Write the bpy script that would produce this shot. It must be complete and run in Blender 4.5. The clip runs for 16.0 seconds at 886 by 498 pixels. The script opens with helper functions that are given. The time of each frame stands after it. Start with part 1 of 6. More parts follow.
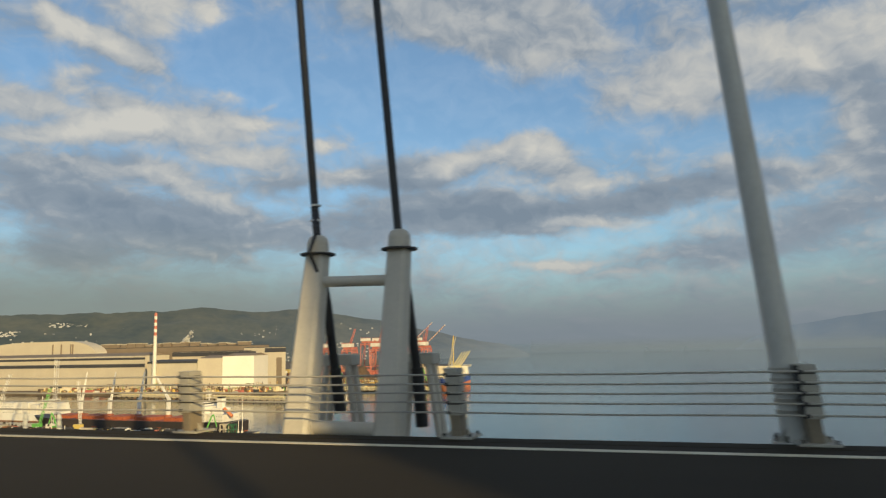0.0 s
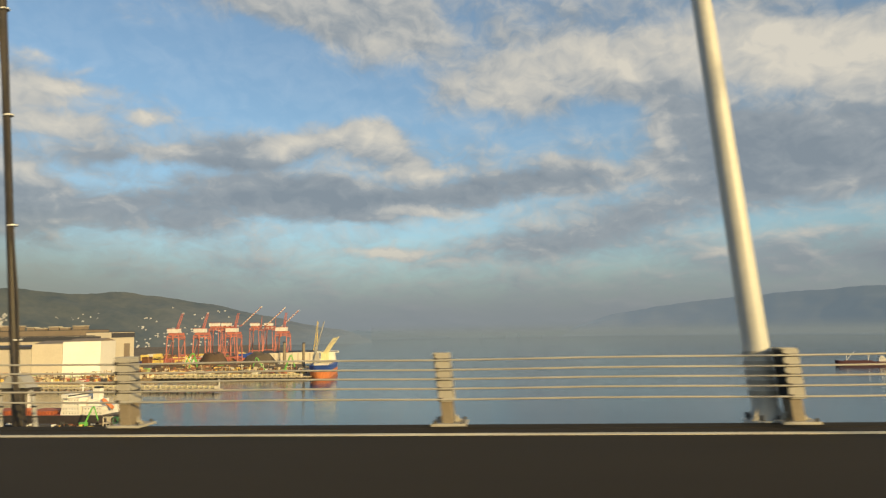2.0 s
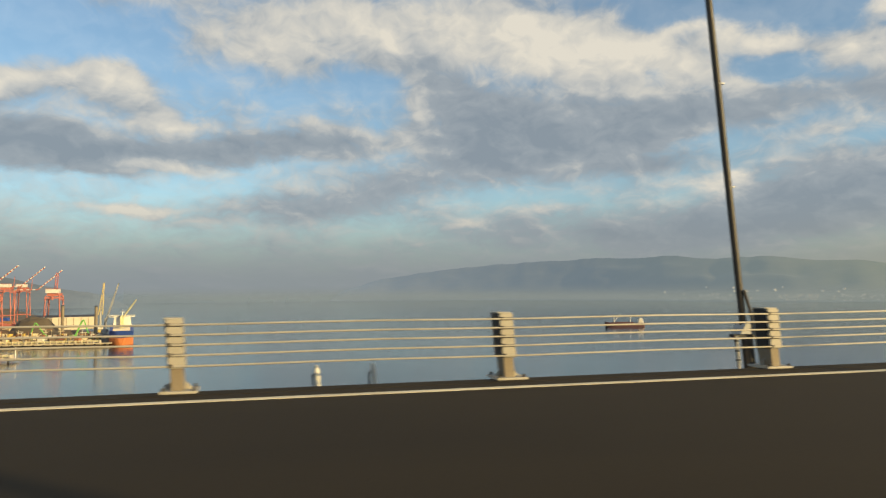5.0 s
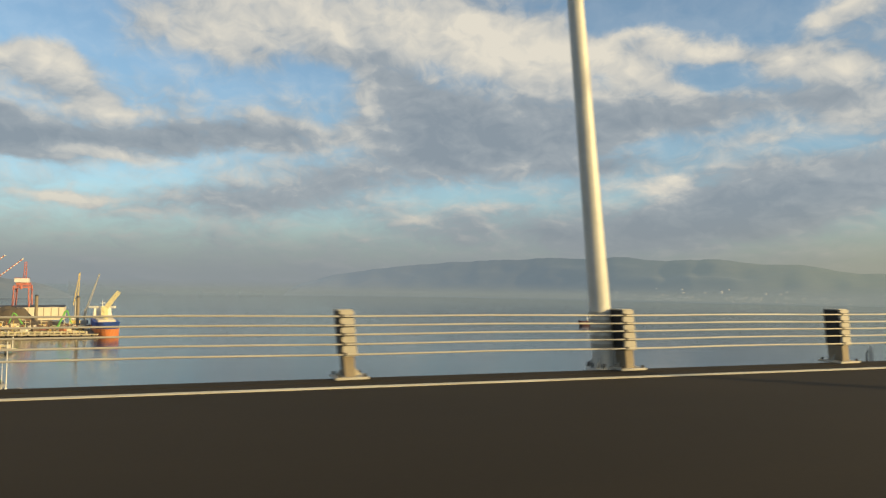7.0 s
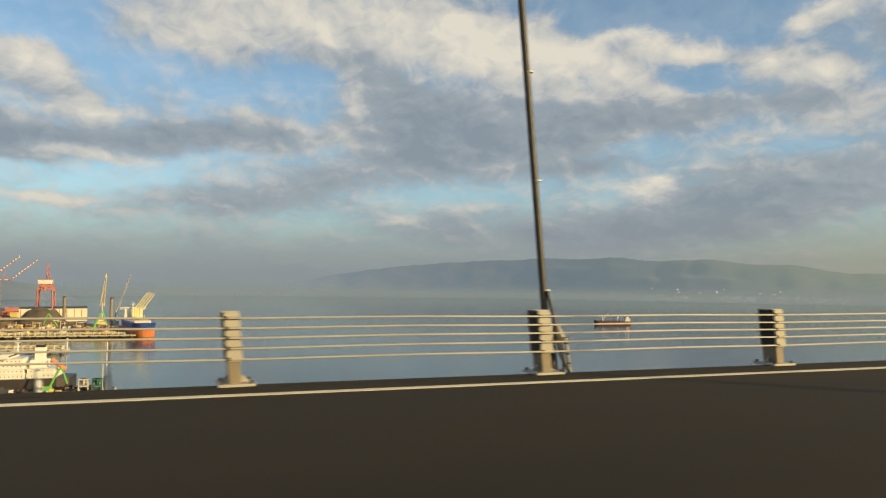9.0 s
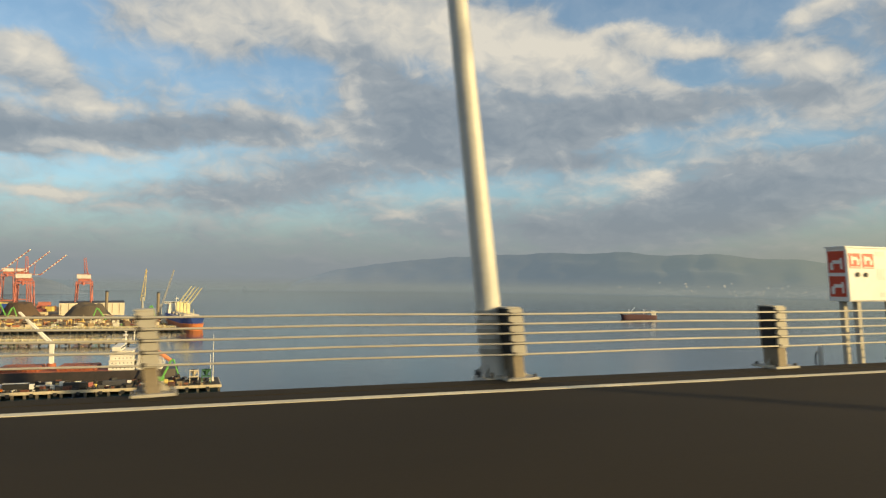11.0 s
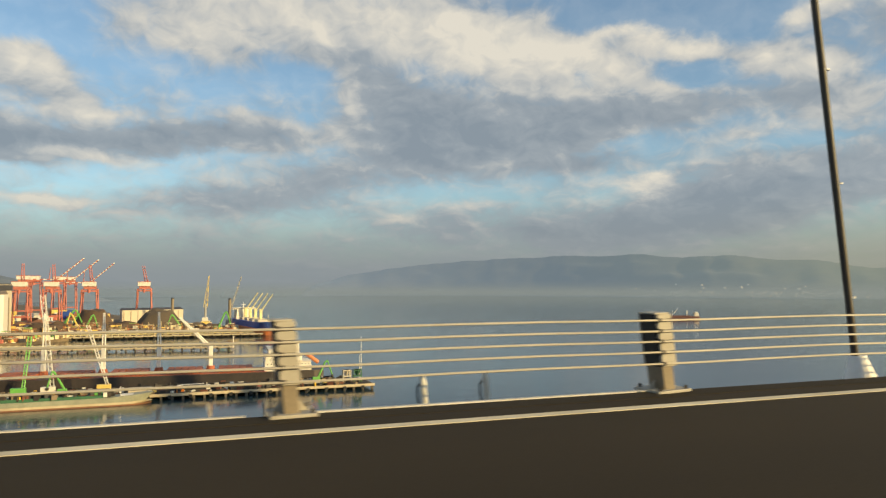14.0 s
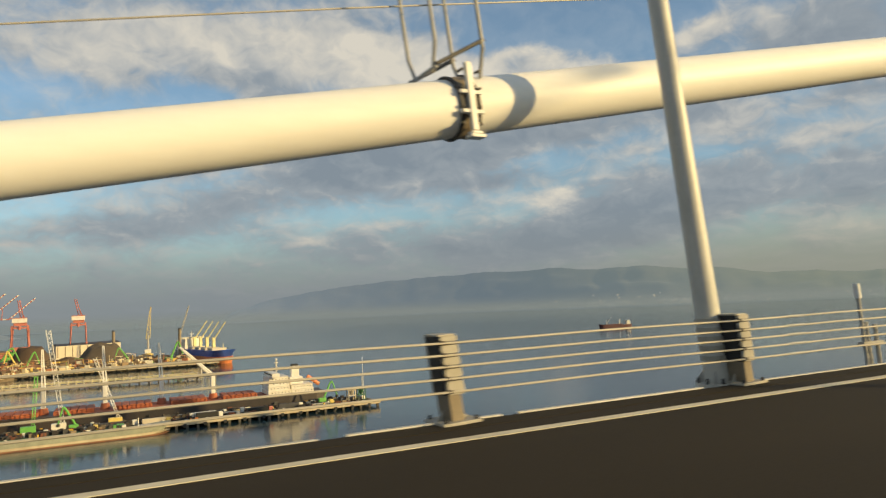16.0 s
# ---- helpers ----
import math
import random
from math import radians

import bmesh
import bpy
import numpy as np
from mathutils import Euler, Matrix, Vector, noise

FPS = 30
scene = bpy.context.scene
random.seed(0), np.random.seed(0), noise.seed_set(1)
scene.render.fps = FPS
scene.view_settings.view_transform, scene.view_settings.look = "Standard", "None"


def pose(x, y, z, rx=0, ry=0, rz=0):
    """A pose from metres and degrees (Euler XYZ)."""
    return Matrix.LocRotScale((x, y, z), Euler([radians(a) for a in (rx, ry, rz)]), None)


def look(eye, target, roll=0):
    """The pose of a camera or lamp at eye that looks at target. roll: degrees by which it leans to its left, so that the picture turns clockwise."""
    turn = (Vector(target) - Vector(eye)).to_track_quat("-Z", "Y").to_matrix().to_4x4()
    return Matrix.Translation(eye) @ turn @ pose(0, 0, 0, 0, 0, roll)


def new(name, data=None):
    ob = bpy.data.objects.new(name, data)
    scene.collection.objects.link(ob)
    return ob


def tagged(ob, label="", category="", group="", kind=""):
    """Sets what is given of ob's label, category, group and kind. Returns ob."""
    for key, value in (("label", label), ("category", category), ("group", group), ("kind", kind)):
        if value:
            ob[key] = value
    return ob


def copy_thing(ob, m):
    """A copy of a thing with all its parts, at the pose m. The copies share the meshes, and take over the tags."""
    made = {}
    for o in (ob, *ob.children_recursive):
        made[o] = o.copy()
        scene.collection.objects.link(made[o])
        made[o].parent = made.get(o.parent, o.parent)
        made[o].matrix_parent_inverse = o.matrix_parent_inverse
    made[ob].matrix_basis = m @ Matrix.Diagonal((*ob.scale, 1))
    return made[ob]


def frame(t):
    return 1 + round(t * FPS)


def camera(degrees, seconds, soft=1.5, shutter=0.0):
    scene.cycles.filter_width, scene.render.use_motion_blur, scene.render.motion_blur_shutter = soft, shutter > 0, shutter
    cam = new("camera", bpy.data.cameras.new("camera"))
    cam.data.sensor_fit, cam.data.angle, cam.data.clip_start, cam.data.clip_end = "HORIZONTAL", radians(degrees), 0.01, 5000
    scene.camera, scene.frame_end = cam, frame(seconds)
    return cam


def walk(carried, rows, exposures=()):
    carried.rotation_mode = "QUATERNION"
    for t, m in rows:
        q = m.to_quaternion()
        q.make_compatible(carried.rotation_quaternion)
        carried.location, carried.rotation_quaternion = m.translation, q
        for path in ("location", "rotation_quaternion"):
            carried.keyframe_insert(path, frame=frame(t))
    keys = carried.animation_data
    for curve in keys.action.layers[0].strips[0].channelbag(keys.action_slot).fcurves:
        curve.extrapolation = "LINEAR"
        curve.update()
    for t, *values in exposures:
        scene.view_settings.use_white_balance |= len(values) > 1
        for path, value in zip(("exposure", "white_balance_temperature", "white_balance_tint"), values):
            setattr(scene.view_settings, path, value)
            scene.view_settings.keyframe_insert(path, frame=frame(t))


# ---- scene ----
# ---- camera ----
cam = camera(64.19, 16.0, soft=1.3, shutter=0.055)
EYE = 1.209
PATH = [
    (0.0, -4.262, -0.005, 18.780, 7.683, 1.306),
    (0.5, -20.012, -0.167, 15.329, 7.903, 1.478),
    (1.0, -35.834, -0.233, 12.645, 7.731, 1.307),
    (1.5, -51.582, -0.276, 9.788, 7.325, 1.285),
    (2.0, -67.077, 0.000, 5.210, 6.339, 1.008),
    (2.5, -82.325, 0.050, 0.175, 4.799, 0.616),
    (3.0, -97.521, 0.040, -4.871, 4.099, 0.652),
    (3.5, -112.776, -0.050, -8.424, 4.244, 0.347),
    (4.0, -128.052, 0.000, -10.858, 3.848, 0.657),
    (4.5, -143.333, 0.000, -12.382, 3.589, 0.576),
    (5.0, -158.593, -0.100, -14.487, 3.257, 0.474),
    (5.2, -164.672, -0.127, -15.430, 3.162, 0.121),
    (6.3, -198.320, -0.150, -18.300, 3.050, -0.500),
    (7.5, -235.015, -0.153, -19.276, 3.061, -0.908),
    (8.0, -250.334, -0.128, -19.579, 3.241, -1.337),
    (8.5, -265.688, -0.126, -19.536, 3.173, -0.888),
    (8.7, -271.802, -0.065, -19.816, 3.127, -0.612),
    (9.8, -305.600, 0.430, -20.200, 2.800, -0.520),
    (11.0, -342.655, 1.012, -20.189, 2.578, -0.483),
    (11.5, -358.215, 1.276, -19.968, 2.656, -0.444),
    (12.0, -373.800, 1.530, -19.395, 2.637, -0.644),
    (12.5, -389.346, 1.719, -18.983, 2.874, -0.643),
    (13.0, -404.806, 2.005, -18.826, 2.915, -0.850),
    (13.5, -420.225, 2.189, -18.500, 2.834, -0.287),
    (14.0, -435.560, 2.259, -20.120, 2.891, 0.121),
    (14.5, -450.836, 2.316, -25.563, 2.866, 1.133),
    (15.0, -466.042, 2.463, -27.742, 3.290, 2.542),
    (15.5, -481.230, 2.495, -27.864, 4.162, 2.753),
    (16.0, -496.277, 2.597, -27.070, 4.312, 2.671),
]
EXPOSURE = [(0.0, -0.19, 6100, 10), (0.5, -0.13, 6450, 10), (1.0, -0.11, 6600, 10), (2.0, -0.05, 6600, 10), (3.0, -0.02, 6600, 10), (4.0, 0.07, 6600, 10), (5.2, 0.11, 6600, 10), (8.0, 0.10, 6600, 10), (11.0, 0.06, 6600, 10), (13.0, 0.10, 6600, 10), (14.5, 0.11, 6600, 10), (16.0, -0.04, 6600, 10)]
walk(cam, [(t, pose(x, y, EYE, 90 + pitch, roll, yaw)) for t, x, y, yaw, pitch, roll in PATH], EXPOSURE)

# ---- sun and sky ----
SUN_EL = 14.0
SUN_AZ = 135.0  # degrees from +y towards +x
sun = new("sun", bpy.data.lights.new("sun", "SUN"))
sun.data.energy, sun.data.angle, sun.data.color = 5.3, radians(0.6), (1.0, 0.73, 0.31)
to_sun = Vector((math.sin(radians(SUN_AZ)) * math.cos(radians(SUN_EL)), math.cos(radians(SUN_AZ)) * math.cos(radians(SUN_EL)), math.sin(radians(SUN_EL))))
sun.matrix_world = look(to_sun * 300, (0, 0, 0))

world = bpy.data.worlds.new("evening_sky")
scene.world = world
world.use_nodes = True
wt = world.node_tree
wt.nodes.clear()


def wnode(kind, **kw):
    n = wt.nodes.new(kind)
    for k, v in kw.items():
        if k == "operation":
            n.operation = v
        elif k == "blend":
            n.data_type, n.blend_type = "RGBA", v
    return n


def wput(sock, v):
    if hasattr(v, "is_output"):
        wt.links.new(v, sock)
    else:
        sock.default_value = v


def wmath(op, a, b=0.0, c=None):
    n = wnode("ShaderNodeMath", operation=op)
    wput(n.inputs[0], a)
    wput(n.inputs[1], b)
    if c is not None:
        wput(n.inputs[2], c)
    return n.outputs[0]


def wvec(op, a, b=(0, 0, 0)):
    n = wnode("ShaderNodeVectorMath", operation=op)
    wput(n.inputs[0], a)
    wput(n.inputs[1], b)
    return n


def wmix(fac, a, b, blend="MIX"):
    n = wnode("ShaderNodeMix", blend=blend)
    wput(n.inputs[0], fac)
    wput(n.inputs[6], a)
    wput(n.inputs[7], b)
    return n.outputs[2]


def wsmooth(v, lo, hi):
    n = wt.nodes.new("ShaderNodeMapRange")
    n.interpolation_type = "SMOOTHSTEP"
    wput(n.inputs[0], v)
    n.inputs[1].default_value, n.inputs[2].default_value = lo, hi
    return n.outputs[0]


def wnoise(vec, scale, detail, rough, dist=0.0):
    n = wt.nodes.new("ShaderNodeTexNoise")
    wput(n.inputs["Vector"], vec)
    n.inputs["Scale"].default_value, n.inputs["Detail"].default_value = scale, detail
    n.inputs["Roughness"].default_value, n.inputs["Distortion"].default_value = rough, dist
    return n


coord = wt.nodes.new("ShaderNodeTexCoord").outputs["Generated"]
sep = wt.nodes.new("ShaderNodeSeparateXYZ")
wput(sep.inputs[0], coord)
az = wmath("MULTIPLY", wmath("ARCTAN2", sep.outputs[0], sep.outputs[1]), 57.2958)
el = wmath("MULTIPLY", wmath("ARCSINE", sep.outputs[2]), 57.2958)
comb = wt.nodes.new("ShaderNodeCombineXYZ")
wput(comb.inputs[0], az)
wput(comb.inputs[1], el)
angles = comb.outputs[0]
# heaped clouds: a little wider than high, smaller towards the horizon
high = wmath("POWER", wmath("MAXIMUM", el, 0.1), 0.72)
flat = wt.nodes.new("ShaderNodeCombineXYZ")
wput(flat.inputs[0], wmath("MULTIPLY", az, 0.105))
wput(flat.inputs[1], wmath("MULTIPLY", high, 0.46))
layer = flat.outputs[0]
warp = wvec("SUBTRACT", wnoise(layer, 1.4, 5.0, 0.6).outputs["Color"], (0.5, 0.5, 0.5)).outputs[0]
warp2 = wvec("MULTIPLY", warp, (5.0, 2.6, 0.0)).outputs[0]
bent = wvec("ADD", angles, warp2).outputs[0]
soft_warp = wvec("MULTIPLY", wvec("SUBTRACT", wnoise(layer, 2.4, 2.0, 0.5).outputs["Color"], (0.5, 0.5, 0.5)).outputs[0], (0.35, 0.35, 0.0)).outputs[0]
curled = wvec("ADD", layer, soft_warp).outputs[0]


def heaps(offset):
    """Billowing density: rounded cells of several sizes over a soft drift."""
    at = wvec("ADD", curled, offset).outputs[0]
    v = wt.nodes.new("ShaderNodeTexVoronoi")
    v.feature = "SMOOTH_F1"
    wput(v.inputs["Vector"], at)
    v.inputs["Scale"].default_value, v.inputs["Detail"].default_value = 2.0, 3.0
    v.inputs["Roughness"].default_value, v.inputs["Lacunarity"].default_value = 0.48, 2.2
    v.inputs["Smoothness"].default_value = 0.6
    drift = wnoise(at, 1.1, 5.0, 0.55).outputs["Fac"]
    return wmath("ADD", wmath("MULTIPLY", wmath("SUBTRACT", 0.42, v.outputs["Distance"]), 0.9), wmath("MULTIPLY", wmath("SUBTRACT", drift, 0.5), 1.7))


cover_sum, light_sum = 0.30, 0.0


def cloud(azimuth, height, wide, tall, tilt, thick, bright):
    """One cloud (or a gap, where thick is negative): a soft oval on the sky."""
    global cover_sum, light_sum
    m = wt.nodes.new("ShaderNodeMapping")
    m.vector_type = "TEXTURE"
    wput(m.inputs["Vector"], bent)
    m.inputs["Location"].default_value = (azimuth, height, 0)
    m.inputs["Rotation"].default_value = (0, 0, radians(tilt))
    m.inputs["Scale"].default_value = (wide * 1.55, tall * 1.55, 1)
    g = wt.nodes.new("ShaderNodeTexGradient")
    g.gradient_type = "SPHERICAL"
    wput(g.inputs[0], m.outputs[0])
    cover_sum = wmath("MULTIPLY_ADD", g.outputs["Fac"], thick * 1.25, cover_sum)
    if bright:
        light_sum = wmath("MULTIPLY_ADD", g.outputs["Fac"], bright * 1.35, light_sum)


# holes between
cloud(35.6, 21.6, 6.3, 2.02, 0, -1.2, 0)
cloud(42.6, 20.2, 4.8, 2.20, 0, -1.1, 0)
cloud(40.0, 15.8, 2.9, 0.90, 0, -0.8, 0)
cloud(31.2, 16.3, 1.2, 0.85, 0, -0.6, 0)
cloud(-3.9, 16.2, 4.3, 1.59, 0, -0.3, 0)
cloud(-8.6, 18.5, 2.9, 1.87, 0, -0.6, 0)
cloud(3.2, 14.9, 6.8, 2.10, 0, -0.22, 0.05)
cloud(8.9, 16.1, 2.7, 1.07, 0, -0.3, 0)
cloud(-5.8, 8.2, 9.0, 1.48, 0, -0.1, 0.1)
cloud(3.0, 8.5, 5.1, 1.09, 0, -0.15, 0.1)
cloud(47.3, 20.7, 2.2, 0.56, 0, -0.6, 0)
cloud(12.6, 13.7, 2.7, 1.76, 0, -0.35, 0)
cloud(22.4, 7.2, 4.1, 0.68, 0, -0.4, 0)
cloud(34.9, 10.6, 3.9, 0.44, 0, -0.3, 0)
cloud(45.8, 10.3, 4.5, 0.49, 0, -0.35, 0)
# sunlit heaps
cloud(-1.2, 18.6, 4.5, 2.19, 0, 0.5, 0.25)
cloud(3.0, 20.3, 5.1, 2.40, 0, 0.5, 0.25)
cloud(8.7, 20.1, 4.1, 2.06, -20, 0.6, 0.35)
cloud(10.5, 19.3, 1.3, 1.00, 0, 0.3, 0.35)
cloud(17.0, 21.0, 5.6, 2.49, -10, 0.6, 0.4)
cloud(20.8, 21.1, 1.2, 0.66, 0, 0.3, 0.45)
cloud(24.5, 18.1, 7.4, 2.13, -8, 0.9, 0.55)
cloud(22.7, 19.2, 2.8, 1.69, 0, 0.3, 0.3)
cloud(29.1, 18.3, 2.7, 1.69, 10, 0.6, 0.35)
cloud(27.3, 20.5, 2.2, 0.75, 10, 0.6, 0.35)
cloud(32.3, 18.6, 1.8, 0.84, 20, 0.7, 0.35)
cloud(37.7, 18.9, 3.8, 1.22, -15, 0.95, 0.55)
cloud(34.9, 19.5, 1.5, 0.49, 10, 0.4, 0.3)
cloud(40.4, 17.7, 1.4, 0.65, 0, 0.5, 0.4)
cloud(33.6, 16.7, 3.3, 1.27, 15, 0.7, 0.3)
cloud(36.2, 15.2, 2.7, 1.01, 0, 0.6, 0.3)
cloud(38.3, 14.7, 1.6, 0.92, -20, 0.5, 0.3)
cloud(45.8, 16.3, 3.9, 1.17, -10, 0.8, 0.3)
cloud(45.3, 16.6, 1.1, 0.55, 0, 0.3, 0.35)
cloud(48.8, 15.7, 2.3, 0.92, 0, 0.6, 0.3)
cloud(48.4, 19.6, 1.9, 0.74, 5, 0.7, 0.45)
cloud(47.3, 18.6, 1.6, 0.61, 15, 0.5, 0.2)
# sunlit streaks
cloud(48.0, 11.5, 2.7, 0.95, 0, 0.4, 0.3)
cloud(49.4, 12.6, 2.2, 0.78, 0, 0.4, 0.2)
cloud(43.1, 10.7, 2.5, 0.74, 0, 0.3, 0.15)
cloud(-11.2, 15.0, 2.7, 1.81, -20, 0.6, 0.15)
cloud(-9.5, 15.1, 0.9, 1.07, 0, 0.3, 0.25)
cloud(-7.6, 13.3, 2.4, 1.26, -20, 0.5, 0.1)
cloud(-6.0, 12.5, 3.6, 0.52, 0, 0.4, 0.3)
cloud(-6.6, 9.6, 3.2, 0.41, -5, 0.5, 0.45)
cloud(-10.9, 9.5, 2.2, 0.43, 0, 0.4, 0.2)
cloud(5.5, 12.8, 3.3, 0.65, -5, 0.5, 0.2)
cloud(11.7, 11.9, 2.9, 1.06, 0, 0.6, 0.3)
cloud(6.4, 10.7, 2.8, 0.57, 0, 0.4, 0.2)
cloud(12.8, 14.6, 0.7, 1.31, 15, 0.5, 0.3)
cloud(-8.3, 6.1, 2.3, 0.44, 0, 0.5, 0.45)
cloud(-4.2, 5.2, 3.7, 0.38, 0, 0.3, 0.2)
cloud(35.0, 7.9, 2.3, 0.44, 0, 0.4, 0.45)
cloud(36.7, 8.3, 1.2, 0.35, 0, 0.3, 0.5)
cloud(35.8, 7.4, 2.7, 0.44, 0, 0.3, 0.35)
cloud(22.5, 6.2, 2.0, 0.37, 0, 0.3, 0.4)
cloud(16.3, 5.2, 1.5, 0.32, 0, 0.3, 0.5)
# shaded banks
cloud(-2.8, 10.8, 5.3, 0.96, 3, 0.8, -0.4)
cloud(-11.0, 10.2, 3.3, 1.09, -10, 0.7, -0.35)
cloud(5.1, 11.5, 3.3, 1.09, 0, 0.6, -0.3)
cloud(18.2, 13.2, 5.3, 2.58, -10, 0.9, -0.35)
cloud(24.6, 12.9, 8.2, 2.31, 0, 0.9, -0.25)
cloud(16.4, 11.2, 2.9, 1.17, 0, 0.6, -0.35)
cloud(33.6, 12.8, 9.1, 1.30, 5, 0.8, -0.3)
cloud(9.2, 8.4, 8.4, 1.43, 5, 0.6, -0.2)
cloud(23.3, 10.2, 7.8, 1.17, 0, 0.7, -0.2)
cloud(3.1, 6.3, 8.0, 1.09, 0, 0.4, -0.15)
cloud(31.5, 9.3, 3.3, 0.67, 0, 0.4, -0.25)
cloud(45.1, 7.3, 7.9, 1.98, 8, 0.8, -0.3)
cloud(40.0, 5.3, 9.2, 1.80, 8, 0.7, -0.3)
cloud(29.3, 4.4, 10.2, 1.44, 0, 0.5, -0.25)
cloud(47.7, 13.5, 4.2, 1.18, 5, 0.6, -0.2)
cloud(14.4, 16.2, 5.7, 1.82, -30, 0.6, -0.1)
# holes over port
cloud(-22.3, 20.4, 6.6, 3.48, 0, -1.2, 0)
cloud(-16.6, 18.1, 5.2, 1.86, 0, -1, 0)
cloud(-35.2, 22.8, 4.4, 2.87, 0, -0.9, 0)
cloud(-31.6, 20.6, 3.2, 1.70, 0, -0.7, 0)
cloud(-50.3, 20.1, 2.2, 1.50, 0, -0.5, 0)
cloud(-26.1, 12.6, 4.1, 0.63, 0, -0.6, 0)
cloud(-11.3, 10.7, 3.2, 0.68, 0, -0.4, 0)
cloud(-28.9, 25.3, 3.0, 1.64, 0, -0.5, 0)
# heaps over port
cloud(-40.5, 25.3, 4.4, 1.05, 0, 0.7, 0.42)
cloud(-36.8, 24.9, 1.5, 1.04, 0, 0.6, 0.49)
cloud(-40.4, 23.7, 2.3, 0.59, 0, 0.5, 0.35)
cloud(-47.9, 22.9, 1.4, 0.97, -15, 0.7, 0.49)
cloud(-44.8, 22.1, 3.7, 0.77, -22, 0.9, 0.56)
cloud(-47.2, 20.0, 1.3, 0.46, 0, 0.5, 0.42)
cloud(-49.8, 17.3, 3.0, 0.80, -5, 0.7, 0.35)
cloud(-45.1, 18.3, 4.0, 0.76, -15, 0.5, 0.14)
cloud(-48.6, 15.3, 4.1, 0.74, 8, 0.7, 0.42)
cloud(-44.2, 16.4, 3.3, 0.93, 10, 0.8, 0.56)
cloud(-39.0, 16.7, 5.6, 1.22, 0, 0.8, 0.49)
cloud(-32.9, 17.5, 2.8, 0.47, 0, 0.5, 0.42)
cloud(-27.9, 16.0, 1.6, 0.44, 0, 0.6, 0.56)
cloud(-33.8, 14.9, 3.7, 0.65, 0, 0.6, 0.42)
cloud(-37.6, 12.1, 4.0, 0.91, -20, 0.6, 0.42)
cloud(-45.6, 13.4, 4.7, 1.05, 0, 0.7, 0.14)
cloud(-35.6, 19.6, 1.2, 0.42, 0, 0.5, 0.42)
cloud(-32.5, 19.2, 1.0, 0.39, 30, 0.5, 0.42)
cloud(-17.7, 14.8, 3.0, 1.04, 10, 0.8, 0.56)
cloud(-11.6, 15.7, 2.0, 1.16, 15, 0.8, 0.42)
cloud(-27.0, 13.7, 1.6, 0.58, 0, 0.4, 0.42)
cloud(-8.5, 22.4, 4.4, 1.35, 0, 0.5, 0.28)
cloud(-10.6, 6.1, 4.3, 0.36, 0, 0.4, 0.49)
# banks over port
cloud(-48.5, 11.8, 4.4, 1.67, -10, 0.8, -0.3)
cloud(-42.0, 9.3, 7.0, 1.77, -5, 0.8, -0.35)
cloud(-46.5, 7.0, 3.4, 0.93, -5, 0.6, -0.35)
cloud(-38.8, 10.3, 3.9, 1.33, 0, 0.6, -0.15)
cloud(-30.7, 13.2, 2.9, 1.16, 0, 0.5, -0.15)
cloud(-31.5, 9.6, 4.6, 1.29, 0, 0.6, -0.25)
cloud(-22.4, 13.3, 4.4, 1.40, 5, 0.8, -0.35)
cloud(-17.8, 10.5, 8.3, 1.33, 3, 1, -0.45)
cloud(-25.2, 8.3, 3.9, 0.86, 0, 0.5, -0.25)
cloud(-17.4, 25.0, 9.6, 2.17, -5, 0.7, 0)
cloud(-13.5, 25.7, 6.0, 2.47, 0, 0.5, 0.1)
# clouds towards sea
cloud(57.3, 17.4, 4.5, 2.26, 0, 0.8, -0.3)
cloud(59.1, 13.2, 4.3, 0.99, 0, 0.5, -0.1)
cloud(56.4, 10.5, 2.3, 0.67, 0, 0.4, 0.3)
cloud(59.4, 8.4, 2.2, 0.81, 0, 0.4, -0.1)
cloud(57.5, 6.7, 4.4, 1.67, 0, 0.6, -0.2)
cloud(57.3, 3.9, 3.7, 1.04, 0, 0.2, 0.3)

puffs = heaps((0, 0, 0))
above = heaps((0.05, 0.09, 0))
fine = wnoise(curled, 5.5, 6.0, 0.62, 0.25).outputs["Fac"]
grain = wmath("ADD", wmath("MULTIPLY", puffs, 0.5), wmath("MULTIPLY", wmath("SUBTRACT", fine, 0.5), 0.95))
cover = wmath("ADD", cover_sum, grain)
mask = wmath("MULTIPLY_ADD", wsmooth(cover, -0.42, 0.64), 0.73, 0.23)
lit = wmath("ADD", wmath("MULTIPLY_ADD", light_sum, 0.70, 0.44), wmath("MULTIPLY", wmath("SUBTRACT", puffs, above), 0.55))
lit = wmath("ADD", lit, wmath("MULTIPLY", wmath("SUBTRACT", fine, 0.5), 0.52))

nishita = wt.nodes.new("ShaderNodeTexSky")
nishita.sky_type, nishita.sun_disc = "NISHITA", False
nishita.sun_elevation, nishita.sun_rotation = radians(SUN_EL), radians(SUN_AZ)
nishita.air_density, nishita.dust_density, nishita.ozone_density = 1.0, 1.2, 1.5
clear = wmix(1.0, nishita.outputs[0], (0.131, 0.160, 0.170, 1), "MULTIPLY")
shade = wt.nodes.new("ShaderNodeValToRGB")
wput(shade.inputs[0], lit)
ramp = shade.color_ramp
ramp.elements[0].position, ramp.elements[0].color = 0.0, (0.235, 0.28, 0.325, 1)
ramp.elements[1].position, ramp.elements[1].color = 1.0, (0.72, 0.675, 0.575, 1)
for pos, col in ((0.35, (0.315, 0.355, 0.388, 1)), (0.62, (0.50, 0.505, 0.485, 1))):
    ramp.elements.new(pos).color = col
sky = wmix(mask, clear, shade.outputs[0])
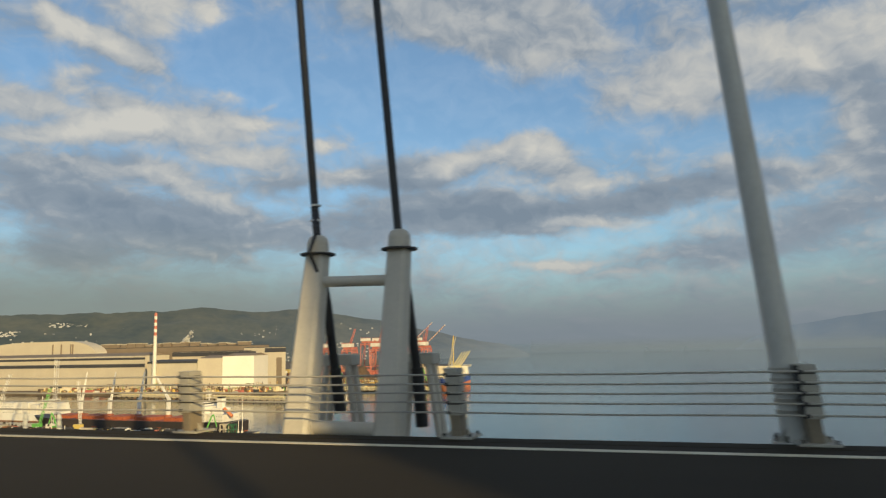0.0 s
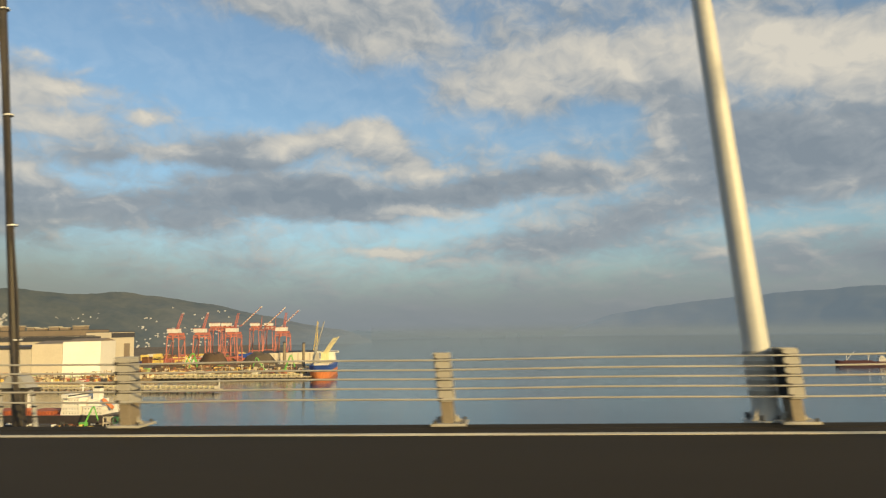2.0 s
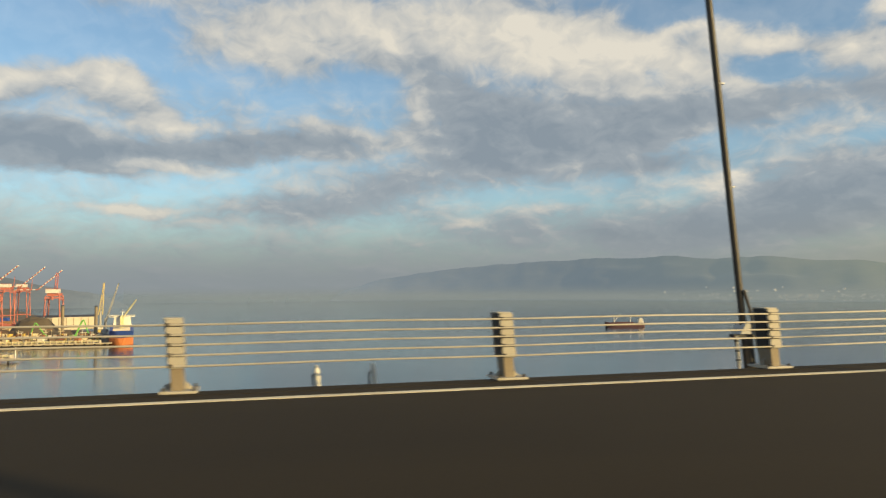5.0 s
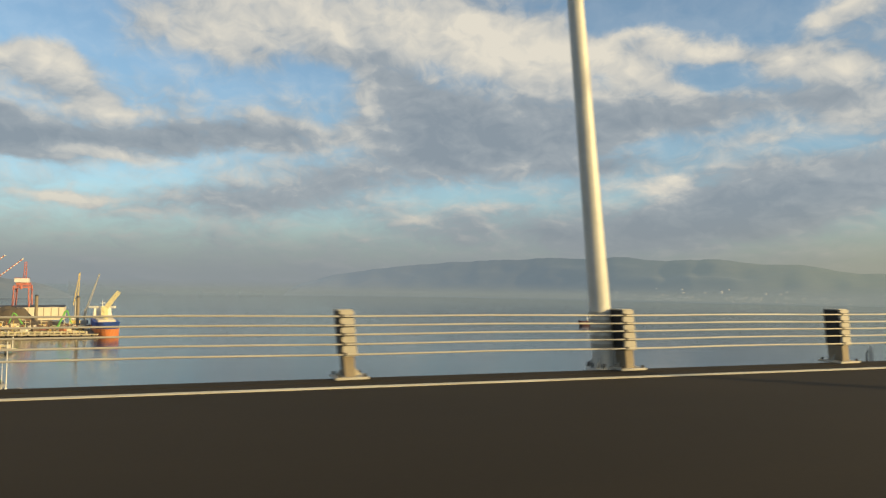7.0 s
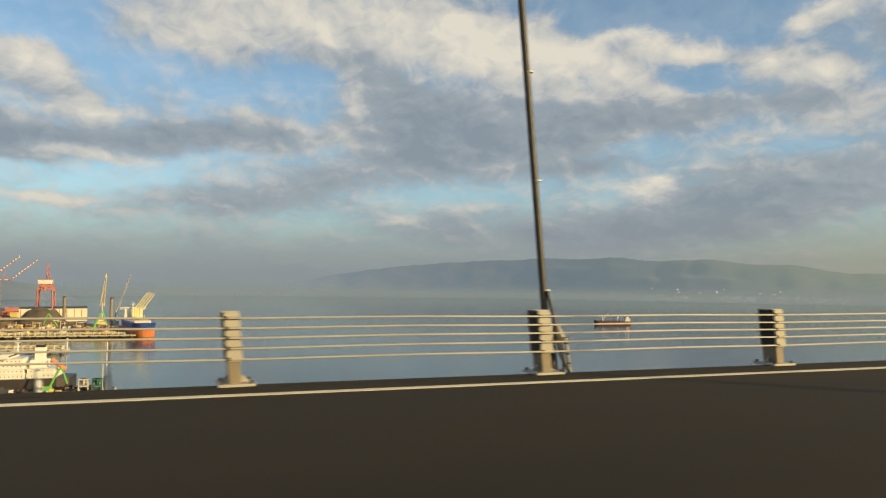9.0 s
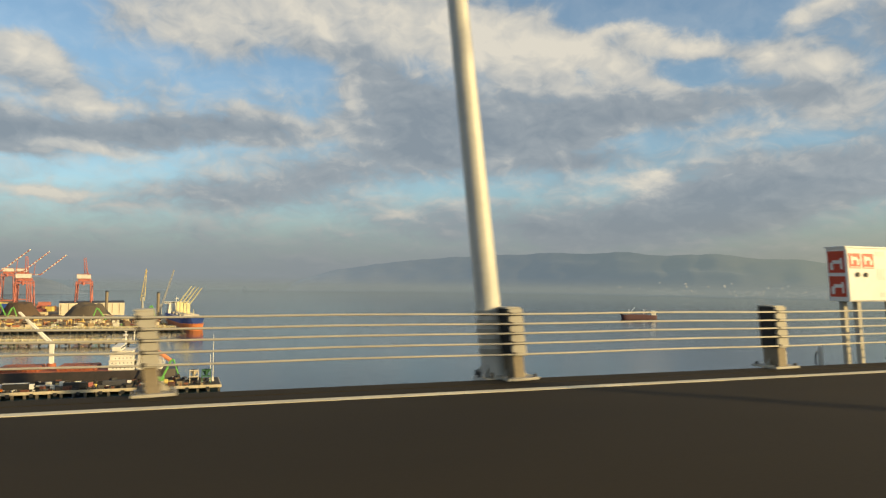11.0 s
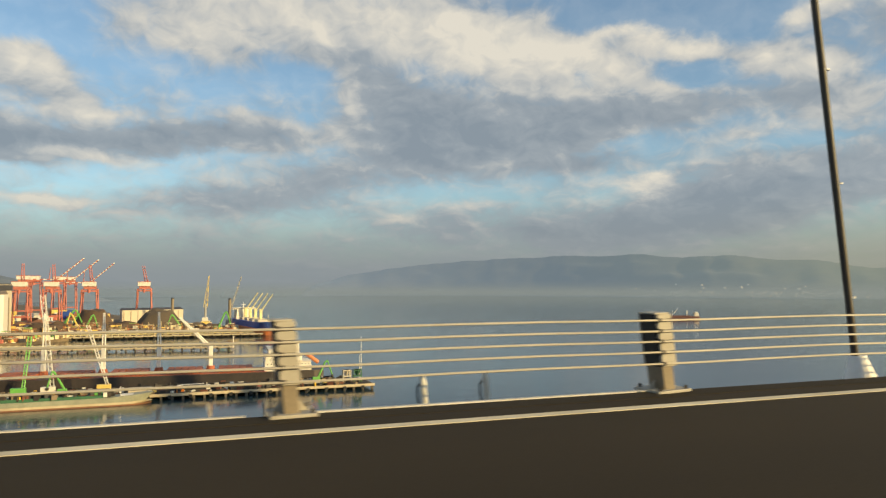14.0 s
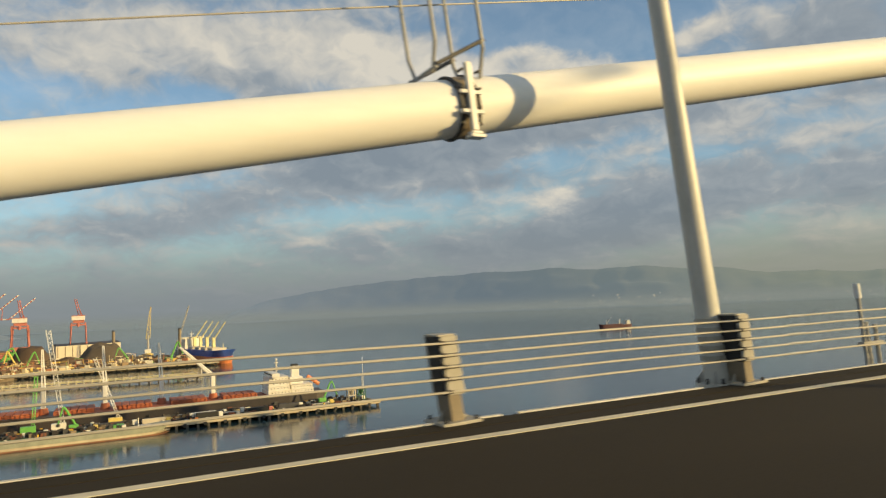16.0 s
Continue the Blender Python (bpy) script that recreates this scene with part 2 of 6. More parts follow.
# the haze over the bay, paler towards the sun's side of the hills
west = wmath("SUBTRACT", 1.0, wsmooth(az, -42.0, -12.0))
low = wmath("SUBTRACT", 1.0, wsmooth(wmath("SUBTRACT", el, wmath("MULTIPLY", west, 2.5)), 0.5, 8.0))
east = wsmooth(wmath("ADD", az, wmath("MULTIPLY", el, -2.2)), 26.0, 48.0)
haze_col = wmix(west, (0.240, 0.272, 0.292, 1), (0.275, 0.302, 0.262, 1))
haze_col = wmix(east, haze_col, (0.292, 0.304, 0.256, 1))
sky = wmix(wmath("MULTIPLY", low, 0.93), sky, haze_col)
sky = wmix(wmath("SUBTRACT", 1.0, wsmooth(el, -1.0, 0.5)), sky, (0.24, 0.275, 0.27, 1))
bg = wt.nodes.new("ShaderNodeBackground")
wput(bg.inputs[0], sky)
bg.inputs[1].default_value = 1.0
wout = wt.nodes.new("ShaderNodeOutputWorld")
wt.links.new(bg.outputs[0], wout.inputs[0])

# ---- materials ----


def material(name, base, rough=0.6, metal=0.0, second=None, scale=3.0, fine_scale=60.0, bump=0.15, depth=0.01, amount=0.5, glow=None, stretch=(1, 1, 1), spec=0.5):
    """A surface whose colour drifts at two scales, with fine relief."""
    m = bpy.data.materials.new(name)
    m.use_nodes = True
    nt = m.node_tree
    p = nt.nodes["Principled BSDF"]
    p.inputs["Roughness"].default_value, p.inputs["Metallic"].default_value = rough, metal
    p.inputs["Specular IOR Level"].default_value = spec
    tc = nt.nodes.new("ShaderNodeTexCoord")
    mp = nt.nodes.new("ShaderNodeMapping")
    mp.inputs["Scale"].default_value = stretch
    nt.links.new(tc.outputs["Object"], mp.inputs[0])
    n1, n2 = nt.nodes.new("ShaderNodeTexNoise"), nt.nodes.new("ShaderNodeTexNoise")
    for n, s, d in ((n1, scale, 4.0), (n2, fine_scale, 3.0)):
        nt.links.new(mp.outputs[0], n.inputs["Vector"])
        n.inputs["Scale"].default_value, n.inputs["Detail"].default_value = s, d
    add = nt.nodes.new("ShaderNodeMath")
    add.operation = "MULTIPLY_ADD"
    nt.links.new(n1.outputs["Fac"], add.inputs[0])
    add.inputs[1].default_value = 0.65
    half = nt.nodes.new("ShaderNodeMath")
    half.operation = "MULTIPLY"
    nt.links.new(n2.outputs["Fac"], half.inputs[0])
    half.inputs[1].default_value = 0.35
    nt.links.new(half.outputs[0], add.inputs[2])
    r = nt.nodes.new("ShaderNodeValToRGB")
    nt.links.new(add.outputs[0], r.inputs[0])
    b2 = second or tuple(c * (1 - amount * 0.5) for c in base)
    r.color_ramp.elements[0].position, r.color_ramp.elements[0].color = 0.32, (*b2, 1)
    r.color_ramp.elements[1].position, r.color_ramp.elements[1].color = 0.66, (*base, 1)
    nt.links.new(r.outputs[0], p.inputs["Base Color"])
    if bump:
        bp = nt.nodes.new("ShaderNodeBump")
        bp.inputs["Strength"].default_value, bp.inputs["Distance"].default_value = bump, depth
        nt.links.new(add.outputs[0], bp.inputs["Height"])
        nt.links.new(bp.outputs[0], p.inputs["Normal"])
    if glow:
        p.inputs["Emission Color"].default_value = (*glow, 1)
        p.inputs["Emission Strength"].default_value = 1.0
    return m


ASPHALT = material("asphalt", (0.0325, 0.0232, 0.0112), 0.9, second=(0.0195, 0.0143, 0.0075), scale=0.35, fine_scale=45, bump=0.5, depth=0.006, stretch=(0.35, 1, 1), spec=0.25)
SHOULDER = material("shoulder_asphalt", (0.036, 0.027, 0.014), 0.92, second=(0.023, 0.0175, 0.010), scale=0.8, fine_scale=60, bump=0.5, depth=0.006, spec=0.2)
LINE = material("road_paint", (0.74, 0.67, 0.50), 0.7, second=(0.52, 0.46, 0.33), scale=1.3, fine_scale=30, bump=0.2, depth=0.003)
STEEL = material("painted_steel_post", (0.44, 0.41, 0.345), 0.55, second=(0.34, 0.31, 0.25), scale=2.5, fine_scale=25, bump=0.1)
STEEL_WORN = material("dirty_tan_steel", (0.27, 0.22, 0.15), 0.6, second=(0.19, 0.15, 0.10), scale=3, fine_scale=25, bump=0.15)
STEEL_DARK = material("dark_clamp_steel", (0.055, 0.05, 0.045), 0.6, scale=4, bump=0.1)
ROPE = material("galvanised_wire_rope", (0.50, 0.46, 0.39), 0.5, metal=0.2, second=(0.36, 0.33, 0.28), scale=1.1, fine_scale=40, bump=0.3, depth=0.004)
POLE = material("painted_lamp_pole", (0.60, 0.585, 0.53), 0.42, second=(0.50, 0.49, 0.44), scale=1.2, fine_scale=14, bump=0.05)
HANGER = material("dark_hanger_sheath", (0.03, 0.026, 0.022), 0.5, second=(0.06, 0.047, 0.034), scale=1.4, fine_scale=12, bump=0.2)
# dark sheath like HANGER, with the tower's shade put into its colour
TWIN_SHADED = material("shaded_twin_sheath", (0.011, 0.011, 0.013), 0.45, second=(0.018, 0.017, 0.017), scale=1.4, fine_scale=12, bump=0.2)
TIE = material("white_cable_tie", (0.75, 0.74, 0.7), 0.5, bump=0)
YELLOW_TIE = material("yellow_cable_tie", (0.75, 0.55, 0.06), 0.5, bump=0)
CABLE = material("main_cable_wrap", (0.88, 0.87, 0.83), 0.5, second=(0.82, 0.80, 0.75), scale=0.8, fine_scale=9, bump=0.05, stretch=(0.2, 1, 1))
FRAME = material("grey_painted_frame", (0.40, 0.39, 0.36), 0.5, second=(0.32, 0.31, 0.28), scale=1.5, fine_scale=20, bump=0.08)
PORTAL = material("pale_portal_paint", (0.60, 0.545, 0.45), 0.5, second=(0.50, 0.455, 0.375), scale=1.5, fine_scale=20, bump=0.08)
WHITE = material("white_enamel", (0.82, 0.80, 0.76), 0.35, second=(0.76, 0.74, 0.68), scale=1.5, fine_scale=20, bump=0.03)
CABINET_GREY = material("cream_grey_enamel", (0.50, 0.47, 0.39), 0.5, second=(0.42, 0.39, 0.32), scale=1.5, fine_scale=14, bump=0.05)
CONE = material("white_boot", (0.80, 0.79, 0.76), 0.5, second=(0.66, 0.64, 0.6), scale=4, bump=0.05)
RED_SIGN = material("red_sign_paint", (0.62, 0.07, 0.03), 0.45, bump=0.02)
BLUE_SIGN = material("blue_sign_paint", (0.03, 0.13, 0.38), 0.4, bump=0.02)
ORANGE = material("orange_plastic", (0.85, 0.24, 0.02), 0.4, bump=0.02)
BLACK = material("black_rubber", (0.02, 0.02, 0.02), 0.6, bump=0.05)
HOSE = material("dirty_hose", (0.22, 0.19, 0.14), 0.7, bump=0.2, scale=6)
CONCRETE = material("deck_steel_side", (0.30, 0.29, 0.27), 0.7, scale=0.5, fine_scale=8)
TOWER = material("tower_steel", (0.55, 0.54, 0.50), 0.6, scale=0.2, fine_scale=3)
TRIM = material("worn_white_trim", (0.70, 0.68, 0.64), 0.6, second=(0.42, 0.40, 0.36), scale=0.9, fine_scale=7, bump=0.2)

# far materials
SEA = material("bay_water", (0.020, 0.045, 0.062), 0.10, second=(0.016, 0.038, 0.055), scale=0.004, fine_scale=0.05, bump=0, spec=0.5)
nt = SEA.node_tree
p = nt.nodes["Principled BSDF"]
p.inputs["IOR"].default_value = 1.33
tc = nt.nodes.new("ShaderNodeTexCoord")
mp = nt.nodes.new("ShaderNodeMapping")
mp.inputs["Scale"].default_value = (0.9, 1.0, 1)
mp.inputs["Rotation"].default_value = (0, 0, 0.5)
nt.links.new(tc.outputs["Object"], mp.inputs[0])
wav, swell = nt.nodes.new("ShaderNodeTexNoise"), nt.nodes.new("ShaderNodeTexNoise")
for n, s in ((wav, 0.42), (swell, 0.05)):
    nt.links.new(mp.outputs[0], n.inputs["Vector"])
    n.inputs["Scale"].default_value, n.inputs["Detail"].default_value = s, 3.0
mix = nt.nodes.new("ShaderNodeMath")
mix.operation = "ADD"
nt.links.new(wav.outputs["Fac"], mix.inputs[0])
nt.links.new(swell.outputs["Fac"], mix.inputs[1])
bp = nt.nodes.new("ShaderNodeBump")
bp.inputs["Strength"].default_value, bp.inputs["Distance"].default_value = 0.4, 0.25
nt.links.new(mix.outputs[0], bp.inputs["Height"])
nt.links.new(bp.outputs[0], p.inputs["Normal"])

LAND = material("yard_ground", (0.24, 0.18, 0.11), 0.9, second=(0.06, 0.047, 0.035), scale=0.03, fine_scale=0.2, bump=0)
# the glow puts distant haze into the hills' own surface
HILL_WEST = material("wooded_hills_haze_glow", (0.070, 0.064, 0.036), 0.95, second=(0.010, 0.016, 0.011), scale=0.0055, fine_scale=0.03, bump=0, glow=(0.058, 0.073, 0.072))
HILL_EAST = material("hills_with_haze_glow", (0.024, 0.03, 0.028), 0.95, second=(0.050, 0.048, 0.036), scale=0.003, fine_scale=0.02, bump=0, glow=(0.17, 0.22, 0.25))


def haze_glow(mat, x0, x1, stops):
    """Puts haze into far hills as glow, stronger or warmer along the shore."""
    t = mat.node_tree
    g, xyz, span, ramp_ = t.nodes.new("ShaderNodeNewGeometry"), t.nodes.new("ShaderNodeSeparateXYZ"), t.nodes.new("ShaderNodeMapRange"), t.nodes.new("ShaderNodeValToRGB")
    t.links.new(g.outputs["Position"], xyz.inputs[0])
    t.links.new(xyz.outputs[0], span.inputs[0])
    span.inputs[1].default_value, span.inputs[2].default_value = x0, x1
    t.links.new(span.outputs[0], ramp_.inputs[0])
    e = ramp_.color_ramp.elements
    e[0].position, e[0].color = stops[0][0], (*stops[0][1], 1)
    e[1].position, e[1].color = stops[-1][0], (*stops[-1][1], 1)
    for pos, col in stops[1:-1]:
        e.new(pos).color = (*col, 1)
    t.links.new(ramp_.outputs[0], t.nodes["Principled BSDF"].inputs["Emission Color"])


haze_glow(HILL_EAST, 200.0, 2700.0, ((0.0, (0.215, 0.252, 0.268)), (0.22, (0.146, 0.188, 0.224)), (0.60, (0.130, 0.168, 0.195)), (1.0, (0.168, 0.200, 0.172))))
haze_glow(HILL_WEST, -2700.0, -850.0, ((0.0, (0.046, 0.058, 0.054)), (0.52, (0.062, 0.077, 0.080)), (0.80, (0.098, 0.118, 0.128)), (1.0, (0.165, 0.192, 0.198))))


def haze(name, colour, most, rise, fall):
    """Haze as a glowing see-through surface, thickest just above the water, thinner upwards."""
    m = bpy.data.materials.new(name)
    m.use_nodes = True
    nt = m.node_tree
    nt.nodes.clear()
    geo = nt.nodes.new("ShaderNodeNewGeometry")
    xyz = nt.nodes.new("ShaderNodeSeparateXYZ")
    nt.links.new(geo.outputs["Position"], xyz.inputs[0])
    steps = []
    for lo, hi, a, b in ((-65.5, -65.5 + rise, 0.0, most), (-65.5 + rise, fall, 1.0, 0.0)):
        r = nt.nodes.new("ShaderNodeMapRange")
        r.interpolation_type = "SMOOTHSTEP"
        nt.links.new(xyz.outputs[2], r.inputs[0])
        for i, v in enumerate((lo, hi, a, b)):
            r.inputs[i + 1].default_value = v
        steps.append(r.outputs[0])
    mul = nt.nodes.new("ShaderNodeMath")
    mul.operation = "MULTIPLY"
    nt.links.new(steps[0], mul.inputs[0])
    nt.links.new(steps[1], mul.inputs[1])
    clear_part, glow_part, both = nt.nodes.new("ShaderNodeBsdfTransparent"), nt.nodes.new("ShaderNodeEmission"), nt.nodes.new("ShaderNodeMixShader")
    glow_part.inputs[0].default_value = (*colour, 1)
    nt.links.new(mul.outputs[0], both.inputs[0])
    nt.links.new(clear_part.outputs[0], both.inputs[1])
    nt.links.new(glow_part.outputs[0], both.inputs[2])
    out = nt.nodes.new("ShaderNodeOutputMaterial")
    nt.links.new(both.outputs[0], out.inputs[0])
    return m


HAZE_FAR = haze("far_haze_sheet", (0.245, 0.268, 0.242), 0.60, 12.0, 36.0)
HAZE_NEAR = haze("near_haze_sheet", (0.250, 0.276, 0.250), 0.16, 30.0, 0.0)
# emission carries the haze for whatever lies farthest out
HILL_FAR = material("far_haze_glow", (0.04, 0.05, 0.05), 0.95, scale=0.004, bump=0, glow=(0.155, 0.195, 0.215))
SHED = material("pale_cladding", (0.62, 0.55, 0.42), 0.6, second=(0.54, 0.47, 0.36), scale=0.03, fine_scale=0.4, bump=0)
SHED_WHITE = material("white_cladding", (0.78, 0.74, 0.66), 0.6, second=(0.70, 0.66, 0.58), scale=0.03, fine_scale=0.4, bump=0)
ROOF_DARK = material("dark_roof_sheet", (0.065, 0.065, 0.075), 0.7, second=(0.045, 0.045, 0.052), scale=0.03, fine_scale=0.5, bump=0)
ROOF = material("grey_roof_sheet", (0.27, 0.21, 0.15), 0.7, scale=0.03, fine_scale=0.5, bump=0)
CRANE_RED = material("red_crane_paint", (0.55, 0.18, 0.13), 0.6, second=(0.40, 0.13, 0.10), scale=0.1, fine_scale=1, bump=0)
CRANE_WHITE = material("white_crane_paint", (0.80, 0.76, 0.70), 0.5, scale=0.2, bump=0)
YELLOW = material("yellow_jib_paint", (0.80, 0.60, 0.16), 0.5, scale=0.3, bump=0)
PALE_YELLOW = material("cream_ship_paint", (0.80, 0.70, 0.36), 0.5, scale=0.3, bump=0)
GREEN = material("green_machine_paint", (0.17, 0.50, 0.10), 0.5, scale=0.3, bump=0)
DARK_GREEN = material("dark_green_paint", (0.05, 0.16, 0.08), 0.6, scale=0.3, bump=0)
HULL_BLUE = material("blue_hull_paint", (0.04, 0.10, 0.42), 0.5, scale=0.08, fine_scale=0.6, bump=0)
HULL_ORANGE = material("orange_boot_top", (0.72, 0.25, 0.09), 0.55, second=(0.6, 0.2, 0.08), scale=0.1, fine_scale=0.6, bump=0)
HULL_BLACK = material("black_hull_paint", (0.028, 0.026, 0.026), 0.5, second=(0.06, 0.045, 0.04), scale=0.08, fine_scale=0.7, bump=0)
HULL_MAROON = material("maroon_hull_paint", (0.10, 0.035, 0.04), 0.6, scale=0.1, bump=0)
DECK_RED = material("red_oxide_deck", (0.44, 0.13, 0.055), 0.7, second=(0.28, 0.08, 0.04), scale=0.1, fine_scale=0.8, bump=0)
SHIP_WHITE = material("white_ship_paint", (0.82, 0.79, 0.72), 0.5, second=(0.7, 0.66, 0.58), scale=0.15, fine_scale=0.9, bump=0)
PIER = material("pier_concrete", (0.62, 0.53, 0.37), 0.85, second=(0.42, 0.35, 0.24), scale=0.08, fine_scale=0.6, bump=0)
YARD = material("oily_pier_asphalt", (0.055, 0.045, 0.034), 0.85, second=(0.03, 0.026, 0.021), scale=0.15, fine_scale=1.2, bump=0)
PIER_DARK = material("wet_pile", (0.10, 0.085, 0.065), 0.8, scale=0.3, bump=0)
COAL = material("brown_stockpile", (0.13, 0.085, 0.055), 0.95, second=(0.06, 0.042, 0.03), scale=0.04, fine_scale=0.5, bump=0)
COAL_DARK = material("dark_stockpile", (0.115, 0.092, 0.068), 0.95, scale=0.04, fine_scale=0.5, bump=0)
COASTER_GREEN = material("faded_hull_green", (0.36, 0.37, 0.28), 0.6, second=(0.24, 0.25, 0.19), scale=0.15, fine_scale=0.9, bump=0)
RUST = material("rusty_scrap", (0.30, 0.14, 0.07), 0.8, second=(0.18, 0.09, 0.05), scale=0.2, fine_scale=1, bump=0)
SCRAP = material("mixed_yard_scrap", (0.3, 0.25, 0.18), 0.8, bump=0)
snt = SCRAP.node_tree
geo, pick = snt.nodes.new("ShaderNodeNewGeometry"), snt.nodes.new("ShaderNodeValToRGB")
snt.links.new(geo.outputs["Random Per Island"], pick.inputs[0])
pick.color_ramp.interpolation = "CONSTANT"
pick.color_ramp.elements[0].color, pick.color_ramp.elements[1].color = (0.13, 0.09, 0.06, 1), (0.72, 0.60, 0.38, 1)
pick.color_ramp.elements[1].position = 0.22
for at_, col_ in ((0.45, (0.26, 0.18, 0.10, 1)), (0.62, (0.72, 0.66, 0.52, 1)), (0.72, (0.34, 0.14, 0.07, 1)), (0.84, (0.70, 0.48, 0.12, 1)), (0.91, (0.16, 0.14, 0.12, 1)), (0.97, (0.22, 0.42, 0.12, 1))):
    pick.color_ramp.elements.new(at_).color = col_
snt.links.new(pick.outputs[0], snt.nodes["Principled BSDF"].inputs["Base Color"])
GEAR = SCRAP.copy()
GEAR.name = "dark_pier_gear"
tones = [n for n in GEAR.node_tree.nodes if n.bl_idname == "ShaderNodeValToRGB" and n.color_ramp.interpolation == "CONSTANT"][0].color_ramp.elements
for el_, col_ in zip(tones, ((0.025, 0.024, 0.024, 1), (0.06, 0.05, 0.04, 1), (0.035, 0.03, 0.028, 1), (0.22, 0.17, 0.11, 1), (0.16, 0.06, 0.035, 1), (0.62, 0.60, 0.54, 1), (0.05, 0.05, 0.05, 1), (0.70, 0.45, 0.05, 1))):
    el_.color = col_
GLASS_DARK = material("dark_glazing", (0.03, 0.035, 0.04), 0.2, bump=0)
# house walls with haze added as glow; the houses have no lamps
TOWN_EAST = material("far_house_walls_haze_glow", (0.40, 0.35, 0.28), 0.9, scale=0.05, bump=0, glow=(0.15, 0.18, 0.19))
TOWN = material("house_walls_haze_glow", (0.50, 0.46, 0.38), 0.9, scale=0.05, bump=0, glow=(0.09, 0.11, 0.11))
SMOKE = material("white_steam", (0.50, 0.50, 0.50), 1.0, scale=0.03, bump=0)

# ---- shapes ----
LEAN = 0.09  # uprights on the deck lean this much along the road


def box(bm, x0, x1, y0, y1, z0, z1, bevel=0.0):
    g = bmesh.ops.create_cube(bm, size=1.0)
    bmesh.ops.transform(bm, matrix=Matrix.Translation(((x0 + x1) / 2, (y0 + y1) / 2, (z0 + z1) / 2)) @ Matrix.Diagonal((x1 - x0, y1 - y0, z1 - z0, 1)), verts=g["verts"])
    if bevel:
        edges = list({e for v in g["verts"] for e in v.link_edges})
        bmesh.ops.bevel(bm, geom=edges, offset=bevel, segments=2, profile=0.6, affect="EDGES")
    return g["verts"]


def tube(bm, a, b, r0, r1=None, n=10, caps=True):
    a, b = Vector(a), Vector(b)
    d = b - a
    g = bmesh.ops.create_cone(bm, cap_ends=caps, segments=n, radius1=r0, radius2=r0 if r1 is None else r1, depth=d.length)
    bmesh.ops.transform(bm, matrix=Matrix.Translation((a + b) / 2) @ d.to_track_quat("Z", "Y").to_matrix().to_4x4(), verts=g["verts"])
    return g["verts"]


def path_tube(bm, pts, r, n=8):
    """A round rod through the points, in one skin."""
    rings = []
    pts = [Vector(p) for p in pts]
    for i, p in enumerate(pts):
        d = (pts[min(i + 1, len(pts) - 1)] - pts[max(i - 1, 0)]).normalized()
        u = d.cross(Vector((0, 1, 0.01))).normalized()
        w = d.cross(u)
        rings.append([bm.verts.new(p + r * (math.cos(a) * u + math.sin(a) * w)) for a in (2 * math.pi * k / n for k in range(n))])
    for r0, r1 in zip(rings, rings[1:]):
        for k in range(n):
            bm.faces.new((r0[k], r0[(k + 1) % n], r1[(k + 1) % n], r1[k]))
    bm.faces.new(rings[0][::-1])
    bm.faces.new(rings[-1])


def prism(bm, outline, z0, z1):
    lo = [bm.verts.new((x, y, z0)) for x, y in outline]
    hi = [bm.verts.new((x, y, z1)) for x, y in outline]
    n = len(lo)
    for i in range(n):
        bm.faces.new((lo[i], lo[(i + 1) % n], hi[(i + 1) % n], hi[i]))
    bm.faces.new(lo[::-1])
    bm.faces.new(hi)


def mesh_of(name, bm, mat, smooth=False):
    bmesh.ops.recalc_face_normals(bm, faces=bm.faces[:])
    me = bpy.data.meshes.new(name)
    bm.to_mesh(me)
    bm.free()
    me.materials.append(mat)
    if smooth:
        for f in me.polygons:
            f.use_smooth = True
        me.set_sharp_from_angle(angle=radians(40))
    return me


def part(name, bm, mat, parent, label="", smooth=False):
    ob = new(name, mesh_of(name, bm, mat, smooth))
    ob.parent = parent
    if label:
        ob["label"] = label
    return ob


def solid(name, bm, mat, label, category, group="", kind="", smooth=False, at=(0, 0, 0)):
    ob = new(name, mesh_of(name, bm, mat, smooth))
    ob.location = at
    return tagged(ob, label, category, group, kind)


def thing(name, at, label, category, group="", kind="", turn=0.0):
    ob = new(name)
    ob.empty_display_size = 0.3
    ob.matrix_basis = pose(*at, 0, 0, turn)
    return tagged(ob, label, category, group, kind)


def more_lean(x):
    """Uprights towards the far end lean a little more, in degrees."""
    f = min(1.0, max(0.0, (-275 - x) / 70))
    return -1.5 * f * f * (3 - 2 * f)


def lean(bm, z0=0.0):
    for v in bm.verts:
        v.co.x -= LEAN * (v.co.z - z0)
    return bm


def bmn():
    return bmesh.new()


# ---- bridge deck ----
X0, X1 = -620.0, 60.0
RIM = 8.98
bm = bmn()
xs = np.linspace(X0, X1, 69)
for ya, yb in ((-16.4, -4.9), (-4.9, 8.62)):
    row = [(bm.verts.new((x, ya, 0)), bm.verts.new((x, yb, 0))) for x in xs]
    for (a, b), (c, d) in zip(row, row[1:]):
        bm.faces.new((a, c, d, b))
bmesh.ops.remove_doubles(bm, verts=bm.verts[:], dist=0.001)
road = solid("road", bm, ASPHALT, "worn dark asphalt carriageway on the bridge deck", "road", kind="structure")
bm = bmn()
box(bm, X0, X1, 8.62, RIM, -0.12, 0.004)
solid("shoulder", bm, SHOULDER, "narrow dark asphalt strip outside the edge line", "road shoulder", kind="structure")
bm = bmn()
prism(bm, [(X0, -17.6), (X1, -17.6), (X1, RIM + 0.34), (X0, RIM + 0.34)], -3.2, -0.13)
solid("deck_girder", bm, CONCRETE, "grey steel box girder under the road", "bridge deck", kind="structure")
bm = bmn()
box(bm, X0, X1, RIM + 0.345, 12.3, -1.05, -0.8)
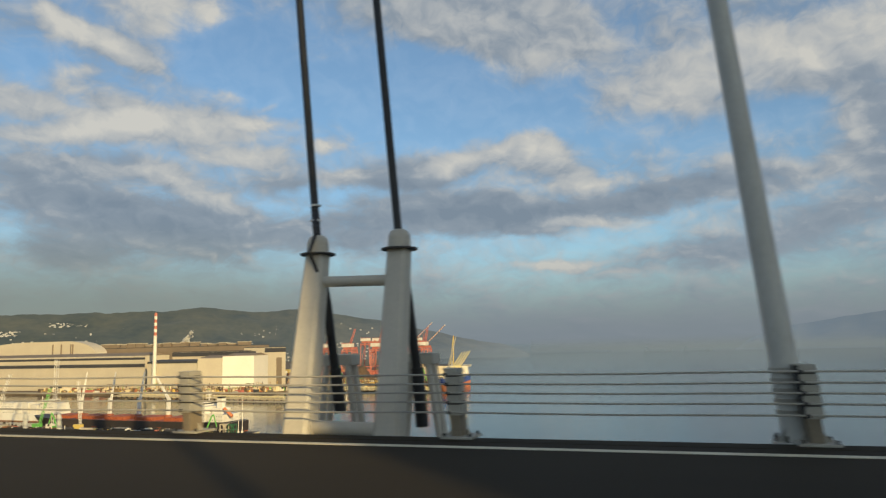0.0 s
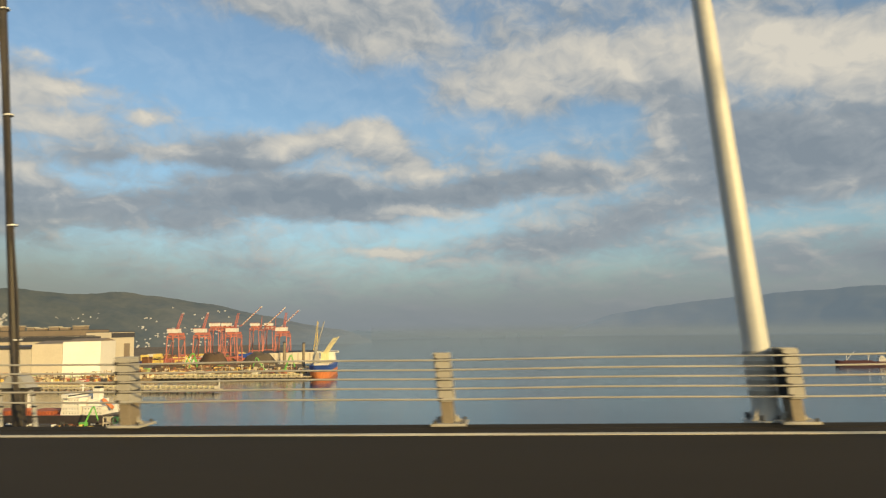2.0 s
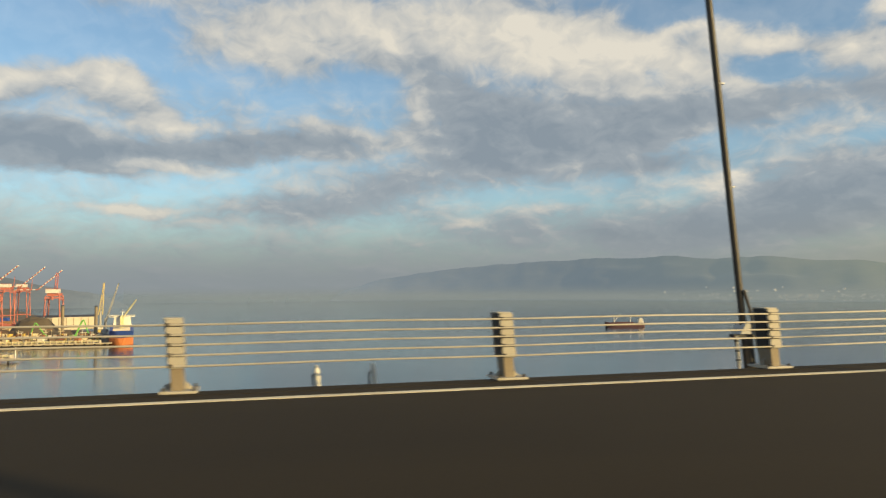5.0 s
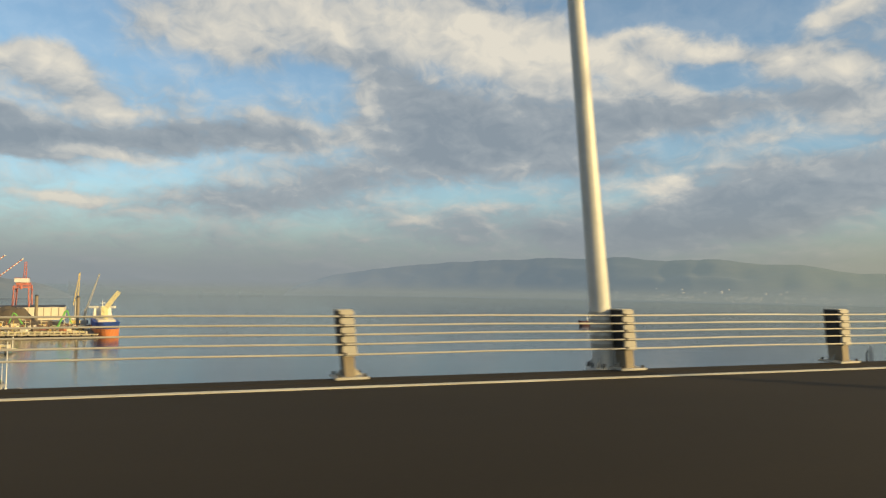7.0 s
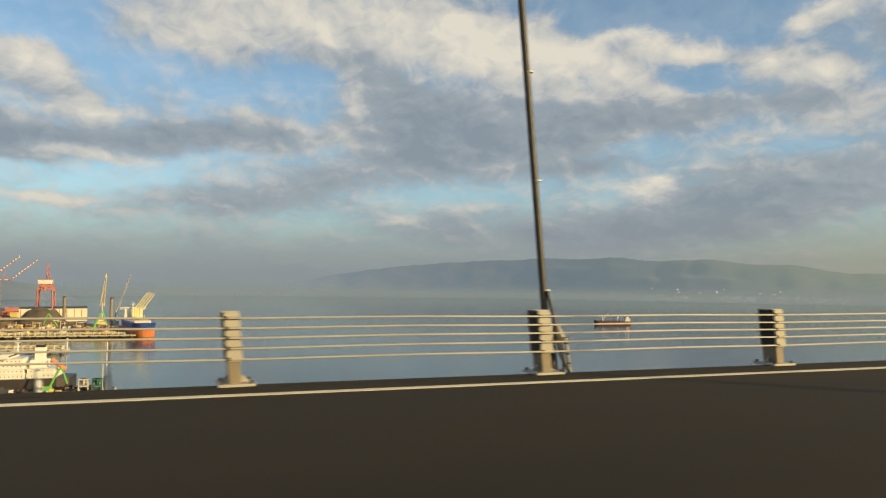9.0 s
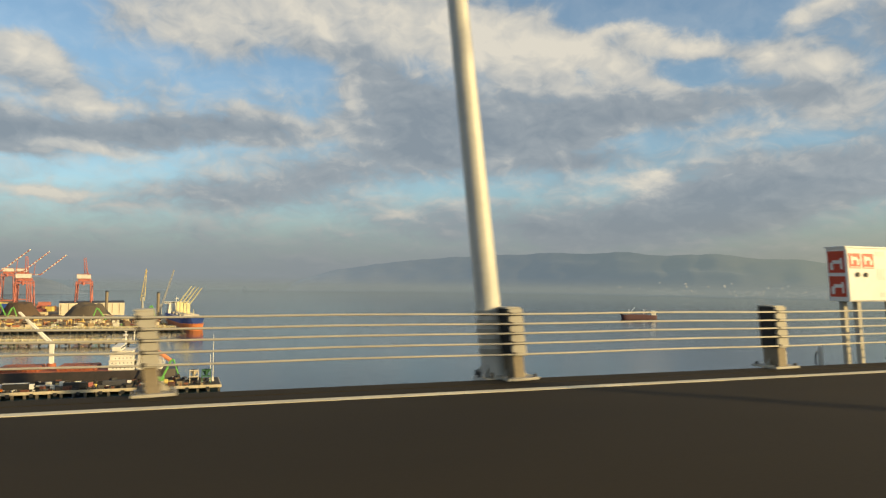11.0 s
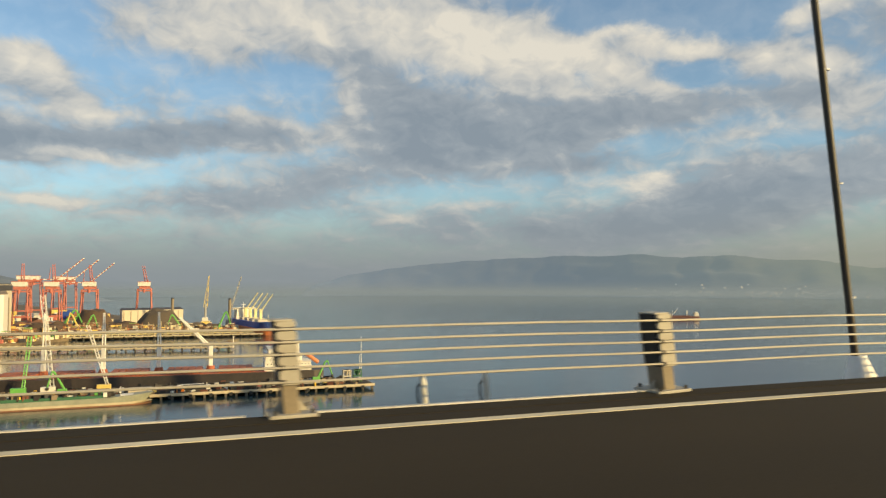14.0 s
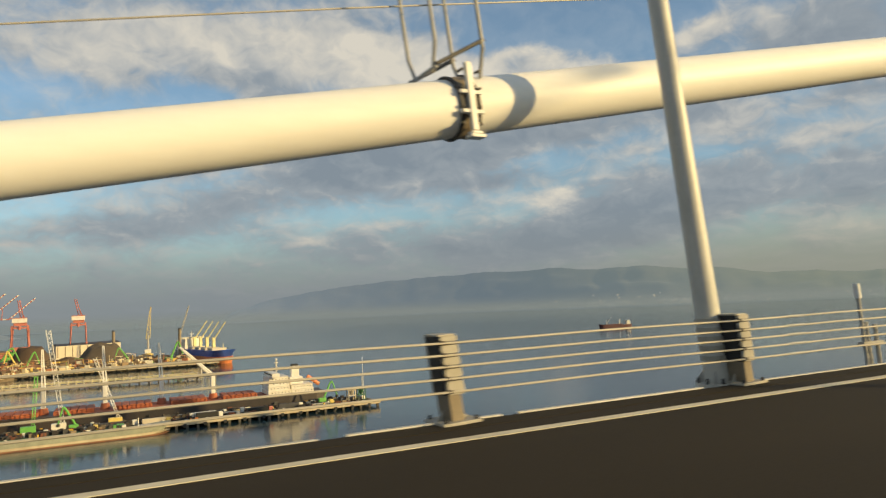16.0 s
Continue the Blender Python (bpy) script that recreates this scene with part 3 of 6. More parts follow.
solid("service_walkway", bm, CONCRETE, "grey steel service walkway outside the railing", "walkway", kind="structure")
bm = bmn()
box(bm, X0, X1, 8.08, 8.225, 0.002, 0.008)
solid("edge_line", bm, LINE, "solid white painted line along the road edge", "road marking", kind="structure")
dash_me = None
for k in range(-45, 12):
    x = -269.83 + 15.05 * (k + 15)
    if x < X0 + 5 or x > X1 - 8:
        continue
    if dash_me is None:
        bm = bmn()
        box(bm, -3.0, 3.0, -0.065, 0.065, 0.002, 0.008)
        dash_me = mesh_of("lane_dash", bm, LINE)
    ob = new("lane_dash", dash_me)
    ob.location = (x, 4.56, 0)
    tagged(ob, "white painted dash between two lanes", "road marking", "lane dashes", "structure")
# light metal strip along the deck rim, worn through in places
rng = random.Random(5)
bm = bmn()
x = X0
while x < X1:
    ln = rng.uniform(1.2, 4.5)
    if x < -432:
        box(bm, x, min(x + ln, X1), RIM + 0.002, RIM + 0.06, -0.10, 0.012 + rng.uniform(0, 0.008))
    x += ln + rng.uniform(0.05, 0.6)
solid("deck_rim_trim", bm, TRIM, "worn whitish metal strip along the deck rim", "trim", kind="structure")
# median and far side
bm = bmn()
prism(bm, [(X0, -5.1), (X1, -5.1), (X1, -4.7), (X0, -4.7)], 0.004, 0.75)
solid("median_barrier", bm, FRAME, "grey steel barrier between the carriageways", "barrier", kind="structure")
bm = bmn()
box(bm, X0, X1, -16.6, -16.45, 0.0, 0.75)
solid("far_barrier", bm, FRAME, "grey steel railing on the other deck side", "railing", kind="structure")

# ---- railing ----
POST_Y = 8.90
WIRE_Z = (0.335, 0.465, 0.585, 0.70, 0.82)


def rail_post():
    ob = thing("rail_post", (0, 0, 0), "pale painted steel railing post with cable slots", "railing post", "railing posts", "")
    bm = bmn()
    box(bm, -0.065, 0.075, -0.045, 0.24, 0.03, 0.32, 0.008)
    part("stem", lean(bm), STEEL_WORN, ob, "dirty tan lower stem")
    # solid block painted black for the shade inside the open channel
    bm = bmn()
    box(bm, -0.088, 0.06, -0.03, 0.225, 0.29, 0.872, 0.004)
    part("channel_shade", lean(bm), BLACK, ob, "open channel side, its shade painted black")
    bm = bmn()
    for i, z in enumerate(WIRE_Z):
        box(bm, 0.064, 0.108, -0.031, 0.228, z + 0.003 if i else z - 0.04, 0.873 if i == 4 else WIRE_Z[i + 1] - 0.036, 0.006)
    part("slotted_side_plate", lean(bm), STEEL, ob)
    bm = bmn()
    box(bm, -0.092, 0.085, 0.226, 0.25, 0.28, 0.88, 0.004)
    part("back_plate", lean(bm), STEEL, ob)
    bm = bmn()
    box(bm, -0.09, 0.1, -0.06, 0.235, 0.874, 0.892, 0.004)
    part("top_cap", lean(bm), STEEL, ob)
    for i, z in enumerate(WIRE_Z):
        top = 0.873 if i == 4 else WIRE_Z[i + 1] - 0.036
        low_z = z + 0.003 if i else z - 0.04
        mid = (top + low_z) / 2
        # the notched front plate: a lobe between each two cables
        bm = bmn()
        lobe = [(-0.060, low_z), (0.100, low_z), (0.112, low_z + 0.018), (0.104, top), (-0.060, top), (-0.072, top - 0.02), (-0.076, mid), (-0.072, low_z + 0.02)]
        fr = [[bm.verts.new((u, yy, v)) for u, v in lobe] for yy in (-0.078, -0.032)]
        bm.faces.new(fr[0])
        bm.faces.new(fr[1][::-1])
        for k in range(len(lobe)):
            bm.faces.new((fr[0][k], fr[1][k], fr[1][(k + 1) % len(lobe)], fr[0][(k + 1) % len(lobe)]))
        part("front_lobe", lean(bm), STEEL, ob)
        bm = bmn()
        box(bm, -0.07, 0.10, -0.071, 0.20, z - 0.034, z + 0.002)
        box(bm, -0.082, -0.03, -0.094, -0.06, z - 0.026, z + 0.012, 0.004)
        part("cable_clamp", lean(bm), STEEL_DARK, ob, "dark steel cable clamp")
    bm = bmn()
    box(bm, -0.20, 0.23, -0.12, 0.34, 0.0, 0.032, 0.006)
    part("base_plate", bm, STEEL, ob)
    for bx in (-0.155, 0.185):
        for by in (-0.08, 0.29):
            bm = bmn()
            tube(bm, (bx, by, 0.03), (bx, by, 0.07), 0.022, n=6)
            part("bolt", bm, STEEL_DARK, ob)
    for sx in (-1, 1):
        bm = bmn()
        fr = [[bm.verts.new((sx * 0.085 + sx * u, yy, z)) for u, z in ((0, 0.032), (0.09, 0.032), (0, 0.13))] for yy in (0.10, 0.115)]
        bm.faces.new(fr[0])
        bm.faces.new(fr[1][::-1])
        for i in range(3):
            bm.faces.new((fr[0][i], fr[1][i], fr[1][(i + 1) % 3], fr[0][(i + 1) % 3]))
        part("gusset", bm, STEEL, ob)
    return ob


first = rail_post()
SP = 4.16784
spots = [-1.1585 + SP * k for k in range(-132, -14)] + [1.2181 + SP * k for k in range(-15, 10)]
spots = [x for x in spots if X0 + 30 < x < X1 - 10]
first.matrix_basis = pose(spots[0], POST_Y, 0.004)
rng = random.Random(11)
for x in spots[1:]:
    copy_thing(first, pose(x, POST_Y, 0.004, 0, more_lean(x) + rng.uniform(-0.7, 0.7), rng.uniform(-1.5, 1.5)))
for z in WIRE_Z:
    bm = bmn()
    pts = []
    x = X0 + 30
    while x < X1 - 10:
        pts.append((x - LEAN * z, POST_Y - 0.083, z - 0.006 + 0.006 * math.sin(x * 1.5075) + 0.003 * math.sin(x * 0.31 + z * 9)))
        x += 1.0
    path_tube(bm, pts, 0.0125, 6)
    solid("guard_cable", bm, ROPE, "taut galvanised guard cable threaded through the railing posts", "cable", "railing cables", smooth=True)
# a splice sleeve on the cables in some bays
for k, x in enumerate((-110.3, -163.0, -264.6, -389.2, -467.0, -487.9)):
    for z in WIRE_Z:
        bm = bmn()
        tube(bm, (x - 0.17, POST_Y - 0.083, z - 0.006), (x + 0.17, POST_Y - 0.083, z - 0.006), 0.017, n=8)
        solid("splice_sleeve", bm, FRAME, "grey splice sleeve on a guard cable", "sleeve", "cable sleeves")

# ---- lamp poles ----
POLE_Y = 9.27


def lamp_pole(height=12.5, mirrored=False):
    ob = thing("lamp_pole", (0, 0, 0), "tall tapered pale grey lamp pole on a bolted base", "lamp pole", "lamp poles")
    bm = bmn()
    tube(bm, (0, 0, -0.1), (0, 0, height), 0.165, 0.075, 20)
    part("shaft", lean(bm), POLE, ob, smooth=True)
    bm = bmn()
    tube(bm, (0, 0, -0.04), (0, 0, 0.01), 0.28, n=16)
    tube(bm, (0, 0, -0.8), (0, 0, -0.04), 0.14, n=12)
    part("base_flange", bm, POLE, ob)
    for k in range(0 if mirrored else 8):
        a = k * math.pi / 4 + 0.2
        bm = bmn()
        tube(bm, (0.245 * math.cos(a), 0.245 * math.sin(a), 0.01), (0.245 * math.cos(a), 0.245 * math.sin(a), 0.08), 0.02, n=6)
        part("anchor_bolt", bm, STEEL_DARK, ob)
    for k in range(0 if mirrored else 4):
        a = k * math.pi / 2 + 0.6
        bm = bmn()
        vs = [(0.15, 0.012), (0.29, 0.012), (0.15, 0.20)]
        fr = [[bm.verts.new((r * math.cos(a) - s * 0.008 * math.sin(a), r * math.sin(a) + s * 0.008 * math.cos(a), z)) for r, z in vs] for s in (-1, 1)]
        bm.faces.new(fr[0])
        bm.faces.new(fr[1][::-1])
        for i in range(3):
            bm.faces.new((fr[0][i], fr[1][i], fr[1][(i + 1) % 3], fr[0][(i + 1) % 3]))
        part("gusset", bm, FRAME, ob)
    if not mirrored:
        for z in WIRE_Z:
            bm = bmn()
            tube(bm, (0, 0, z - 0.03), (0, 0, z + 0.03), 0.178, n=18)
            part("cable_collar", lean(bm), STEEL, ob)
    bm = bmn()
    s = 1 if mirrored else -1
    path_tube(bm, [(-LEAN * height, 0, height), (-LEAN * height, s * 0.6, height + 0.35), (-LEAN * height, s * 1.8, height + 0.5)], 0.05)
    part("arm", bm, POLE, ob)
    bm = bmn()
    box(bm, -0.17 - LEAN * height, 0.17 - LEAN * height, min(s * 1.7, s * 2.5), max(s * 1.7, s * 2.5), height + 0.43, height + 0.56, 0.03)
    part("lamp_head", bm, FRAME, ob)
    return ob


pole_spots = [-3.1, -19.6, -40.35] + [-63.9 - 25.0 * k for k in range(0, 22)]
first = lamp_pole()
first.matrix_basis = pose(pole_spots[0], POLE_Y, 0)
for x in pole_spots[1:]:
    copy_thing(first, pose(x, POLE_Y, 0, 0, more_lean(x)))
west = lamp_pole(mirrored=True)
west.matrix_basis = pose(-13.9, -15.6, 0.1)
tagged(west, "tall tapered grey lamp pole on the other side of the bridge", "lamp pole")
for k in range(1, 23):
    copy_thing(west, pose(-13.9 - 25 * k, -15.6, 0.1))
copy_thing(west, pose(13.7, -15.6, 0.1))

# ---- emergency phones ----


def phone_box(x):
    ob = thing("phone_sign_box", (x, POLE_Y, 0), "white and blue emergency phone sign box on a lamp pole", "phone sign", "phone sign boxes")
    bm = bmn()
    prism(bm, [(-0.06, -0.45), (0.06, -0.45), (0.17, -0.17), (-0.17, -0.17)], 2.10, 2.74)
    part("body", lean(bm), WHITE, ob)
    on_face = {"east": Matrix.Translation((0.115, -0.31, 0)) @ Matrix.Rotation(math.atan2(0.28, 0.11), 4, "Z"), "west": Matrix.Translation((-0.115, -0.31, 0)) @ Matrix.Rotation(-math.atan2(0.28, 0.11), 4, "Z")}
    for face in ("east", "west"):
        def slab(a0, a1, z0, z1, mat, lab, lift, nm):
            b = bmn()
            vs = box(b, a0, a1, -lift, 0.002, z0, z1)
            bmesh.ops.transform(b, matrix=on_face[face], verts=vs)
            part(nm, lean(b), mat, ob, lab)
        slab(-0.148, 0.148, 2.115, 2.725, BLUE_SIGN, "blue sign face", 0.001, "sign_face")
        slab(-0.125, 0.125, 2.58, 2.695, WHITE, "white caption panel", 0.003, "caption_panel")
        slab(-0.125, 0.125, 2.30, 2.555, WHITE, "white pictogram panel", 0.003, "pictogram_panel")
        slab(-0.125, 0.125, 2.145, 2.255, WHITE, "white caption panel", 0.003, "caption_panel")
        slab(-0.07, 0.07, 2.645, 2.668, BLACK, "unreadable caption bar", 0.005, "caption_bar")
        slab(-0.10, 0.10, 2.605, 2.628, BLACK, "unreadable caption bar", 0.005, "caption_bar")
        slab(-0.09, 0.09, 2.175, 2.225, BLACK, "unreadable caption bar", 0.005, "caption_bar")
        b = bmn()
        pts = [(math.cos(a) * 0.15 + 0.07, 2.35 + math.sin(a) * 0.16) for a in np.linspace(1.35, 2.95, 8)]
        path_tube(b, [(u, -0.006, z) for u, z in pts], 0.013, 6)
        box(b, pts[0][0] - 0.02, pts[0][0] + 0.045, -0.012, 0.0, pts[0][1] - 0.04, pts[0][1] + 0.02)
        box(b, pts[-1][0] - 0.02, pts[-1][0] + 0.04, -0.012, 0.0, pts[-1][1] - 0.04, pts[-1][1] + 0.03)
        bmesh.ops.transform(b, matrix=on_face[face], verts=b.verts[:])
        part("handset_symbol", lean(b), BLACK, ob, "black handset symbol")
    for z in (2.2, 2.6):
        b = bmn()
        tube(b, (0.0, -0.18, z), (0.0, 0.0, z), 0.03, n=8)
        part("bracket", lean(b), FRAME, ob)
    ob2 = thing("phone_cabinet", (x, POLE_Y, 0), "small orange phone cabinet with a grey box below", "phone cabinet", "phone cabinets")
    bm = bmn()
    box(bm, -0.29, -0.19, -0.20, -0.08, 1.56, 1.86, 0.015)
    part("cabinet", lean(bm), ORANGE, ob2)
    bm = bmn()
    box(bm, -0.293, -0.288, -0.18, -0.09, 1.70, 1.84)
    part("window", lean(bm), BLACK, ob2, "dark window")
    bm = bmn()
    box(bm, -0.28, -0.17, -0.20, -0.07, 1.44, 1.555, 0.01)
    part("junction_box", lean(bm), WHITE, ob2, "pale grey junction box")
    bm = bmn()
    tube(bm, (-0.15, -0.12, 1.7), (0, -0.02, 1.7), 0.03, n=8)
    part("bracket", lean(bm), FRAME, ob2)
    for k in range(5):
        bm = bmn()
        box(bm, -0.26, -0.22, -0.204, -0.198, 1.59 + k * 0.05, 1.62 + k * 0.05)
        part("caption_bar", lean(bm), BLACK, ob2, "unreadable caption bar")
    ob3 = thing("access_gate", (x - 0.55, 9.95, -0.8), "grey tubular steel access gate beside a lamp pole", "gate", "access gates")
    for gx, gy in ((0.05, 0.0), (0.22, 0.0), (0.75, 0.0), (0.15, 0.7), (0.7, 0.7)):
        bm = bmn()
        tube(bm, (gx, gy, 0), (gx, gy, 1.78), 0.03 if gy == 0 else 0.022, n=8)
        part("upright", lean(bm, 0.8), FRAME, ob3)
    for gz, r in ((1.79, 0.035), (1.30, 0.028)):
        bm = bmn()
        path_tube(bm, [(-0.06 + (0.08 if gz < 1.5 else 0), 0.0, gz), (0.82, 0.0, gz - 0.02)], r * 0.85)
        part("top_rail", lean(bm, 0.8), STEEL_DARK, ob3)
        bm = bmn()
        path_tube(bm, [(0.1, 0.7, gz), (0.8, 0.7, gz - 0.02)], r * 0.7)
        part("back_rail", lean(bm, 0.8), FRAME, ob3)
    bm = bmn()
    box(bm, -0.2, 0.9, -0.1, 0.75, 0.5, 0.58)
    part("step_plate", bm, FRAME, ob3)


for x in (-40.35, -238.9, -438.9):
    phone_box(x)

# ---- main cable and hangers ----
CAB_Y = 11.0


def cable_z(x):
    u = x + 491.9
    return 3.82 + 0.1895 * u + 0.00022 * u * u


bm = bmn()
path_tube(bm, [(x, CAB_Y, cable_z(x)) for x in np.arange(-511, 38, 3.0)], 0.40, 28)
solid("main_cable", bm, CABLE, "thick cream-white wrapped main suspension cable", "suspension cable", smooth=True)
for dy in (-0.42, 0.42):
    bm = bmn()
    path_tube(bm, [(x, CAB_Y + dy, cable_z(x) + 1.60 + 0.05 * math.cos((x + 491.6) * 0.25)) for x in np.arange(-511, 36, 2.0)], 0.013, 6)
    solid("hand_rope", bm, ROPE, "thin wire hand rope strung above the main cable", "hand rope", "hand ropes")


def cable_stanchion(x):
    z = cable_z(x)
    ob = thing("cable_band", (x, CAB_Y, z), "white bolted cable band carrying a hand rope frame", "cable band", "cable bands")
    ax = Vector((1, 0, 0.19)).normalized()
    bm = bmn()
    tube(bm, -ax * 0.13, ax * 0.13, 0.425, n=28)
    part("band", bm, STEEL_WORN, ob, "brown band", smooth=True)
    for s in (-1, 1):
        bm = bmn()
        tube(bm, ax * (s * 0.13 - 0.02), ax * (s * 0.13 + 0.02), 0.445, n=28)
        part("band_rim", bm, STEEL_DARK, ob, "dark band rim", smooth=True)
    for z2 in (-0.16, 0.10):
        bm = bmn()
        box(bm, -0.16, 0.16, -0.485, -0.40, z2 - 0.025, z2 + 0.025, 0.008)
        part("clamp_lug", lean(bm), CONE, ob, "pale clamp lug")
    bm = bmn()
    box(bm, -0.05, 0.04, -0.50, -0.42, -0.42, 0.50, 0.012)
    part("clamp_bar", lean(bm), WHITE, ob, "white clamp bar")
    bm = bmn()
    box(bm, -0.11, 0.11, -0.54, -0.36, -0.52, -0.47, 0.015)
    box(bm, -0.08, 0.08, -0.52, -0.38, -0.465, -0.43, 0.01)
    part("clamp_foot", lean(bm, 0), WHITE, ob)
    for z2 in (-0.32, -0.08, 0.16, 0.40):
        for s in (-1, 1):
            bm = bmn()
            tube(bm, (s * 0.13, -0.47, z2), (s * 0.13, -0.36, z2), 0.022, n=6)
            part("bolt", bm, STEEL_DARK, ob)
    for y in (-0.42, 0.42):
        for xx in (-0.42, 0.30):
            bm = bmn()
            path_tube(bm, [(xx, y * 0.6, 0.38), (xx, y, 0.75), (xx - 0.03, y, 2.1)], 0.030, 6)
            part("stanchion", lean(bm), FRAME, ob)
        # diagonal brace coloured dark for the shade it stands in
        bm = bmn()
        path_tube(bm, [(-0.44, y, 0.44), (0.33, y, 0.86)], 0.028, 6)
        part("brace", lean(bm), STEEL_DARK, ob, "brace, its shade given as dark steel")
    bm = bmn()
    path_tube(bm, [(-0.44, -0.42, 0.42), (-0.44, 0.42, 0.42)], 0.028, 6)
    part("cross_bar", lean(bm), FRAME, ob)
    return ob


cable_stanchion(-491.65)
for k in range(1, 5):
    x = -491.65 + 50 * k
    cable_stanchion(x)


def hanger_rope(x, n):
    zt = cable_z(x) - 0.4
    ob = thing("hanger", (x, CAB_Y, 0), "dark sheathed hanger rope with tied cables", "hanger rope", "hanger ropes")
    rng2 = random.Random(100 + n)
    top = max(zt - (1.75 if n == 19 else 1.05), 2.0)
    vis = min(top, 16.0)
    bm = bmn()
    tube(bm, (0, 0, -0.75), (-LEAN * vis, 0, vis), 0.062, n=10)
    part("rope", bm, HANGER, ob, smooth=True)
    if top > vis:
        bm = bmn()
        tube(bm, (-LEAN * vis, 0, vis), (-LEAN * vis, 0, top), 0.062, n=8)
        part("upper_rope", bm, HANGER, ob, smooth=True)
    bushy = {5: 0.075, 10: 0.03, 16: 0.04, 1: 0.03, 3: 0.025, 0: 0.02}.get(n, 0.0)
    if bushy:
        for j in range(2):
            ph = rng2.uniform(0, 6)
            bm = bmn()
            pts = []
            for z in np.arange(-0.7, vis, 0.35):
                w = bushy * (1.0 + 0.7 * math.sin(z * 0.9 + ph))
                pts.append((-LEAN * z + 0.05 * (1 - 2 * j) * 0.6 + w * math.sin(z * 1.25 + ph), -0.055, z))
            path_tube(bm, pts, 0.03 if n == 5 else 0.022, 6)
            part("tied_cable", bm, HANGER, ob, "dark cable tied along the rope")
    step = 0.75 if n in (5, 10, 16) else 1.9
    for z in np.arange(0.9 + rng2.uniform(0, 0.3), 0.5 if n in (13, 14, 15) else min(vis, 9), step):
        bm = bmn()
        tube(bm, (-LEAN * z, -0.01, z), (-LEAN * (z + 0.025), -0.01, z + 0.025), 0.069 + bushy * 0.5, n=10)
        part("tie", bm, YELLOW_TIE if n == 1 and z < 1.8 else TIE, ob, "cable tie")
    if 2 <= n <= 12 or n == 1:
        bm = bmn()
        fr = [(-0.24, 0.36), (0.24, 0.36), (0.13, 0.55), (-0.10, 0.55)]
        a = [[bm.verts.new((u, yy, z)) for u, z in fr] for yy in (-0.14, 0.14)]
        bm.faces.new(a[0])
        bm.faces.new(a[1][::-1])
        for i in range(4):
            bm.faces.new((a[0][i], a[1][i], a[1][(i + 1) % 4], a[0][(i + 1) % 4]))
        part("anchor_cap", lean(bm), FRAME, ob, "grey steel anchor cap")
        bm = bmn()
        box(bm, -0.33, 0.33, -0.08, 0.08, 0.30, 0.355, 0.01)
        part("anchor_beam", lean(bm), STEEL_DARK, ob, "dark anchor beam")
        for lx0, lx1 in ((-0.28, -0.30), (0.27, 0.35)):
            bm = bmn()
            tube(bm, (lx0, -0.06, 0.33), (lx1, -0.06, -0.8), 0.036, n=8)
            part("anchor_leg", lean(bm), FRAME, ob)
            for zz in (0.24, 0.06, -0.1):
                bm = bmn()
                f = (0.40 - zz) / 1.2
                cx = lx0 + (lx1 - lx0) * f
                tube(bm, (cx, -0.06, zz - 0.012), (cx, -0.06, zz + 0.012), 0.045, n=8)
                part("leg_band", lean(bm), STEEL_DARK, ob)
        bm = bmn()
        tube(bm, (0, 0, -0.75), (0, 0, 0.34), 0.095, n=10)
        part("socket", lean(bm), HANGER, ob, smooth=True)
        for px0, px1, rr in ((0.05, 0.16 + 0.06 * (n % 3), 0.030), (0.10, 0.13, 0.024)):
            bm = bmn()
            path_tube(bm, [(-0.02, -0.07, 1.15), (0.03, -0.12, 0.75), (px0, -0.17, 0.4), (px0 + 0.04, -0.17, 0.05), (px1, -0.15, -0.3), (px1 + 0.1, -0.1, -0.8)], rr, 8)
            part("bent_hose", lean(bm), HANGER, ob, "black hose bending off the rope")
    elif n >= 17:
        bm = bmn()
        tube(bm, (0.02, 0, -0.8), (0.0, 0, 0.02), 0.40, 0.13, 18)
        part("boot", lean(bm), CONE, ob, "white cone-shaped boot", smooth=True)
    else:
        bm = bmn()
        path_tube(bm, [(0.0, -0.02, 0.3), (0.03, -0.05, 0.0), (0.06, -0.08, -0.25), (0.08, -0.08, -0.8)], 0.03, 8)
        part("loose_cable", lean(bm), HANGER, ob)
    # upper socket under the cable
    bm = bmn()
    tx = -LEAN * vis
    tube(bm, (tx, 0, top - 0.08), (tx, 0, top + 0.03), 0.11, n=12)
    part("socket_collar", bm, HANGER, ob)
    bm = bmn()
    tube(bm, (tx, 0, top), (tx, 0, top + 0.6), 0.10, 0.24, 16)
    part("upper_socket", bm, CONE, ob, "white cone-shaped upper socket", smooth=True)
    for yy in (-0.2, 0.14):
        bm = bmn()
        box(bm, tx - 0.26, tx + 0.26, yy, yy + 0.06, top + 0.5, top + 1.35, 0.04)
        part("hanger_plate", bm, CONE, ob, "white clevis plate")
    bm = bmn()
    tube(bm, (tx, -0.3, top + 0.85), (tx, 0.3, top + 0.85), 0.09, n=12)
    part("pin", bm, FRAME, ob)
    return ob


for n in range(1, 20):
    x = {1: -30.3, 2: -50.97}.get(n, -25.0 * n)
    hanger_rope(x, n).matrix_basis = pose(x, CAB_Y, 0, 0, more_lean(x))

# hangers along the other side of the deck
ob = thing("hanger", (0.5 - 25.0, -17.4, 0.0), "dark sheathed hanger rope on the other side of the bridge", "hanger rope", "far hanger ropes")
bm = bmn()
tube(bm, (0, 0, -0.1), (0, 0, 26.0), 0.075, n=10)
part("rope", bm, HANGER, ob, smooth=True)
bm = bmn()
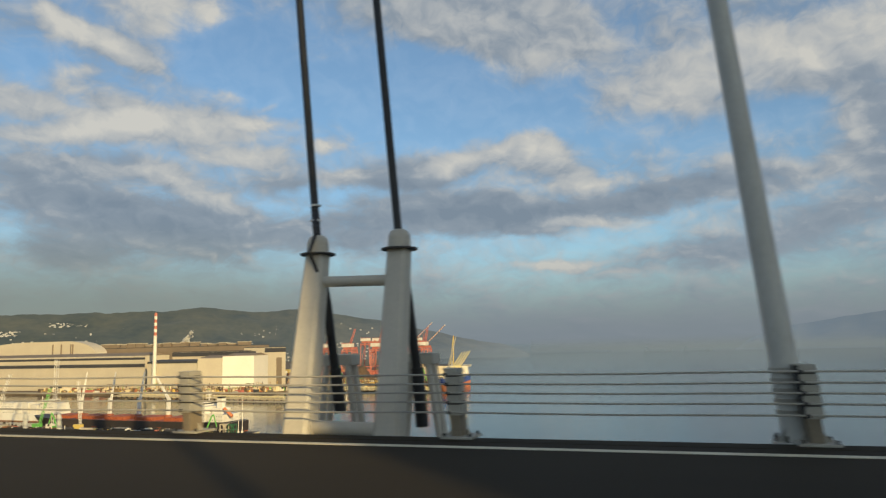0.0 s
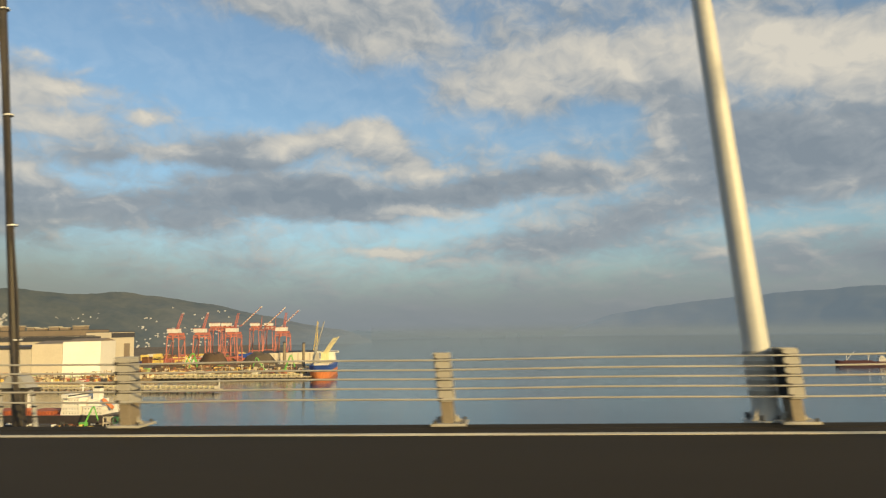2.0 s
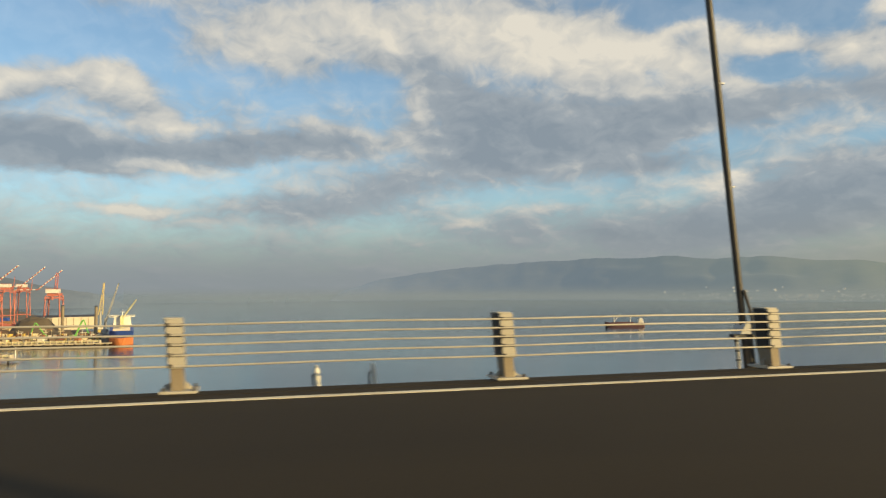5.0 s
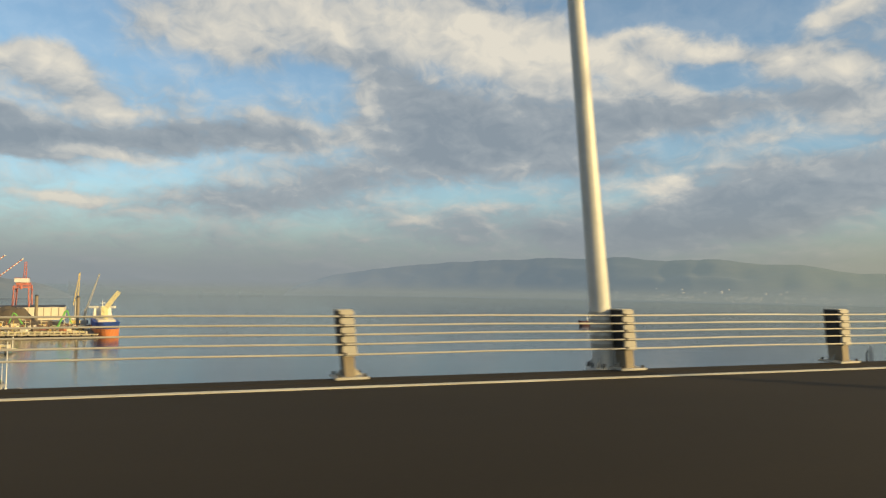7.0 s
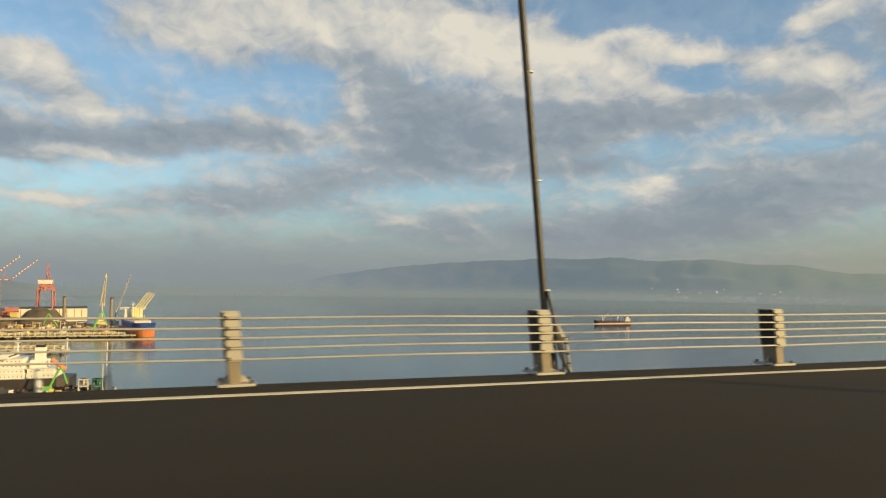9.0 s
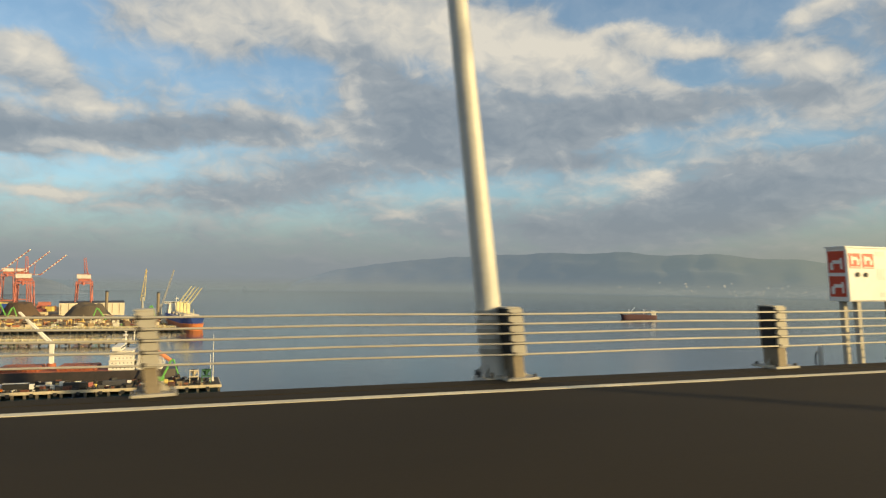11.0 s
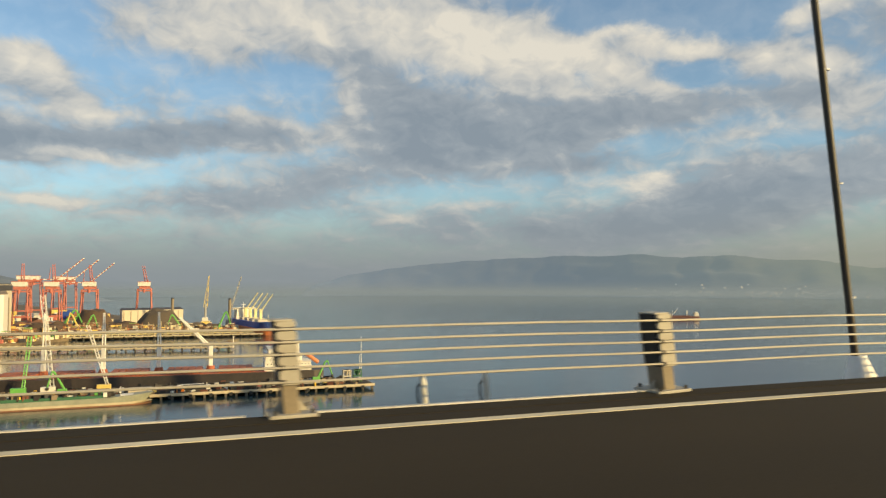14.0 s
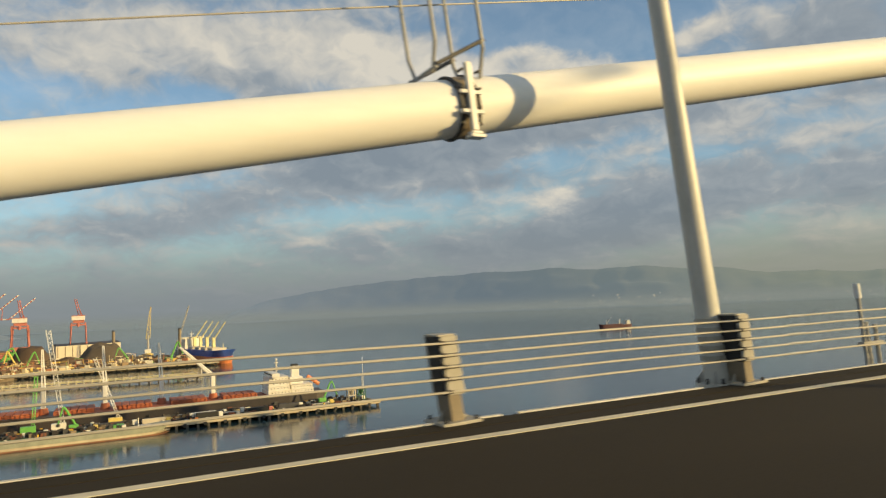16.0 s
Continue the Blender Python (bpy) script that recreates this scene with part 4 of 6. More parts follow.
tube(bm, (0, 0, -0.8), (0, 0, 0.5), 0.12, n=12)
part("socket", bm, FRAME, ob, "grey steel socket", smooth=True)
for n in range(2, 20):
    copy_thing(ob, pose(0.5 - 25.0 * n, -17.4, 0.0))

# ---- twin hanger with its grey portal frame ----
ob = thing("hanger_portal", (-9.0, 9.8, -0.8), "grey painted steel portal frame guarding twin hangers", "steel frame")


def tapered_leg(foot, head, w0, w1):
    """A raked box leg that narrows from foot to head."""
    bm = bmn()
    rings = []
    for c, w in ((foot, w0), (head, w1)):
        rings.append([bm.verts.new((c[0] + u * w, c[1] + v * w, c[2])) for u, v in ((-1, -0.75), (-0.75, -1), (0.75, -1), (1, -0.75), (1, 0.75), (0.75, 1), (-0.75, 1), (-1, 0.75))])
    for k in range(8):
        bm.faces.new((rings[0][k], rings[0][(k + 1) % 8], rings[1][(k + 1) % 8], rings[1][k]))
    bm.faces.new(rings[0][::-1])
    bm.faces.new(rings[1])
    return bm


HEADS = ((-0.83, 0.35), (0.60, 0.35))
FEET = ((-0.62, -0.72), (0.80, -0.72))
for (hx, hy), (fx, fy), w in zip(HEADS, FEET, (0.225, 0.205)):
    part("leg", tapered_leg((fx, fy, 0), (hx, hy, 3.50), w, 0.155), PORTAL, ob)
    bm = bmn()
    tube(bm, (hx, hy, 3.488), (hx, hy, 3.512), 0.285, n=24)
    part("flange", bm, STEEL_DARK, ob, "dark round flange")
    bm = bmn()
    tube(bm, (hx, hy, 3.512), (hx, hy, 3.70), 0.185, 0.172, 20)
    tube(bm, (hx, hy, 3.70), (hx, hy, 3.77), 0.172, 0.145, 20)
    tube(bm, (hx, hy, 3.77), (hx, hy, 3.81), 0.145, 0.09, 20)
    part("cap", bm, PORTAL, ob, smooth=True)
for z, y, x0, x1, r in ((3.04, 0.23, -0.72, 0.50, 0.085), (0.86, -0.42, -0.72, 0.62, 0.10)):
    bm = bmn()
    tube(bm, (x0, y, z), (x1, y, z - 0.03), r, n=16)
    part("cross_tube", bm, PORTAL, ob, smooth=True)
for k, (hx, hy) in enumerate(HEADS):
    ob2 = thing("hanger", (-9.0 + hx, 9.8 + hy, -0.8), "dark twin hanger rope passing the grey portal", "hanger rope", "hanger ropes")
    bm = bmn()
    tube(bm, (0, 0, 3.6), (-LEAN * 14, 0.1, 18), 0.064, n=12)
    part("rope", bm, TWIN_SHADED, ob2, smooth=True)
    bm = bmn()
    path_tube(bm, [(0.0, 0.0, 3.55), (0.06, 0.2, 2.7), (0.10, 0.3, 2.0), (0.13, 0.35, 1.6)], 0.075, 10)
    part("sleeve", bm, TWIN_SHADED, ob2, "black sleeve below the portal head", smooth=True)
    bm = bmn()
    tube(bm, (0.13, 0.35, 1.65), (0.20 - 0.02 * k, 0.4, 0.75 if k else 0.95), 0.10, n=12)
    part("socket", bm, TWIN_SHADED, ob2, smooth=True)
    bm = bmn()
    box(bm, -0.26 + 0.05 * k, 0.32, 0.55, 0.90, 1.70, 1.88, 0.02)
    part("anchor_cap", bm, PORTAL, ob2)
    for q in (-1, 1):
        for dy in (0.6, 0.86):
            bm = bmn()
            tube(bm, (0.03 + q * 0.19, dy, 1.72), (0.08 + q * 0.40, dy, 0), 0.055, n=10)
            part("anchor_leg", bm, PORTAL, ob2)
    if not k:
        bm = bmn()
        path_tube(bm, [(-0.02, -0.05, 4.2), (0.06, -0.2, 3.8), (0.02, -0.31, 3.5), (0.12, -0.24, 3.2), (0.17, -0.1, 2.8), (0.14, 0.1, 2.2)], 0.028, 8)
        part("tied_cable", bm, TWIN_SHADED, ob2, "thin black cable tied over the portal head")
        for z in (4.05, 4.3):
            bm = bmn()
            tube(bm, (-0.04, 0, z), (-0.04, 0, z + 0.03), 0.085, n=10)
            part("tie", bm, TIE, ob2, "white cable tie")

# ---- tower ----
ob = thing("bridge_tower", (32.2, 0, -65), "tall grey steel bridge tower with two legs", "bridge tower")
for y in (-24.5, 17.5):
    bm = bmn()
    box(bm, -4.5, 4.5, y - 3.6, y + 3.6, 0, 230, 0.6)
    part("leg", bm, TOWER, ob)
bm = bmn()
box(bm, -3.2, 3.2, -24.5, 17.5, 218, 226, 0.3)
part("cross_beam", bm, TOWER, ob)
bm = bmn()
box(bm, -3.2, 3.2, -21, 14, 52, 60, 0.3)
part("cross_beam", bm, TOWER, ob)

# ---- walkway furniture ----


def stub_pair(x):
    for dx in (-0.42, 0.42):
        ob = thing("walkway_stub", (x + dx, 10.6, -0.8), "short weathered cream pipe stub on the service walkway", "pipe stub", "pipe stubs")
        bm = bmn()
        tube(bm, (0, 0, 0), (0, 0, 0.78), 0.042, n=10)
        part("pipe", lean(bm, 0.8), POLE, ob)
        bm = bmn()
        tube(bm, (0, 0, 0.78), (0, 0, 0.90), 0.048, 0.028, 10)
        part("cap", lean(bm, 0.8), POLE, ob)
        bm = bmn()
        path_tube(bm, [(-0.02, 0.05, 0.3), (-0.07, 0.05, 0.6), (-0.065, 0.05, 0.74), (-0.02, 0.04, 0.80)], 0.014, 6)
        part("vent_hook", lean(bm, 0.8), BLACK, ob)


for x in [-16.0, -36.3, -57.0] + [-82.35 - 25 * k for k in range(0, 17)]:
    stub_pair(x)


def pipe_run(x0, x1, z=-0.06):
    ob = thing("drain_pipe", (x0, 10.0, 0), "fat cream-painted pipe lying on the service walkway", "pipe", "walkway pipes")
    bm = bmn()
    tube(bm, (0.3, 0, z - 0.05), (x1 - x0, 0, z - 0.02), 0.085, n=14)
    part("pipe", bm, POLE, ob, smooth=True)
    bm = bmn()
    tube(bm, (0.05, 0, z - 0.78), (0.05, 0, z + 0.06), 0.10, n=14)
    tube(bm, (0.05, 0, z + 0.06), (0.05, 0, z + 0.11), 0.10, 0.05, 14)
    part("stand_pipe", bm, POLE, ob, smooth=True)
    for f in (0.3, 0.85):
        bm = bmn()
        box(bm, f * (x1 - x0) - 0.06, f * (x1 - x0) + 0.06, -0.12, 0.12, -0.8, z - 0.1)
        part("saddle", bm, FRAME, ob)


pipe_run(-23.3, -20.2)
pipe_run(-113.25, -109.9)
pipe_run(-411.6, -407.0, 0.05)


def hydrant_cabinet(x, paint, label):
    ob = thing("hydrant_cabinet", (x, 10.1, -0.72 if x < -400 else -0.8), label, "fire cabinet", "fire cabinets")
    ob.matrix_basis = ob.matrix_basis @ Matrix.Diagonal((0.91, 1.0, 0.965, 1.0))
    bm = bmn()
    box(bm, -1.0, 1.0, -0.32, 0.06, 1.78, 2.72, 0.015)
    part("body", lean(bm, 0.8), paint, ob)
    bm = bmn()
    box(bm, -1.02, 1.02, -0.34, 0.08, 2.715, 2.745, 0.006)
    part("top_sheet", lean(bm, 0.8), paint, ob)
    for nm, a0, a1 in (("door", -0.98, 0.27), ("door", 0.29, 0.98)):
        bm = bmn()
        box(bm, a0, a1, -0.332, -0.319, 1.80, 2.70, 0.004)
        d = part(nm, lean(bm, 0.8), paint, ob)
        bm = bmn()
        hx = 0.42 if a0 > 0 else -0.55
        tube(bm, (hx, -0.36, 2.25), (hx, -0.33, 2.25), 0.04, n=10)
        part("latch", lean(bm, 0.8), STEEL_DARK, d)
    bm = bmn()
    tube(bm, (-0.76, -0.36, 2.25), (-0.76, -0.33, 2.25), 0.04, n=10)
    part("latch", lean(bm, 0.8), STEEL_DARK, ob)
    for px in (-0.80, -0.47):
        bm = bmn()
        box(bm, px - 0.14, px + 0.14, -0.337, -0.331, 2.36, 2.62)
        pl = part("red_panel", lean(bm, 0.8), RED_SIGN, ob, "red pictogram panel")
        for b0, b1, c0, c1 in ((-0.09, -0.05, 2.43, 2.58), (-0.05, 0.06, 2.50, 2.56), (0.05, 0.10, 2.42, 2.52), (-0.12, 0.12, 2.375, 2.39)):
            bm = bmn()
            box(bm, px + b0, px + b1, -0.340, -0.336, c0, c1)
            part("pictogram_bar", lean(bm, 0.8), WHITE, pl)
    for px, c0, c1 in ((-0.16, 2.58, 2.66), (-0.16, 2.16, 2.36), (-0.10, 1.86, 1.94)):
        bm = bmn()
        box(bm, px - 0.10, px + 0.13, -0.335, -0.3315, c0, c1)
        part("paper_label", lean(bm, 0.8), TIE, ob, "blank white label")
    for z0, z1 in ((2.28, 2.66), (1.86, 2.22)):
        bm = bmn()
        box(bm, -1.006, -0.999, -0.29, 0.03, z0, z1)
        pl = part("side_panel", lean(bm, 0.8), RED_SIGN, ob, "red side panel")
        for y0, y1, c0, c1 in ((-0.25, -0.21, 0.06, 0.26), (-0.21, -0.06, 0.16, 0.22), (-0.07, -0.01, 0.05, 0.18)):
            bm = bmn()
            box(bm, -1.010, -1.005, y0, y1, z0 + c0, z0 + c1)
            part("pictogram_bar", lean(bm, 0.8), WHITE, pl)
    for lx, ly in ((-0.72, -0.25), (-0.74, 0.0), (0.45, 0.0), (0.62, -0.25)):
        bm = bmn()
        box(bm, lx - 0.045, lx + 0.045, ly - 0.045, ly + 0.045, -0.08, 1.79, 0.006)
        part("leg", lean(bm, 0.8), FRAME if ly > 0 else STEEL, ob)
    bm = bmn()
    path_tube(bm, [(0.72, -0.12, 1.78), (0.74, -0.12, 1.5), (0.78, -0.1, 1.1), (0.92, -0.06, 0.8), (1.15, 0.0, 0.45), (1.25, 0.0, 0)], 0.075, 10)
    part("hose", lean(bm, 0.8), HOSE, ob, "dirty ribbed hose")
    if x < -300:
        bm = bmn()
        path_tube(bm, [(0.42 + 0.16 * math.cos(a) + 0.012 * a, -0.1 + 0.02 * math.sin(a * 0.5), 1.52 + 0.2 * math.sin(a)) for a in np.linspace(0, 13.5, 40)], 0.035, 8)
        part("hose_coil", lean(bm, 0.8), BLACK, ob, "black coiled hose under the cabinet")


for x, paint, label in ((-82.06, CABINET_GREY, "cream-grey fire cabinet with red panels on steel legs"), (-331.2, WHITE, "bright white fire cabinet with red panels on steel legs"), (-456.06, WHITE, "bright white fire cabinet with red panels on steel legs")):
    hydrant_cabinet(x, paint, label)

# ---- instruments near the low end of the cable ----
ob = thing("sensor_post", (-484.6, 10.0, -0.8), "grey sensor post with a small white head", "sensor post")
bm = bmn()
tube(bm, (0, 0, 0), (0, 0, 1.75), 0.035, n=8)
part("mast", lean(bm, 0.8), FRAME, ob)
bm = bmn()
tube(bm, (0, 0, 1.75), (0, 0, 2.0), 0.055, n=10)
part("head", lean(bm, 0.8), CONE, ob)
for dx, h in ((0.18, 1.35), (0.42, 1.30)):
    bm = bmn()
    tube(bm, (dx, 0.05, 0), (dx, 0.05, h), 0.04, n=8)
    part("side_post", lean(bm, 0.8), FRAME, ob)
bm = bmn()
box(bm, -0.06, 0.5, -0.03, 0.08, 0.95, 1.02)
part("cross_bar", lean(bm, 0.8), FRAME, ob)
ob = thing("ribbed_insulator", (-481.5, 9.7, -0.8), "ribbed white insulator on a stub", "insulator")
for k in range(5):
    bm = bmn()
    tube(bm, (0, 0, 0.70 + k * 0.06), (0, 0, 0.74 + k * 0.06), 0.075, n=14)
    part("rib", bm, CONE, ob)
bm = bmn()
tube(bm, (0, 0, 0), (0, 0, 0.98), 0.06, n=10)
part("core", bm, CONE, ob)

ob = thing("white_marker_post", (-481.85, 9.7, -0.8), "short white marker post on the service walkway", "marker post")
bm = bmn()
box(bm, -0.05, 0.05, -0.03, 0.03, 0, 1.05, 0.01)
part("post", lean(bm, 0.8), CONE, ob)
bm = bmn()
box(bm, -0.06, 0.06, -0.04, 0.04, 1.05, 1.09, 0.01)
part("cap", lean(bm, 0.8), CONE, ob)

# ---- water, land and hills ----
SEA_Z = -65.5
bm = bmn()
ring = [bm.verts.new((-250 + 4900 * math.cos(a), 4900 * math.sin(a), SEA_Z)) for a in np.linspace(0, 2 * math.pi, 97)[:-1]]
bm.faces.new(ring)
solid("water", bm, SEA, "calm grey-blue bay water under evening light", "water", kind="structure")

QUAY_Z = -62.2
bm = bmn()
prism(bm, [(-342, 962), (-560, 972), (-600, 905), (-700, 868), (-920, 880), (-2700, 960), (-3300, 2900), (-2000, 4000), (-1350, 4150), (-1060, 3000), (-800, 2300), (-565, 1650), (-412, 1200), (-388, 1130), (-352, 1040)], SEA_Z - 2, QUAY_Z)
solid("port_ground", bm, LAND, "dusty brown port yard and quay", "ground", kind="structure")


def hills(name, mat, centre, radius, depth, profile, label, seed, foot=SEA_Z, rows=12, step=0.35, relief=0.05):
    bm = bmn()
    azs = np.arange(profile[0][0], profile[-1][0], step)
    grid = []
    for a in azs:
        reach = radius(a) if callable(radius) else radius
        top = np.interp(a, [q[0] for q in profile], [q[1] for q in profile])
        crest = 1.2 + (reach + depth) * math.tan(radians(top)) + 14 * noise.noise((a * 0.33 + seed, 0, 3)) + 5 * noise.noise((a * 1.3, seed, 1)) + 2.2 * noise.noise((a * 5.1, seed, 2))
        col = []
        for k in range(rows + 1):
            f = k / rows
            r = reach + depth * f + 8 * noise.noise((a * 0.8, f * 3, seed))
            rise = f ** 0.8 + relief * noise.noise((a * 0.55, f * 4.0, seed + 4)) * math.sin(math.pi * f) * 2
            col.append(bm.verts.new((centre + r * math.sin(radians(a)), r * math.cos(radians(a)), foot + (crest - foot) * rise)))
        grid.append(col)
    for c0, c1 in zip(grid, grid[1:]):
        for k in range(rows):
            bm.faces.new((c0[k], c1[k], c1[k + 1], c0[k + 1]))
    return solid(name, bm, mat, label, "hills", kind="structure", smooth=True)


def east_reach(a):
    f = min(1.0, max(0.0, (a - 14) / 30))
    return 4450 - 950 * f * f * (3 - 2 * f)


hills("backdrop_hills_east", HILL_EAST, -300, east_reach, 400, [(7.2, -0.7), (8.6, 0.1), (10.8, 0.75), (13.5, 1.2), (16.8, 1.6), (20.3, 1.9), (25.7, 2.25), (30, 2.25), (34.4, 2.4), (36.5, 2.1), (39, 2.2), (42, 2.05), (46, 1.75), (50, 1.2), (54, 1.0), (58, 0.9), (64, 1.3), (72, 1.0), (80, 0.4)], "hills across the bay with blue-grey haze put into their glow", 3)
hills("backdrop_hills_west", HILL_WEST, -60, 3350, 600, [(-66, 2.2), (-58, 2.6), (-51, 2.7), (-44.6, 2.85), (-40, 2.9), (-36.4, 3.25), (-33.3, 2.85), (-29.6, 3.05), (-25.3, 2.4), (-23, 1.95), (-20.9, 1.5), (-18.6, 1.05), (-16.5, 0.5), (-14.5, 0.1), (-12.5, -0.3), (-11, -0.9)], "dark wooded hills behind the port, haze put into their glow", 8)
hills("backdrop_far_shore", HILL_FAR, -250, 4420, 120, [(-17, -0.2), (-14, 0.05), (-9, -0.15), (-5, -0.45), (-2, -0.8)], "faint low far shore, haze put into its glow", 5, rows=3)

# upright glowing sheets added to stand in for haze on the far water
def haze_sheet(centre, reach, a0, a1, top, mat):
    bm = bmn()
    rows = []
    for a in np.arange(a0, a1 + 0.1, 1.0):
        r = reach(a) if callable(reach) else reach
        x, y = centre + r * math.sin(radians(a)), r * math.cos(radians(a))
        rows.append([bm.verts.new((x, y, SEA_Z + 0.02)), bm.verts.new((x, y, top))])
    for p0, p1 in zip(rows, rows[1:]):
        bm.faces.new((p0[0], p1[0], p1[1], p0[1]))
    solid("backdrop_haze_sheet", bm, mat, "pale glowing see-through sheet standing in for far haze", "haze", kind="structure", smooth=True)


haze_sheet(-300, lambda a: east_reach(a) - 40, -8, 86, 190, HAZE_FAR)
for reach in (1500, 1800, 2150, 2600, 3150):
    haze_sheet(-300, reach, -9, 86, 40, HAZE_NEAR)

# pale houses strung along both shores
rng = random.Random(21)
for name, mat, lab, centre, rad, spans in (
    ("backdrop_town_east", TOWN_EAST, "pale far houses along the eastern shore with a haze glow", -300, east_reach, ((36.0, 39.6, 70, 26), (41.6, 44.2, 46, 24), (45, 50, 30, 30), (52, 57, 24, 30), (30, 36, 16, 40), (36, 46, 20, 90))),
    ("backdrop_town_west", TOWN, "pale far houses on the wooded slopes with a haze glow", -60, 3350, ((-47.4, -44.6, 34, -440), (-50.5, -48.5, 40, -330), (-50, -44, 40, 330), (-42, -22, 110, 380), (-54, -26, 90, 440), (-34, -22, 40, 160))),
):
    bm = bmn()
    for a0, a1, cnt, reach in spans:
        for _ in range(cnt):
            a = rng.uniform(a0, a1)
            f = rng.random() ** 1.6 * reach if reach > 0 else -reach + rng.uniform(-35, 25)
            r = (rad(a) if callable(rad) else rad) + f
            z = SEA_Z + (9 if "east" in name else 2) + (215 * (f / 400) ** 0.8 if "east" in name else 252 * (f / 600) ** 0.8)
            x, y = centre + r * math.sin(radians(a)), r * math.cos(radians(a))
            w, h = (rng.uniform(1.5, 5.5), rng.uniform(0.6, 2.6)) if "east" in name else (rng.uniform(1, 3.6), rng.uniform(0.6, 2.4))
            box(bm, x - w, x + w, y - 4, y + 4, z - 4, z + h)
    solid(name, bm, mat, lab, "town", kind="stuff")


# ---- port: quays and piers ----
def pier(name, x0, x1, y0, y1, top, label, pile_step=6.0, turn=0.0, at=(0, 0), paving=None):
    ob = thing(name, (at[0], at[1], 0), label, "pier", turn=turn)
    bm = bmn()
    box(bm, x0, x1, y0, y1, top - 1.3, top, 0.1)
    part("deck", bm, PIER, ob)
    if paving:
        bm = bmn()
        box(bm, x0 + 0.6, x1 - 0.6, y0 + 0.8, y1 - 0.4, top - 0.05, top + 0.03)
        part("paving", bm, paving, ob, "dark oily asphalt paving")
    bm = bmn()
    box(bm, x0, x1, y0 - 0.5, y0 - 0.01, top - 1.0, top + 0.5)
    part("kerb", bm, PIER, ob)
    bm = bmn()
    box(bm, -0.7, 0.7, 0.3, 1.8, SEA_Z - 2, top - 1.3)
    pile_mesh = mesh_of("support_leg", bm, PIER_DARK)
    bm = bmn()
    box(bm, -0.9, 0.9, -0.9, -0.5, top - 2.4, top - 0.5)
    fender_mesh = mesh_of("fender", bm, BLACK)
    for nm, me, x, step in (("support_leg", pile_mesh, x0 + 1, pile_step), ("fender", fender_mesh, x0 + 2, 11.5)):
        while x < x1:
            q = new(nm, me)
            q.parent = ob
            q.location = (x, y0, 0)
            x += step
    return ob


pier("near_pier", -640, -319.5, 447, 483.5, -62.3, "long sunlit concrete pier with dark paving on piles", paving=YARD)
pier("middle_jetty", -420, 0, -6, 6, -62.0, "narrow concrete jetty with pipe racks", 9.0, -10.0, (-386, 768))
pier("stock_quay", -260, 0, -4, 10, -61.8, "concrete quay below the stockpiles", 8.0, -3.0, (-338, 955))

# ---- ships ----


def hull(bm, length, beam, z0, z1, flare=0.0, sheer=0.0, bow_len=0.16, stern=0.9):
    """A ship's hull from the stern at -x to the bow at +x."""
    rows = []
    stations = [0, 0.03, 0.12, 0.5, 0.84, 0.90, 0.94, 0.97, 0.99, 1.0]
    widths = [stern * 0.82, stern, 1, 1, 1.0, 0.93, 0.80, 0.60, 0.36, 0.08]
    for f, w in zip(stations, widths):
        lo = w * beam / 2
        hi = min(1.0, w + flare * max(0, f - 0.8) * 4) * beam / 2
        x = (f - 0.5) * length
        xb = x + (0.035 * length if f > 0.9 else 0) * (f - 0.9) * 10
        zz = z1 + sheer * max(0, (f - 0.75) * 4) ** 2
        rows.append([bm.verts.new(q) for q in ((x, -lo, z0), (xb, -hi, zz), (xb, hi, zz), (x, lo, z0))])
    for a, b in zip(rows, rows[1:]):
        for i in range(4):
            bm.faces.new((a[i], b[i], b[(i + 1) % 4], a[(i + 1) % 4]))
    bm.faces.new(rows[0])
    bm.faces.new(rows[-1][::-1])


def house(ob, x0, x1, half, z0, decks, mat, h=2.8, wing=3.0, wheelhouse=True):
    for k in range(decks):
        f = k * 0.5
        bm = bmn()
        w = half - 0.35 * k
        box(bm, x0 + f, x1 - f * 0.6, -w, w, z0 + k * h, z0 + (k + 1) * h - 0.25, 0.15)
        lvl = part("deck_house", bm, mat, ob)
        bm = bmn()
        box(bm, x0 + f - 0.5, x1 - f * 0.6 + 0.5, -w - 0.5, w + 0.5, z0 + (k + 1) * h - 0.25, z0 + (k + 1) * h, 0.05)
        part("deck_edge", bm, mat, lvl)
        for s in (-1, 1):
            for j in range(max(3, int((x1 - x0) / 2.4))):
                bm = bmn()
                xx = x0 + f + 1.4 + j * 2.2
                if xx > x1 - f - 1:
                    break
                box(bm, xx - 0.28, xx + 0.28, s * w - 0.06, s * w + 0.06, z0 + k * h + 1.15, z0 + k * h + 1.7)
                part("window", bm, GLASS_DARK, lvl)
    z = z0 + decks * h
    if not wheelhouse:
        return z
    bm = bmn()
    fx = x1 - decks * 0.3 - 6
    box(bm, fx, fx + 5, -half - wing, half + wing, z, z + 2.7, 0.15)
    br = part("bridge", bm, mat, ob)
    bm = bmn()
    box(bm, fx - 0.06, fx + 5.06, -half - wing + 0.5, half + wing - 0.5, z + 1.1, z + 2.0)
    part("bridge_window", bm, GLASS_DARK, br)
    return z + 2.7


